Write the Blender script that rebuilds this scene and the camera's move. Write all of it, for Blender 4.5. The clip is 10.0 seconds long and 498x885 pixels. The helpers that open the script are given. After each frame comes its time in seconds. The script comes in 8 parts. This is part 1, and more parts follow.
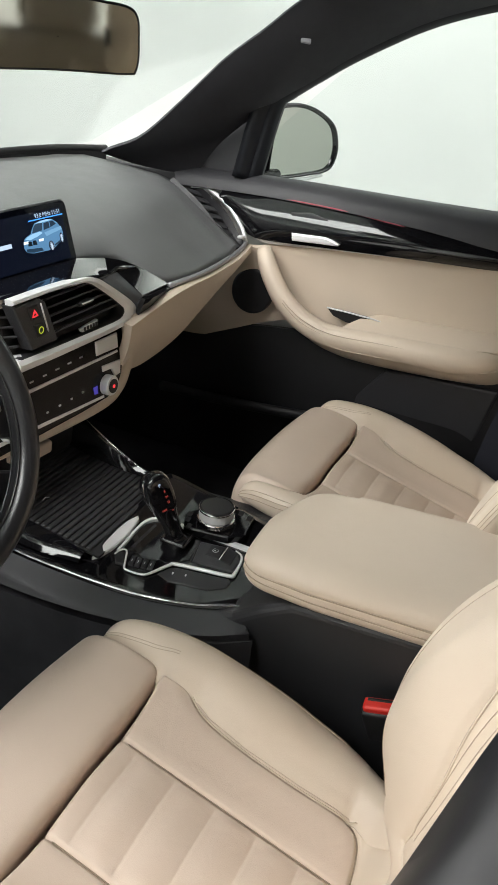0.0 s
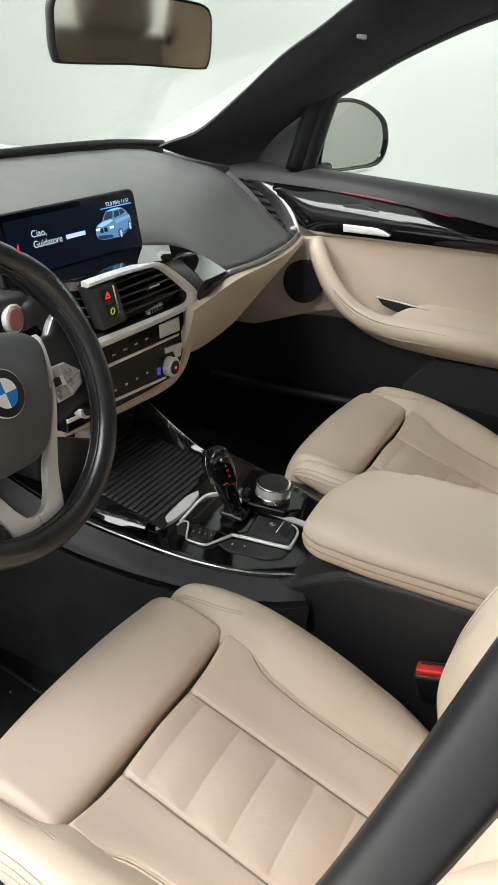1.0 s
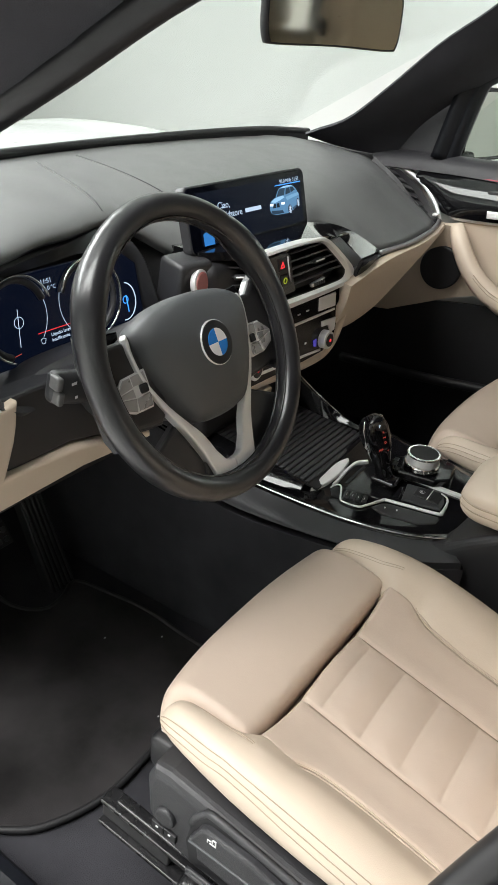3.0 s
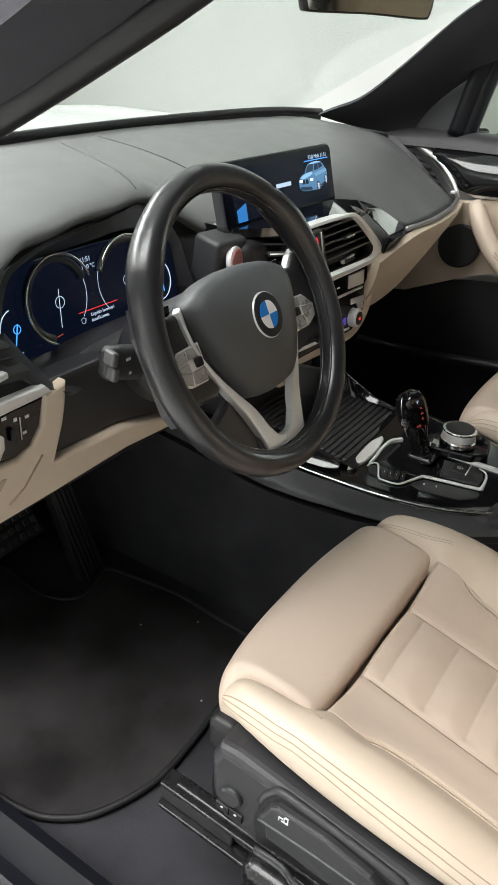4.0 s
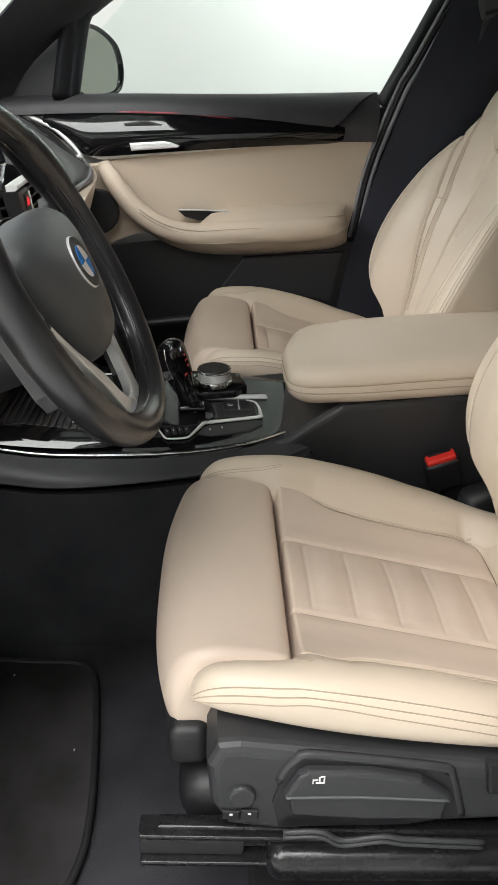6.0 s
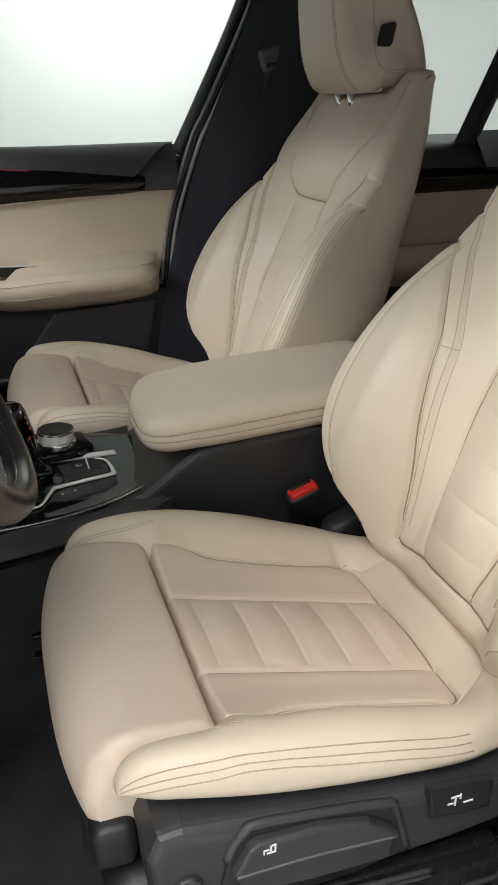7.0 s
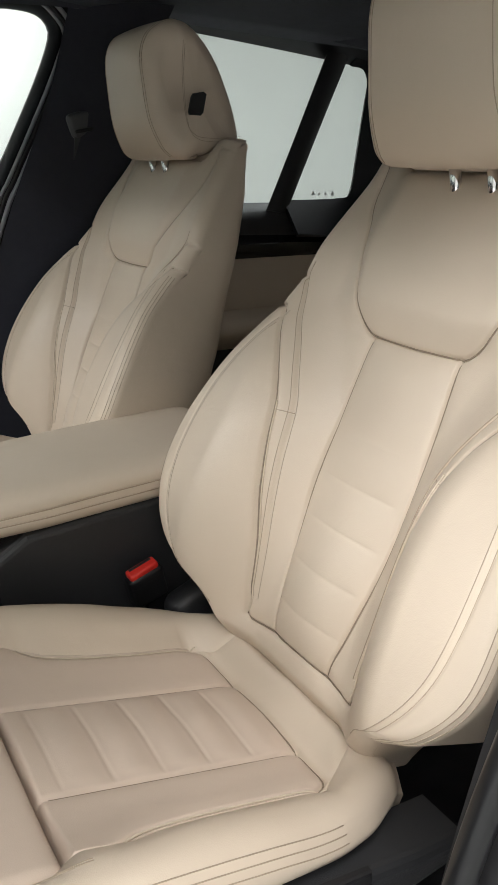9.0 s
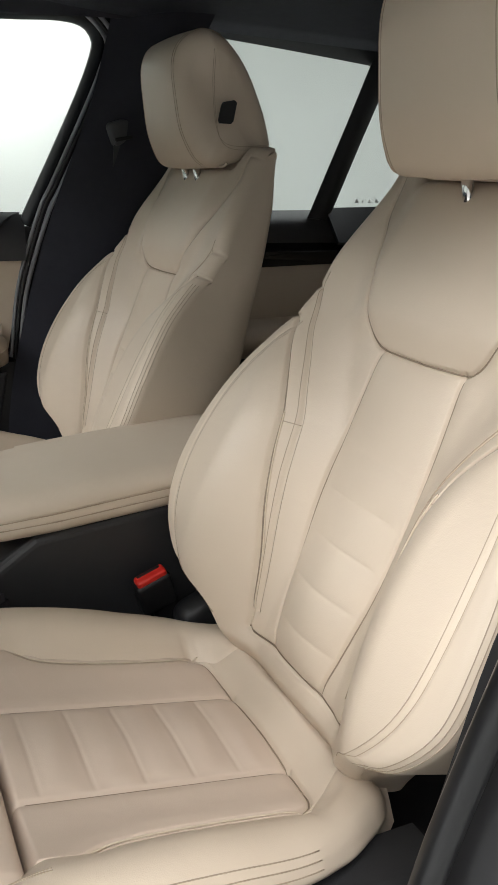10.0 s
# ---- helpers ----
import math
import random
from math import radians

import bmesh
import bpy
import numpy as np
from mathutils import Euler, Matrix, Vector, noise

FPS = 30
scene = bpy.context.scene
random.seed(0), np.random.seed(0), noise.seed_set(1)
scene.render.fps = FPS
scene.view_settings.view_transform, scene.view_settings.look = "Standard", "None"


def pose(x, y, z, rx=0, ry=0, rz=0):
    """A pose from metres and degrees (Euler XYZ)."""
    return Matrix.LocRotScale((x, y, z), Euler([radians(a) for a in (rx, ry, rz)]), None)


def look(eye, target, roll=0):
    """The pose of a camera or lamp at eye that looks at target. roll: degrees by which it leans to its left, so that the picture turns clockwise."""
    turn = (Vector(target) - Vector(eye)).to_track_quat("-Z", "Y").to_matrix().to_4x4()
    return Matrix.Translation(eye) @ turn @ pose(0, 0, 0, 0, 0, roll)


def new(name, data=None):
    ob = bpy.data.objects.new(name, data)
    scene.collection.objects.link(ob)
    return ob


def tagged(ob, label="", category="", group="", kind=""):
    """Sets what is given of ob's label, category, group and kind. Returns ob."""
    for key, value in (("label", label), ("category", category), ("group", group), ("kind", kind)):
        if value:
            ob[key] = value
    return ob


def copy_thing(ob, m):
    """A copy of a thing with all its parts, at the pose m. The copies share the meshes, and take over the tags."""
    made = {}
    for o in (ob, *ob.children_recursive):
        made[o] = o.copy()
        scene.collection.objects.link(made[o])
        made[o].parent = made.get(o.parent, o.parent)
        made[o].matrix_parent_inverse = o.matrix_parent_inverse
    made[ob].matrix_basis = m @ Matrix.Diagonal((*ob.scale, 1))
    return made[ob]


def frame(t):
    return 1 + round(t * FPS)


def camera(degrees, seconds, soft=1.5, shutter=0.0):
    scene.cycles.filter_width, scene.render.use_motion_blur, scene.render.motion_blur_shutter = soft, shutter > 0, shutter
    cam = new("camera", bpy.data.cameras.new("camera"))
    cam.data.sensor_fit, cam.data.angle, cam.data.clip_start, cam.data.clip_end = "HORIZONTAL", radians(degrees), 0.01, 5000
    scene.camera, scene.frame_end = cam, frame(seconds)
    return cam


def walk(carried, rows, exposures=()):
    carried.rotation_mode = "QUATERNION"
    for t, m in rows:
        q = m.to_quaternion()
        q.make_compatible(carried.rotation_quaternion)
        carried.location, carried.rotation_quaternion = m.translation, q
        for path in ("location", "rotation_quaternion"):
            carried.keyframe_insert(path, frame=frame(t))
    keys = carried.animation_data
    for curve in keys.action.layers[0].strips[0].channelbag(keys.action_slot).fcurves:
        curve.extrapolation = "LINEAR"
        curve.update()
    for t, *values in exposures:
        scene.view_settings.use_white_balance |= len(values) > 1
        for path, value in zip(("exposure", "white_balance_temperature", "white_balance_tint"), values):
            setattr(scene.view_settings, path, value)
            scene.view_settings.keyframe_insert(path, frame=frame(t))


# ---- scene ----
cam = camera(36.1, 10.0)
PATH = [
    (0, (-0.805, -0.325, 1.4), (0.815, 0.358, 0.448), 5.8),
    (0.5, (-0.843, -0.325, 1.394), (0.761, 0.397, 0.443), 5.6),
    (1, (-0.876, -0.322, 1.393), (0.704, 0.441, 0.433), 5.1),
    (1.5, (-0.925, -0.309, 1.391), (0.632, 0.496, 0.428), 4.9),
    (2, (-0.966, -0.291, 1.384), (0.562, 0.562, 0.416), 4.8),
    (2.5, (-0.988, -0.276, 1.375), (0.513, 0.619, 0.403), 5.1),
    (3, (-1.008, -0.26, 1.365), (0.467, 0.677, 0.391), 4.8),
    (4.5, (-1.056, -0.157, 1.304), (0.452, 0.696, 0.304), 1.6),
    (5, (-1.069, -0.086, 1.264), (0.542, 0.522, 0.248), -0.4),
    (5.5, (-1.087, 0.001, 1.246), (0.632, 0.262, 0.257), -0.2),
    (6, (-1.072, 0.076, 1.232), (0.695, -0.002, 0.298), 0.7),
    (6.2, (-1.062, 0.098, 1.223), (0.706, -0.102, 0.311), 0.8),
    (7.3, (-1.013, 0.161, 1.216), (0.692, -0.535, 0.438), 0.1),
    (7.5, (-1.006, 0.168, 1.217), (0.686, -0.586, 0.465), 0.1),
    (8, (-0.988, 0.178, 1.22), (0.661, -0.71, 0.52), 0.6),
    (8.5, (-0.971, 0.157, 1.207), (0.643, -0.816, 0.537), 1.2),
    (9, (-0.966, 0.134, 1.205), (0.624, -0.885, 0.548), 1.7),
    (9.5, (-0.971, 0.107, 1.212), (0.618, -0.922, 0.566), 1.9),
    (10, (-0.989, 0.074, 1.211), (0.682, -0.813, 0.562), 1.8),
]
walk(cam, [(t, look(eye, target, roll)) for t, eye, target, roll in PATH], [(0.0, 1.02), (2.0, 1.0), (3.0, 0.95), (4.5, 0.90), (6.0, 0.76), (7.5, 0.45), (9.0, 0.38), (10.0, 0.38)])


# ---- light ----
world = bpy.data.worlds.new("studio")
scene.world = world
world.use_nodes = True
world.node_tree.nodes["Background"].inputs[0].default_value = (0.9, 0.95, 1.0, 1)
world.node_tree.nodes["Background"].inputs[1].default_value = 0.05
scene.view_settings.exposure = 0.0


def area_lamp(name, at, to, sx, sy, watts, colour=(1, 1, 1), spread=150):
    d = bpy.data.lights.new(name, "AREA")
    d.shape, d.size, d.size_y, d.energy, d.color = "RECTANGLE", sx, sy, watts, colour
    d.spread = radians(spread)
    ob = new(name, d)
    ob.matrix_world = look(at, to)
    return ob


# ceiling panels of the photo studio
area_lamp("ceiling_lamp", (-2.2, 1.1, 3.35), (-2.1, 1.0, 0), 1.5, 3.4, 108, (1.0, 0.985, 0.97), 170)
area_lamp("ceiling_lamp", (-0.3, 4.2, 3.35), (-0.3, 3.2, 0), 4.4, 3.4, 520, (1.0, 1.0, 1.0), 110)
area_lamp("ceiling_lamp", (1.6, -3.4, 3.35), (2.0, -3.4, 0), 3.0, 2.0, 60, (0.97, 0.99, 1.0))
# two lamps that wash the wall beyond the far doors
area_lamp("wall_lamp", (3.3, -0.9, 2.65), (4.6, -0.9, 2.2), 0.5, 0.9, 14, (1.0, 1.0, 0.98), 100)
area_lamp("wall_lamp", (3.3, 1.3, 2.65), (4.6, 1.3, 2.4), 0.4, 0.5, 5, (1.0, 1.0, 0.98), 100)


# ---- helpers for shapes ----
def mat(name, base, rough=0.5, metal=0.0, var=0.12, vscale=6.0, bump=0.0, bscale=400.0, coat=0.0, spec=0.5, kind="noise", grime=0.0, sheen=0.0, rv=0.08):
    """A surface with slow colour variation, roughness variation and fine relief in metres."""
    m = bpy.data.materials.new(name)
    m.use_nodes = True
    nt = m.node_tree
    b = nt.nodes["Principled BSDF"]
    b.inputs["Roughness"].default_value, b.inputs["Metallic"].default_value = rough, metal
    b.inputs["Coat Weight"].default_value, b.inputs["Specular IOR Level"].default_value = coat, spec
    b.inputs["Coat Roughness"].default_value = 0.06
    if sheen:
        b.inputs["Sheen Weight"].default_value = sheen
    co = nt.nodes.new("ShaderNodeTexCoord").outputs["Object"]
    n1 = nt.nodes.new("ShaderNodeTexNoise")
    n1.inputs["Scale"].default_value, n1.inputs["Detail"].default_value = vscale, 5
    nt.links.new(co, n1.inputs["Vector"])
    ramp = nt.nodes.new("ShaderNodeValToRGB")
    lo, hi = 1 - var, 1 + var * 0.6
    ramp.color_ramp.elements[0].position, ramp.color_ramp.elements[1].position = 0.3, 0.7
    ramp.color_ramp.elements[0].color = (*[c * lo for c in base], 1)
    ramp.color_ramp.elements[1].color = (*[min(1, c * hi) for c in base], 1)
    nt.links.new(n1.outputs["Fac"], ramp.inputs["Fac"])
    nt.links.new(ramp.outputs["Color"], b.inputs["Base Color"])
    n3 = nt.nodes.new("ShaderNodeTexNoise")
    n3.inputs["Scale"].default_value, n3.inputs["Detail"].default_value = vscale * 9, 6
    nt.links.new(co, n3.inputs["Vector"])
    mr = nt.nodes.new("ShaderNodeMapRange")
    mr.inputs["To Min"].default_value, mr.inputs["To Max"].default_value = max(0.02, rough - rv - grime), min(1, rough + rv + grime)
    nt.links.new(n3.outputs["Fac"], mr.inputs["Value"])
    nt.links.new(mr.outputs["Result"], b.inputs["Roughness"])
    if bump:
        if kind == "leather":
            t = nt.nodes.new("ShaderNodeTexVoronoi")
            t.inputs["Scale"].default_value = bscale
            out = t.outputs["Distance"]
        else:
            t = nt.nodes.new("ShaderNodeTexNoise")
            t.inputs["Scale"].default_value, t.inputs["Detail"].default_value = bscale, 3
            out = t.outputs["Fac"]
        nt.links.new(co, t.inputs["Vector"])
        bn = nt.nodes.new("ShaderNodeBump")
        bn.inputs["Strength"].default_value, bn.inputs["Distance"].default_value = bump, 0.0006
        nt.links.new(out, bn.inputs["Height"])
        if kind == "leather":
            # soft creases under the grain
            wn, wb = nt.nodes.new("ShaderNodeTexNoise"), nt.nodes.new("ShaderNodeBump")
            wn.inputs["Scale"].default_value, wn.inputs["Detail"].default_value, wn.inputs["Distortion"].default_value = 22.0, 3.0, 0.6
            wb.inputs["Strength"].default_value, wb.inputs["Distance"].default_value = 0.22, 0.004
            nt.links.new(co, wn.inputs["Vector"])
            nt.links.new(wn.outputs["Fac"], wb.inputs["Height"])
            nt.links.new(wb.outputs["Normal"], bn.inputs["Normal"])
        nt.links.new(bn.outputs["Normal"], b.inputs["Normal"])
    return m


def glow(name, colour, strength):
    m = bpy.data.materials.new(name)
    m.use_nodes = True
    b = m.node_tree.nodes["Principled BSDF"]
    b.inputs["Base Color"].default_value = (0.003, 0.003, 0.004, 1)
    b.inputs["Roughness"].default_value, b.inputs["Specular IOR Level"].default_value = 0.25, 0.12
    b.inputs["Emission Color"].default_value, b.inputs["Emission Strength"].default_value = (*colour, 1), strength
    return m


def glassy(name, colour, rough=0.0, mix=0.9):
    m = bpy.data.materials.new(name)
    m.use_nodes = True
    nt = m.node_tree
    nt.nodes.clear()
    out, mx = nt.nodes.new("ShaderNodeOutputMaterial"), nt.nodes.new("ShaderNodeMixShader")
    tr, gl, lw = nt.nodes.new("ShaderNodeBsdfTransparent"), nt.nodes.new("ShaderNodeBsdfGlossy"), nt.nodes.new("ShaderNodeLayerWeight")
    tr.inputs[0].default_value = (*colour, 1)
    gl.inputs["Roughness"].default_value = rough
    lw.inputs["Blend"].default_value = 0.5
    pw, ad = nt.nodes.new("ShaderNodeMath"), nt.nodes.new("ShaderNodeMath")
    pw.operation, ad.operation = "POWER", "MULTIPLY_ADD"
    pw.inputs[1].default_value, ad.inputs[1].default_value, ad.inputs[2].default_value = 4.0, 0.18, 0.01
    nt.links.new(lw.outputs["Facing"], pw.inputs[0])
    nt.links.new(pw.outputs[0], ad.inputs[0])
    nt.links.new(ad.outputs[0], mx.inputs[0])
    nt.links.new(tr.outputs[0], mx.inputs[1])
    nt.links.new(gl.outputs[0], mx.inputs[2])
    nt.links.new(mx.outputs[0], out.inputs[0])
    return m


LEATHER = mat("beige_leather", (0.637, 0.535, 0.428), 0.43, bump=0.16, bscale=900, kind="leather", var=0.05, vscale=4, spec=0.45)
# same leather, with the pinkish tint of the light mixed into its colour
LEATHER2 = mat("beige_leather_lit_tint", (0.612, 0.501, 0.412), 0.46, bump=0.16, bscale=900, kind="leather", var=0.06, vscale=5, spec=0.42)
SEAM = mat("seam_shadow_thread", (0.43, 0.345, 0.255), 0.7, var=0.1, vscale=60)
# dark brown that paints the shade inside the leather creases
SEAM_SHADE = mat("seam_crease_shade", (0.30, 0.235, 0.17), 0.7, var=0.1, vscale=60)
PIPING = mat("pale_thread", (0.66, 0.56, 0.44), 0.6, var=0.1, vscale=60)
DASH = mat("dark_grained_dash", (0.128, 0.132, 0.131), 0.42, bump=0.5, bscale=1500, var=0.1, vscale=3, spec=0.4)
DOORSKIN = mat("dark_soft_plastic", (0.036, 0.036, 0.040), 0.5, bump=0.4, bscale=1500, var=0.1)
PLASTIC = mat("charcoal_plastic", (0.029, 0.0295, 0.032), 0.40, bump=0.5, bscale=1400, var=0.1)
BLACK = mat("matt_black_plastic", (0.011, 0.011, 0.0125), 0.5, var=0.15)
PIANO = mat("piano_black_lacquer", (0.006, 0.006, 0.007), 0.045, var=0.1, coat=0.15, rv=0.012, spec=0.45)
LACQUER = mat("deep_gloss_lacquer", (0.006, 0.006, 0.007), 0.03, var=0.1, coat=1.0, rv=0.01, spec=1.0)
PANELM = mat("satin_black_panel", (0.006, 0.006, 0.007), 0.16, var=0.1, rv=0.02, spec=0.16)
LEDGEM = mat("dark_console_side", (0.042, 0.043, 0.047), 0.40, bump=0.3, bscale=1400, var=0.1)
SATIN = mat("satin_chrome", (0.79, 0.79, 0.785), 0.33, metal=0.35, var=0.02, rv=0.02)
GUNM = mat("dark_satin_metal", (0.30, 0.30, 0.31), 0.36, metal=0.5, var=0.03, rv=0.03)
RAILM = mat("oiled_black_steel", (0.012, 0.012, 0.013), 0.27, var=0.2, rv=0.08, spec=0.5)
CHROME = mat("bright_chrome", (0.8, 0.8, 0.8), 0.1, metal=1.0, var=0.02, rv=0.02)
CARPET = mat("black_carpet", (0.038, 0.038, 0.043), 0.95, bump=1.0, bscale=900, var=0.35, vscale=9, spec=0.1)
MATM = mat("velour_floor_mat", (0.035, 0.033, 0.0335), 0.95, bump=1.0, bscale=1100, var=0.65, vscale=7, spec=0.1)
WHEEL = mat("black_wheel_leather", (0.021, 0.021, 0.023), 0.28, spec=0.7, bump=0.06, rv=0.0, bscale=1300, kind="leather", var=0.04)
EDGEL = mat("polished_leather_edge", (0.03, 0.03, 0.031), 0.14, var=0.03, rv=0.0, spec=0.8)
AIRBAG = mat("airbag_cover", (0.070, 0.074, 0.078), 0.42, bump=0.5, bscale=1600, var=0.08)
LINER = mat("anthracite_headliner", (0.022, 0.023, 0.034), 0.85, bump=0.6, bscale=1200, var=0.2)
PILLARD = mat("black_pillar_plastic", (0.006, 0.007, 0.010), 0.45, var=0.2, spec=0.3)
PILLAR = mat("anthracite_pillar_cloth", (0.028, 0.028, 0.034), 0.85, bump=0.5, bscale=1200, var=0.1)
SEALG = mat("grey_seal_rubber", (0.22, 0.225, 0.24), 0.4, var=0.1)
SEALB = mat("worn_black_seal", (0.010, 0.0102, 0.0112), 0.38, var=0.2, spec=0.35)
RUBBER = mat("black_rubber", (0.014, 0.014, 0.015), 0.6, var=0.2)
PAINT = mat("silver_white_paint", (0.62, 0.64, 0.62), 0.3, var=0.03, coat=0.8)
WALL = mat("studio_white_wall", (0.68, 0.695, 0.675), 0.85, var=0.02, vscale=0.6)
FLOORM = mat("studio_grey_floor", (0.5, 0.5, 0.49), 0.5, var=0.08, vscale=1.5)
RED = mat("red_button_plastic", (0.75, 0.03, 0.02), 0.4, var=0.1)
GLASS = glassy("window_glass", (0.95, 0.975, 0.965))
MIRROR = mat("mirror_silver", (0.50, 0.51, 0.46), 0.02, metal=1.0, var=0.01)
MIRROR.node_tree.nodes["Principled BSDF"].inputs["Roughness"].default_value = 0.01
SCREEN = mat("screen_glass", (0.003, 0.004, 0.008), 0.06, var=0.05, rv=0.01, spec=0.2)
BLUE = mat("emblem_blue", (0.02, 0.2, 0.62), 0.25, var=0.05, coat=0.5)
WHITE = mat("emblem_white", (0.8, 0.8, 0.8), 0.25, var=0.03, coat=0.5)
MARK = mat("white_print", (0.7, 0.7, 0.7), 0.5, var=0.05)
LITW = glow("display_white", (0.62, 0.78, 1.0), 0.5)
LITB = glow("display_blue", (0.05, 0.3, 0.9), 0.9)
LITN = glow("display_navy", (0.006, 0.011, 0.030), 0.2)
LITR = glow("display_red", (1.0, 0.05, 0.06), 0.5)
LITD = glow("dim_red_letters", (1.0, 0.16, 0.12), 0.22)
LITY = glow("display_green", (0.55, 0.65, 0.05), 0.35)


def thing(name, label, category, group="", at=(0, 0, 0)):
    ob = new(name)
    ob.empty_display_size = 0.05
    ob.location = at
    return tagged(ob, label, category, group)


def put(name, V, F, material, parent=None, label="", smooth=True):
    me = bpy.data.meshes.new(name)
    me.from_pydata(np.asarray(V, float).tolist(), [], [list(f) for f in F])
    me.materials.append(material)
    me.validate()
    if smooth:
        me.shade_smooth()
    ob = new(name, me)
    if parent:
        ob.parent = parent
        if parent.type == "EMPTY":
            ob.matrix_parent_inverse = Matrix.Translation(-parent.location)
        else:
            ob.matrix_parent_inverse = Matrix.Translation(-parent.parent.location) if parent.parent else Matrix()
            if parent.parent:
                ob.matrix_parent_inverse = Matrix()
    if label:
        ob["label"] = label
    return ob


def use_normals(ob, N):
    """Smooth shading that runs on across the edges of neighbouring panels."""
    ob.data.normals_split_custom_set_from_vertices(np.asarray(N, float).tolist())


def grid_normals(P, sign=1.0):
    n = np.cross(np.gradient(P, axis=0), np.gradient(P, axis=1)) * sign
    return (n / np.maximum(np.linalg.norm(n, axis=2), 1e-12)[..., None]).reshape(-1, 3)


def part(name, bm, material, parent=None, label="", smooth=False):
    """Links a bmesh as one mesh object under a thing or a part."""
    me = bpy.data.meshes.new(name)
    bm.to_mesh(me)
    bm.free()
    V = np.array([v.co[:] for v in me.vertices])
    F = [tuple(p.vertices) for p in me.polygons]
    bpy.data.meshes.remove(me)
    return put(name, V, F, material, parent, label, smooth)


def sharp(ob, angle=35):
    ob.data.set_sharp_from_angle(angle=radians(angle))
    return ob


def grid_faces(nu, nv, cu=False, cv=False):
    i, j = np.meshgrid(np.arange(nu if cu else nu - 1), np.arange(nv if cv else nv - 1), indexing="ij")
    i2, j2 = (i + 1) % nu, (j + 1) % nv
    return np.stack([i * nv + j, i2 * nv + j, i2 * nv + j2, i * nv + j2], -1).reshape(-1, 4)


def sheet(name, P, material, parent=None, label="", cu=False, cv=False, flip=False, caps=False):
    """A grid of points (nu, nv, 3) as a smooth mesh; caps closes the two ends of a tube."""
    P = np.asarray(P, float)
    nu, nv = P.shape[:2]
    F = grid_faces(nu, nv, cu, cv)
    if flip:
        F = F[:, ::-1]
    F = F.tolist()
    V = P.reshape(-1, 3)
    if caps:
        V = np.vstack([V, P[0].mean(0), P[-1].mean(0)])
        a, b = len(V) - 2, len(V) - 1
        for j in range(nv):
            k = (j + 1) % nv
            F.append([a, j, k] if not flip else [a, k, j])
            F.append([b, (nu - 1) * nv + k, (nu - 1) * nv + j] if not flip else [b, (nu - 1) * nv + j, (nu - 1) * nv + k])
    return put(name, V, F, material, parent, label)


def spline(pts, n=40, closed=False):
    """Catmull-Rom through the points, evenly resampled."""
    p = np.asarray(pts, float)
    k = len(p)
    q = np.vstack([p[-1], p, p[0], p[1]]) if closed else np.vstack([2 * p[0] - p[1], p, 2 * p[-1] - p[-2]])
    out = []
    for i in range(k if closed else k - 1):
        a, b, c, d = q[i], q[i + 1], q[i + 2], q[i + 3]
        for t in np.linspace(0, 1, 24, endpoint=False):
            out.append(0.5 * (2 * b + (c - a) * t + (2 * a - 5 * b + 4 * c - d) * t * t + (3 * b - a - 3 * c + d) * t ** 3))
    out.append(out[0] if closed else p[-1])
    out = np.array(out)
    s = np.concatenate([[0], np.cumsum(np.linalg.norm(np.diff(out, axis=0), axis=1))])
    u = np.linspace(0, s[-1], n + 1 if closed else n)
    r = np.stack([np.interp(u, s, out[:, i]) for i in range(out.shape[1])], 1)
    return r[:-1] if closed else r


def tube_points(path, r, k=10, closed=False, flat=1.0, up=(0, 0, 1)):
    p = np.asarray(path, float)
    t = np.roll(p, -1, 0) - np.roll(p, 1, 0) if closed else np.gradient(p, axis=0)
    t /= np.linalg.norm(t, axis=1)[:, None]
    n = np.cross(t, np.asarray(up, float))
    bad = np.linalg.norm(n, axis=1) < 1e-3
    n[bad] = np.cross(t[bad], (1, 0.01, 0))
    n /= np.linalg.norm(n, axis=1)[:, None]
    b = np.cross(n, t)
    a = np.linspace(0, 2 * np.pi, k, endpoint=False)
    r = np.broadcast_to(np.asarray(r, float), (len(p),))
    return p[:, None] + r[:, None, None] * (np.cos(a)[None, :, None] * n[:, None] + flat * np.sin(a)[None, :, None] * b[:, None])


def tube(name, path, r, material, parent=None, label="", k=10, closed=False, flat=1.0, up=(0, 0, 1)):
    return sheet(name, tube_points(path, r, k, closed, flat, up), material, parent, label, cu=closed, cv=True, caps=not closed, flip=True)


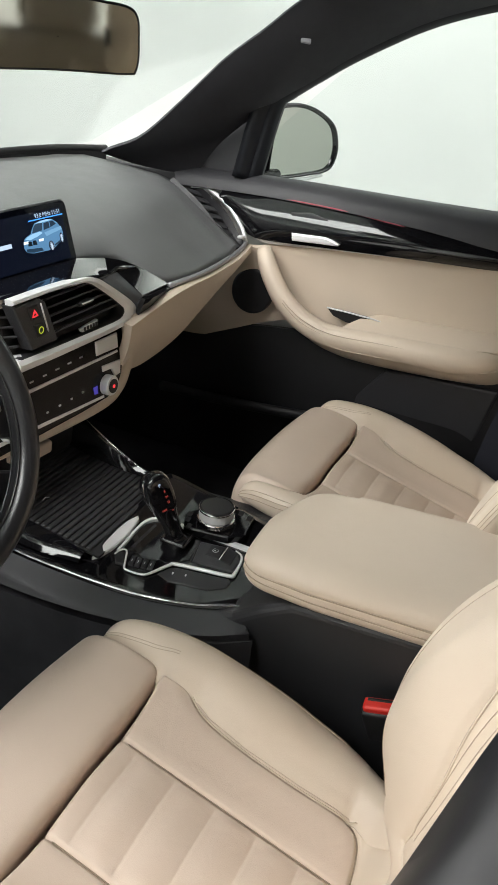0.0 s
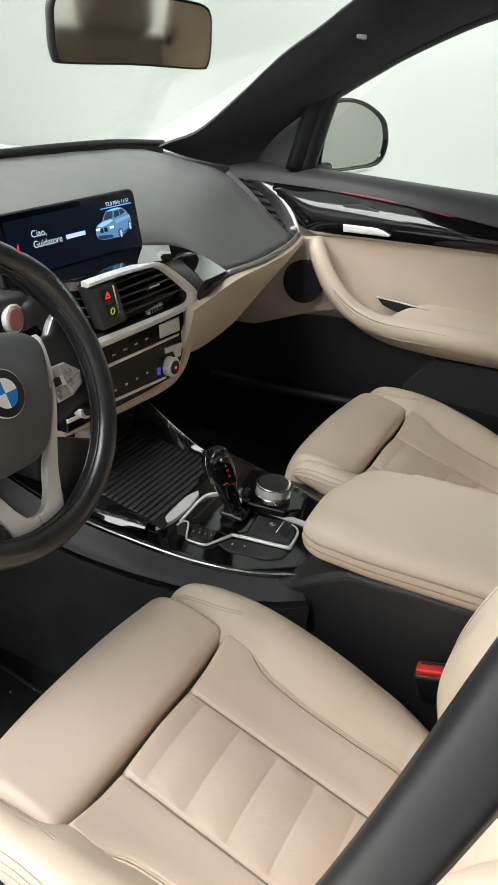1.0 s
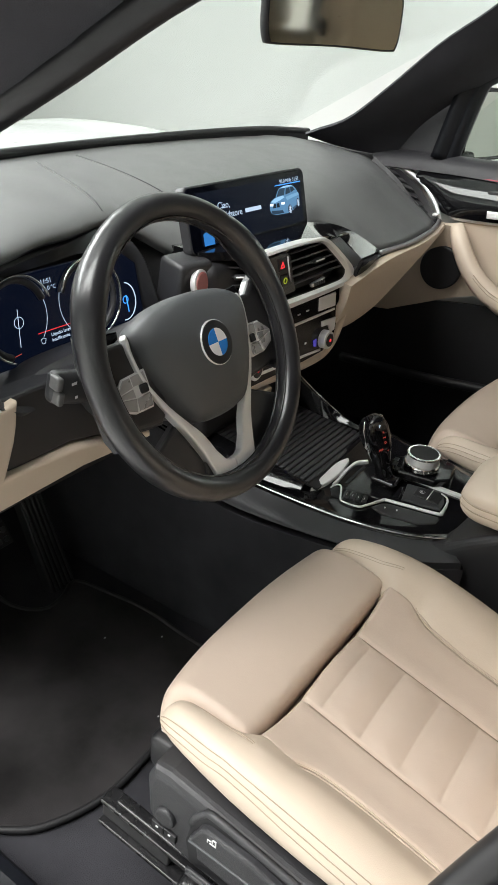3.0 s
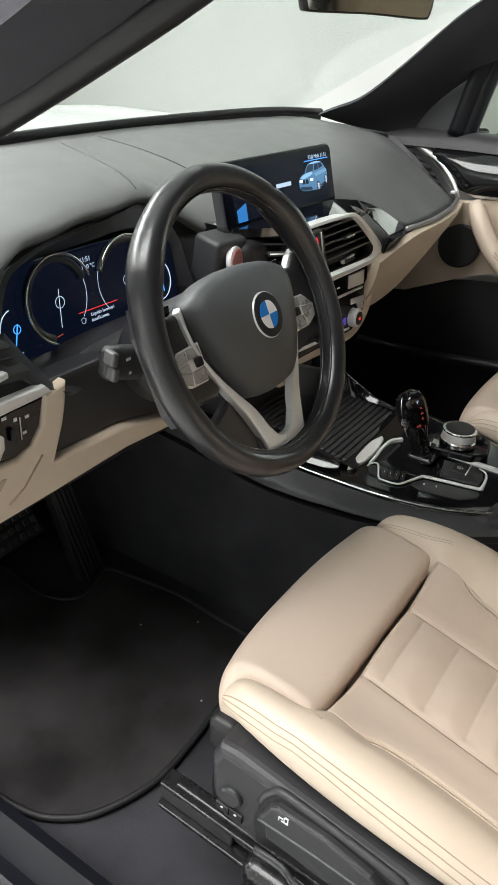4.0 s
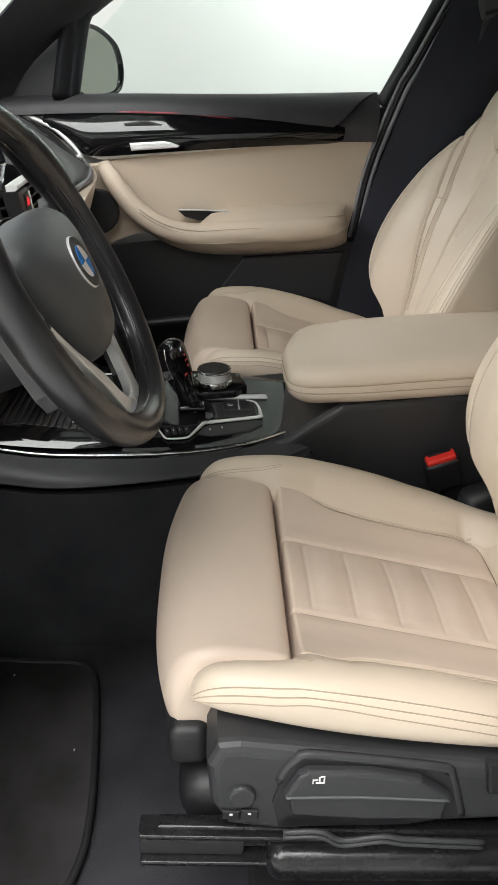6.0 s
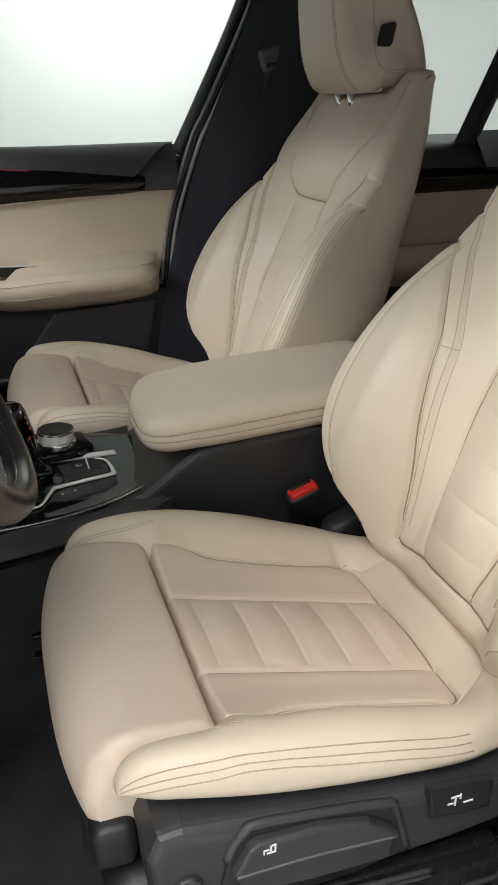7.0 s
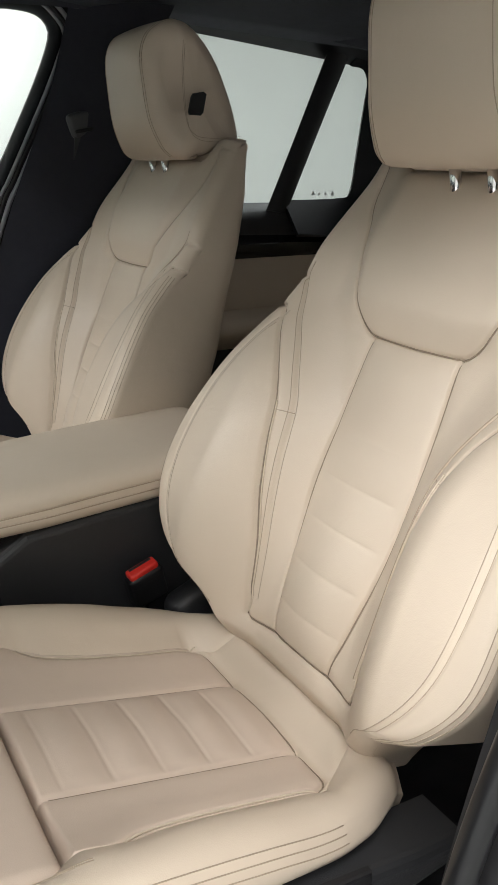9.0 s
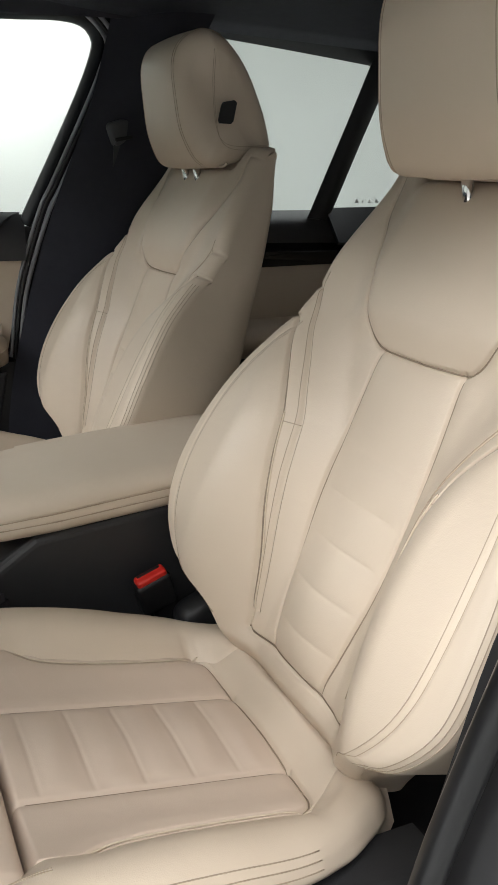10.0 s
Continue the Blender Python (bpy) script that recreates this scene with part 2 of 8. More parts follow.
def rbox_arrays(size, r, n=(12, 12, 12)):
    """A box with rounded edges as points and quads, round the origin."""
    half = np.asarray(size, float) / 2
    r = np.minimum(r, half * 0.999)
    r = np.broadcast_to(r, (3,)).astype(float)
    lines = []
    for h, q, k in zip(half, r, n):
        e = h - q + q * np.sin(np.linspace(0, np.pi / 2, 6))
        mid = np.linspace(-(h - q), h - q, k)
        lines.append(np.unique(np.round(np.concatenate([-e, mid, e]), 7)))
    V, F, c = [], [], 0
    for ax in range(3):
        a, b = [(1, 2), (2, 0), (0, 1)][ax]
        for s in (-1, 1):
            A, B = np.meshgrid(lines[a], lines[b], indexing="ij")
            P = np.zeros((*A.shape, 3))
            P[..., a], P[..., b], P[..., ax] = A, B, s * half[ax]
            f = grid_faces(*A.shape) + c
            F.append(f if s > 0 else f[:, ::-1])
            V.append(P.reshape(-1, 3))
            c += A.size
    V, F = np.vstack(V), np.vstack(F)
    u, inv = np.unique(np.round(V, 6), axis=0, return_inverse=True)
    F = inv.reshape(-1)[F]
    inner = np.clip(u, -(half - r), half - r)
    d = (u - inner) / r
    ln = np.linalg.norm(d, axis=1)
    # points on a face keep one non-zero axis; edges and corners are rounded
    d = d / np.maximum(ln, 1e-9)[:, None]
    return inner + d * r, F


def rbox(name, at, size, r, material, parent=None, label="", n=(6, 6, 6), turn=None, bend=None):
    V, F = rbox_arrays(size, r, n)
    if bend:
        V = bend(V)
    if turn is not None:
        V = V @ np.array(turn.to_3x3()).T
    return put(name, V + np.asarray(at, float), F, material, parent, label)


def rot(rx=0, ry=0, rz=0):
    return pose(0, 0, 0, rx, ry, rz)


def frame_of(o, ex, ey):
    """A matrix with the given origin and x axis; y is made square to x."""
    ex = Vector(ex).normalized()
    ez = ex.cross(Vector(ey)).normalized()
    ey = ez.cross(ex)
    m = Matrix((ex, ey, ez)).transposed().to_4x4()
    m.translation = o
    return m


def plate(name, outline, thick, m, material, parent=None, label="", bevel=0.002, seg=2):
    """A flat outline in x and y of the matrix m, made thick along its z (from -thick to 0), edges rounded."""
    bm = bmesh.new()
    vs = [bm.verts.new((x, y, 0)) for x, y in outline]
    f = bm.faces.new(vs)
    f.normal_update()
    if f.normal.z < 0:
        f.normal_flip()
    ex = bmesh.ops.extrude_face_region(bm, geom=[f])
    bmesh.ops.translate(bm, verts=[v for v in ex["geom"] if isinstance(v, bmesh.types.BMVert)], vec=(0, 0, -thick))
    bmesh.ops.recalc_face_normals(bm, faces=bm.faces)
    if bevel:
        top = [e for e in bm.edges if all(v.co.z > -1e-6 for v in e.verts)]
        bmesh.ops.bevel(bm, geom=top, offset=bevel, segments=seg, affect="EDGES", profile=0.5, clamp_overlap=True)
    bmesh.ops.transform(bm, matrix=m, verts=bm.verts)
    return sharp(part(name, bm, material, parent, label, smooth=True), 9)


def writing(text, m, size, material, parent, depth=0.0003, name="lettering", align="CENTER"):
    cu = bpy.data.curves.new(name, "FONT")
    cu.body, cu.size, cu.extrude, cu.align_x, cu.align_y = text, size, depth, align, "CENTER"
    tmp = new(name, cu)
    me = bpy.data.meshes.new_from_object(tmp)
    bpy.data.objects.remove(tmp)
    me.materials.clear()
    me.materials.append(material)
    V = np.array([(m @ v.co)[:] for v in me.vertices])
    F = [tuple(p.vertices) for p in me.polygons]
    return put(name, V, F, material, parent, smooth=False)


def near_line(X, Y, line):
    """The distance of points to a polyline in the plane."""
    line = np.asarray(line, float)
    best = np.full(X.shape, 9.0)
    for (x0, y0), (x1, y1) in zip(line[:-1], line[1:]):
        dx, dy = x1 - x0, y1 - y0
        t = np.clip(((X - x0) * dx + (Y - y0) * dy) / max(dx * dx + dy * dy, 1e-12), 0, 1)
        best = np.minimum(best, np.hypot(X - x0 - t * dx, Y - y0 - t * dy))
    return best


def step(x, a, b):
    t = np.clip((x - a) / (b - a), 0, 1)
    return t * t * (3 - 2 * t)


def crease(d, depth=0.004, w=0.0025, soft=0.002, ws=0.012):
    return depth * np.exp(-(d / w) ** 2) + soft * np.exp(-(d / ws) ** 2)


# ---- the studio round the car ----
def slab(name, lo, hi, material, label, kind="structure"):
    c, s = (np.array(lo) + hi) / 2, np.array(hi) - lo
    ob = rbox(name, c, s, 0.004, material, n=(2, 2, 2))
    return tagged(ob, label, "", "", kind)


slab("ground", (-4.6, -5.6, -0.1), (4.7, 7.1, 0.0), FLOORM, "smooth light grey studio floor")
slab("wall_north", (-4.6, 7.0, 0.0), (4.7, 7.1, 3.5), WALL, "plain white studio wall")
slab("wall_south", (-4.6, -5.6, 0.0), (4.7, -5.5, 3.5), WALL, "plain white studio wall")
slab("wall_east", (4.6, -5.5, 0.0), (4.7, 7.0, 3.5), WALL, "plain white studio wall lit from above")
slab("wall_west", (-4.6, -5.5, 0.0), (-4.5, 7.0, 3.5), WALL, "plain white studio wall")
slab("ceiling", (-4.6, -5.6, 3.5), (4.7, 7.1, 3.6), WALL, "plain white studio ceiling")

# ---- the car's shell ----
def ribbon(name, a, b, n, material, label, parent=None, bulge=(0, 0, 0), thick=0.012, kind="structure", m=9):
    """A bent panel between two curves, with a bulge in its middle and a thickness."""
    A, B = spline(a, n), spline(b, n)
    w = np.linspace(0, 1, m)[None, :, None]
    P = A[:, None] * (1 - w) + B[:, None] * w + np.sin(np.pi * w) * np.asarray(bulge, float)
    dv = np.gradient(P, axis=1)
    du = np.gradient(P, axis=0)
    nn = np.cross(du, dv)
    nn /= np.maximum(np.linalg.norm(nn, axis=2), 1e-9)[..., None]
    Q = P - nn * thick
    ring = np.concatenate([P, Q[:, ::-1]], axis=1)
    ob = sheet(name, ring, material, parent, "", cv=True, caps=True)
    sharp(ob, 50)
    if kind:
        tagged(ob, label, "", "", kind)
    return ob


def both(f):
    for s in (1, -1):
        f(s)


# pillar trims beside the windscreen
FAR_OPENING = [(0.378, 1.105), (0.343, 1.252), (0.326, 1.275), (0.262, 1.318), (0.187, 1.364), (0.065, 1.425), (-0.05, 1.462), (-0.195, 1.494), (-0.308, 1.506), (-0.385, 1.512), (-0.432, 1.507), (-0.453, 1.487), (-0.452, 1.460), (-0.422, 1.387), (-0.364, 1.272), (-0.279, 1.110)]
ribbon("a_pillar_trim", [(0.705, 0.74, 1.128), (0.672, 0.69, 1.147), (0.648, 0.60, 1.184), (0.632, 0.50, 1.262), (0.622, 0.405, 1.345), (0.616, 0.326, 1.400), (0.608, 0.258, 1.449), (0.598, 0.15, 1.505), (0.585, -0.1, 1.545)],
       [(0.772, 0.535, 1.10), (0.766, 0.47, 1.185), (0.758, 0.36, 1.270), (0.752, 0.275, 1.322), (0.746, 0.19, 1.376), (0.742, 0.068, 1.438), (0.738, -0.045, 1.475), (0.732, -0.12, 1.492), (0.722, -0.24, 1.512)],
       34, PILLAR, "dark cloth-covered pillar trim beside the windscreen", bulge=(-0.012, 0.0, -0.004), thick=0.006)
ribbon("a_pillar_trim", [(-0.74, 0.79, 1.15), (-0.72, 0.52, 1.30), (-0.68, 0.30, 1.42), (-0.63, 0.10, 1.50), (-0.6, -0.15, 1.53), (-0.6, -0.42, 1.54)],
       [(-0.745, 0.50, 1.115), (-0.70, 0.221, 1.252), (-0.68, 0.10, 1.318), (-0.66, 0.0, 1.378), (-0.65, -0.15, 1.435), (-0.64, -0.42, 1.47)],
       30, PILLAR, "dark pillar trim of the open driver's doorway", bulge=(0.02, 0.0, -0.01), thick=0.06)
tube("door_seal", spline([(-0.752, 0.50, 1.112), (-0.706, 0.221, 1.258), (-0.686, 0.10, 1.325), (-0.667, 0.0, 1.384), (-0.657, -0.15, 1.44), (-0.665, -0.36, 1.46), (-0.705, -0.41, 1.43), (-0.743, -0.3480, 1.37), (-0.749, -0.3370, 1.33), (-0.749, -0.3290, 1.29), (-0.749, -0.300, 1.174), (-0.739, -0.240, 0.98), (-0.729, -0.195, 0.80), (-0.719, -0.181, 0.62), (-0.714, -0.166, 0.50)], 90), 0.0105, SEALB, k=10, flat=1.0)
tagged(bpy.data.objects["door_seal"], "black rubber seal round the open driver's doorway", "", "", "structure")
# roof lining
def roof():
    ys = np.linspace(0.22, -1.9, 20)
    xs = np.linspace(-1, 1, 25)
    X, Y = np.meshgrid(xs, ys)
    half = 0.70 - 0.06 * step(Y, -0.1, 0.2)
    Z = 1.575 - 0.06 * np.abs(X) ** 3 - 0.07 * step(Y, -0.1, 0.3) - 0.05 * step(-Y, 1.2, 1.9)
    P = np.stack([X * half, Y, Z], -1)
    Q = P + np.array((0, 0, 0.03))
    ring = np.concatenate([P, Q[:, ::-1]], 1)
    ob = sheet("headliner", ring, LINER, cv=True, caps=True, flip=True)
    tagged(ob, "anthracite cloth roof lining", "", "", "structure")


roof()
tagged(rbox("pillar_badge", (0.663, 0.262, 1.395), (0.006, 0.046, 0.019), 0.0029, SEALG, n=(2, 4, 3), turn=frame_of((0, 0, 0), (-0.80, -0.32, -0.50), (-0.42, -0.28, 0.86)) @ rot(0, 0, 90)), "small grey airbag badge on the pillar trim", "badge")
# roof rail over the far doors and the pillar behind the front door
ribbon("roof_rail", [(0.695, -0.2, 1.495), (0.69, -0.45, 1.512), (0.69, -0.8, 1.525), (0.68, -1.2, 1.515), (0.66, -1.6, 1.47)],
       [(0.60, -0.1, 1.545), (0.62, -0.45, 1.56), (0.62, -0.8, 1.56), (0.60, -1.2, 1.54), (0.58, -1.6, 1.50)], 24, LINER, "dark roof edge lining over the doors", thick=0.03)
ribbon("roof_rail", [(-0.64, -0.42, 1.47), (-0.69, -0.8, 1.50), (-0.68, -1.2, 1.495), (-0.66, -1.6, 1.45)],
       [(-0.6, -0.40, 1.555), (-0.62, -0.8, 1.56), (-0.60, -1.2, 1.54), (-0.58, -1.6, 1.50)], 20, LINER, "dark roof edge lining over the doors", thick=0.03)


ribbon("roof_side", [(0.768, -0.05, 1.492), (0.768, -0.20, 1.524), (0.766, -0.32, 1.538), (0.764, -0.45, 1.545), (0.76, -0.64, 1.552)], [(0.65, -0.05, 1.535), (0.65, -0.20, 1.548), (0.65, -0.32, 1.555), (0.65, -0.45, 1.56), (0.65, -0.64, 1.57)], 20, LINER, "dark roof edge over the far front window", thick=0.02)


def b_pillar(s):
    front = [(0.745, -0.515, 1.55), (0.758, -0.50, 1.475), (0.768, -0.455, 1.33), (0.775, -0.36, 1.12), (0.775, -0.30, 0.95), (0.77, -0.245, 0.75), (0.76, -0.21, 0.52)]
    back = [(0.66, -0.68, 1.57), (0.69, -0.66, 1.51), (0.72, -0.62, 1.33), (0.735, -0.58, 1.12), (0.74, -0.54, 0.95), (0.74, -0.52, 0.75), (0.74, -0.5, 0.52)]
    f = [(s * (x - (0.012 if s < 0 else 0)), y + (0.009 if s < 0 else 0), z) for x, y, z in front]
    b = [(s * x, y, z) for x, y, z in back]
    if s > 0:
        ob = ribbon("b_pillar_trim", b, f, 24, LINER, "dark trim of the pillar behind the front door", bulge=(-s * 0.02, 0, 0), thick=0.05)
    else:
        b = [(x - 0.02, y, z) for x, y, z in b]
        ob = ribbon("b_pillar_trim", f, b, 24, PILLARD, "black trim of the pillar behind the front door", bulge=(0.006, 0, 0), thick=0.012)
        edge = tube("door_seal", spline([(x + 0.002, y + 0.004, z) for x, y, z in f], 60), 0.010, SEALB, k=12)
        tagged(edge, "soft grey rubber seal round the open doorway", "", "", "structure")


both(b_pillar)
ribbon("b_pillar_lower", [(-0.700, -0.205, 0.60), (-0.700, -0.232, 0.76), (-0.700, -0.258, 0.875), (-0.700, -0.280, 0.955), (-0.708, -0.325, 1.09)], [(-0.775, -0.235, 0.60), (-0.775, -0.258, 0.76), (-0.778, -0.282, 0.875), (-0.780, -0.306, 0.955), (-0.782, -0.355, 1.09)], 20, BLACK, "dark plastic pillar trim beside the driver's seat", bulge=(0.0, 0.008, 0), thick=0.02)
# frame of the far front window: a dark lip, then two grey seal lines and a soft black one
def opening_line(grow, x, n=110):
    p = spline(FAR_OPENING, n)
    t = np.gradient(p, axis=0)
    t /= np.linalg.norm(t, axis=1)[:, None]
    q = p + grow * np.stack([-t[:, 1], t[:, 0]], 1) * OUTWARD
    return np.stack([np.full(n, x) if np.isscalar(x) else np.asarray(x), q[:, 0], q[:, 1]], 1)


OUTWARD = -1.0
for name, g0, x0, g1, x1, material, label in (("window_surround", 0.0, 0.772, 0.020, 0.752, PILLARD, "black inner frame of the far front window"), ("window_surround", 0.020, 0.752, 0.052, 0.738, PILLARD, "black door frame round the far front window")):
    A, B = opening_line(g0, x0), opening_line(g1, x1)
    ring = np.stack([A, (A + B) / 2 + np.array((-0.003, 0, 0)), B, B + np.array((0.012, 0, 0)), A + np.array((0.012, 0, 0))], 1)
    tagged(sheet("window_surround", ring, material, cv=True, caps=True), label, "", "", "structure")
for grow, x, r, material in ((0.022, 0.748, 0.0042, SEALG), (0.040, 0.737, 0.0050, SEALG), (0.031, 0.745, 0.0045, RUBBER)):
    l = opening_line(grow, x)[34:]
    low = l[-1] + np.array([(0, 0.035, -0.12), (0, 0.062, -0.28)])
    ob = tube("door_seal", spline(np.vstack([l[::4], low]), 90), r, material, k=8)
    tagged(ob, "grey rubber seal line along the far pillar" if material is SEALG else "black rubber seal of the far door frame", "", "", "structure")

# floor pan, sill, firewall and rear closing panels
slab("car_floor", (-0.72, -1.7, 0.36), (0.812, 0.95, 0.40), CARPET, "black carpeted car floor")
slab("firewall", (-0.74, 0.93, 0.36), (0.76, 0.98, 1.10), BLACK, "black bulkhead under the dashboard")
slab("rear_bulkhead", (-0.74, -1.80, 0.36), (0.74, -1.74, 1.12), BLACK, "black panel closing the rear")
slab("side_wall_rear", (-0.80, -1.6, 0.30), (-0.74, -0.50, 1.12), DOORSKIN, "dark closed rear door of the near side")
def sill():
    prof = [(-0.60, 0.395), (-0.655, 0.40), (-0.672, 0.43), (-0.68, 0.462), (-0.695, 0.468), (-0.712, 0.452), (-0.722, 0.44), (-0.74, 0.447), (-0.755, 0.44), (-0.775, 0.40), (-0.80, 0.33), (-0.80, 0.25), (-0.60, 0.25)]
    pr = np.array(prof)
    P = np.array([[(x + 0.02 * max(0, y - 0.3) , y, z) for x, z in pr] for y in np.linspace(-0.6, 0.75, 14)])
    ob = sheet("door_sill", P, PILLARD, cv=True, caps=True)
    sharp(ob, 40)
    tagged(ob, "black ribbed door sill of the open doorway", "", "", "structure")


sill()
slab("kick_panel_far", (0.76, 0.56, 0.36), (0.80, 0.98, 1.10), BLACK, "black side panel of the far footwell")
slab("door_skin", (0.815, -0.56, 0.30), (0.83, 0.80, 1.085), PAINT, "pale painted outer skin of the far front door")
slab("door_skin_rear", (0.815, -1.62, 0.30), (0.83, -0.565, 1.085), PAINT, "pale painted outer skin of the far rear door")
slab("pillar_backing", (0.785, -0.60, 0.36), (0.812, -0.20, 1.10), BLACK, "black door edge behind the pillar")
slab("kick_panel", (-0.72, 0.62, 0.36), (-0.64, 0.95, 1.0), BLACK, "black side panel of the driver's footwell")

# bonnet and windscreen
def bonnet():
    u, v = np.meshgrid(np.linspace(-1, 1, 31), np.linspace(0, 1, 20))
    X = u * (0.74 + 0.03 * v)
    Y = 0.80 + 1.1 * v
    Z = 1.105 + 0.03 * np.sin(np.pi * np.clip(v * 0.9, 0, 1)) - 0.16 * v ** 2 - 0.05 * np.abs(u) ** 3 + 0.014 * np.exp(-((np.abs(u) - 0.62) / 0.08) ** 2)
    P = np.stack([X, Y, Z], -1)
    Q = P - np.array((0, 0, 0.03))
    ob = sheet("bonnet", np.concatenate([P, Q[:, ::-1]], 1), PAINT, cv=True, caps=True, flip=True)
    tagged(ob, "pale metallic painted bonnet outside the windscreen", "", "", "structure")


bonnet()
def screen_glass(name, quad, material, label, thick=0.004):
    a, b, c, d = (np.array(q, float) for q in quad)
    w, h = np.linspace(0, 1, 14)[:, None, None], np.linspace(0, 1, 10)[None, :, None]
    P = (a * (1 - w) + b * w) * (1 - h) + (d * (1 - w) + c * w) * h
    n = np.cross(b - a, d - a)
    n = n / np.linalg.norm(n)
    ob = sheet(name, np.concatenate([P, (P - n * thick)[:, ::-1]], 1), material, cv=True, caps=True)
    sharp(ob, 40)
    ob.visible_shadow = False
    return tagged(ob, label, "", "", "structure")


screen_glass("windscreen", [(-0.74, 0.80, 1.135), (0.74, 0.80, 1.135), (0.60, 0.08, 1.53), (-0.60, 0.08, 1.53)], GLASS, "clear curved windscreen glass")
seal_line = [(-0.75, 0.70, 1.125), (-0.5, 0.76, 1.142), (0, 0.785, 1.146), (0.5, 0.775, 1.142), (0.74, 0.755, 1.128)]
ribbon("cowl_strip", seal_line, [(x, y + 0.004, z - 0.035) for x, y, z in seal_line], 30, RUBBER, "black strip closing the dashboard to the windscreen", thick=0.004)
ob = tube("windscreen_seal", spline([(-0.75, 0.70, 1.125), (-0.5, 0.76, 1.142), (0, 0.785, 1.146), (0.5, 0.775, 1.142), (0.74, 0.755, 1.128)], 40), 0.007, RUBBER, k=8)
tagged(ob, "black rubber strip at the foot of the windscreen", "", "", "structure")
screen_glass("window_1", [(0.795, 0.50, 1.08), (0.795, -0.36, 1.08), (0.782, -0.50, 1.53), (0.782, 0.02, 1.53)], GLASS, "clear closed side window of the far front door")
screen_glass("window_2", [(0.795, -0.62, 1.08), (0.795, -1.05, 1.08), (0.782, -1.20, 1.53), (0.782, -0.66, 1.53)], GLASS, "clear window of the far rear door")
screen_glass("window_3", [(0.795, -1.07, 1.08), (0.795, -1.30, 1.09), (0.782, -1.36, 1.53), (0.782, -1.22, 1.53)], GLASS, "small fixed quarter window")

# far rear door: divider post, belt, panel
ribbon("window_divider", [(0.772, -1.010, 1.12), (0.772, -1.098, 1.317), (0.770, -1.180, 1.51)], [(0.772, -1.054, 1.12), (0.772, -1.143, 1.320), (0.770, -1.230, 1.51)], 12, BLACK, "black post between rear windows", bulge=(-0.008, 0, 0), thick=0.02)
# the rear pillar closes the quarter window with a rounded corner
QUARTER = [(-1.06, 1.141), (-1.245, 1.149), (-1.281, 1.165), (-1.290, 1.20), (-1.304, 1.323), (-1.319, 1.44), (-1.316, 1.470), (-1.297, 1.487), (-1.223, 1.494)]
q = spline(QUARTER, 60)
out = spline([(-1.06, 1.06), (-1.30, 1.06), (-1.42, 1.10), (-1.46, 1.20), (-1.48, 1.33), (-1.48, 1.45), (-1.46, 1.54), (-1.36, 1.57), (-1.20, 1.57)], 60)
ribbon("c_pillar_trim", [(0.772, y, z) for y, z in q[::4]], [(0.70, y, z) for y, z in out[::4]], 40, PILLARD, "dark lining of the rear pillar", thick=0.012)
ribbon("rear_closing", [(0.70, -1.46, 1.57), (0.70, -1.46, 1.1), (0.70, -1.46, 0.4)], [(0.66, -1.74, 1.57), (0.66, -1.74, 1.1), (0.66, -1.74, 0.4)], 8, LINER, "dark lining of the rear pillar")
ribbon("window_frame_top", [(0.772, -0.56, 1.522), (0.772, -0.755, 1.515), (0.772, -0.95, 1.506), (0.772, -1.165, 1.494), (0.772, -1.31, 1.484)], [(0.66, -0.56, 1.565), (0.66, -0.755, 1.565), (0.66, -0.95, 1.56), (0.66, -1.165, 1.555), (0.66, -1.31, 1.55)], 14, PILLARD, "black frame over the rear windows", thick=0.02)


def rear_door():
    d = thing("rear_door", "closed far rear door with dark top and beige leather panel", "car door", at=(0.78, -0.9, 0.4))
    ribbon("belt_panel", [(0.80, -0.56, 1.122), (0.80, -0.9, 1.128), (0.80, -1.28, 1.135)], [(0.755, -0.56, 1.04), (0.755, -0.9, 1.055), (0.755, -1.28, 1.05)], 14, DOORSKIN, "", d, bulge=(-0.018, 0, 0.012), kind="")
    ribbon("trim_strip", [(0.753, -0.56, 1.045), (0.752, -0.9, 1.058), (0.752, -1.28, 1.052)], [(0.753, -0.56, 1.0), (0.752, -0.9, 1.01), (0.752, -1.28, 1.02)], 14, PIANO, "", d, bulge=(-0.008, 0, 0), kind="")
    ribbon("leather_panel", [(0.757, -0.56, 1.0), (0.757, -0.9, 1.01), (0.757, -1.28, 1.02)], [(0.757, -0.56, 0.86), (0.757, -0.9, 0.86), (0.757, -1.28, 0.87)], 14, LEATHER, "", d, bulge=(-0.01, 0, 0), kind="")
    ribbon("armrest", [(0.755, -0.56, 0.865), (0.74, -0.9, 0.865), (0.755, -1.28, 0.875)], [(0.755, -0.56, 0.78), (0.74, -0.9, 0.785), (0.755, -1.28, 0.80)], 14, LEATHER, "", d, bulge=(-0.045, 0, 0.008), kind="", m=13)
    for k, (w, h) in enumerate(((0.012, 0.010), (0.007, 0.007), (0.008, 0.009), (0.011, 0.011))):
        y = -1.168 - 0.022 * k
        plate("glass_mark", [(y, 1.162), (y - w, 1.162), (y - w * 0.6, 1.162 + h), (y - w * 0.3, 1.162 + h)], 0.0006, Matrix(((0, 0, -1, 0.7885), (1, 0, 0, 0), (0, 1, 0, 0), (0, 0, 0, 1))), MARK, d, "small etched glass mark", bevel=0)
    ribbon("lower_panel", [(0.77, -0.5, 0.80), (0.77, -1.28, 0.80)], [(0.77, -0.5, 0.38), (0.77, -1.28, 0.38)], 6, BLACK, "", d, kind="")


rear_door()

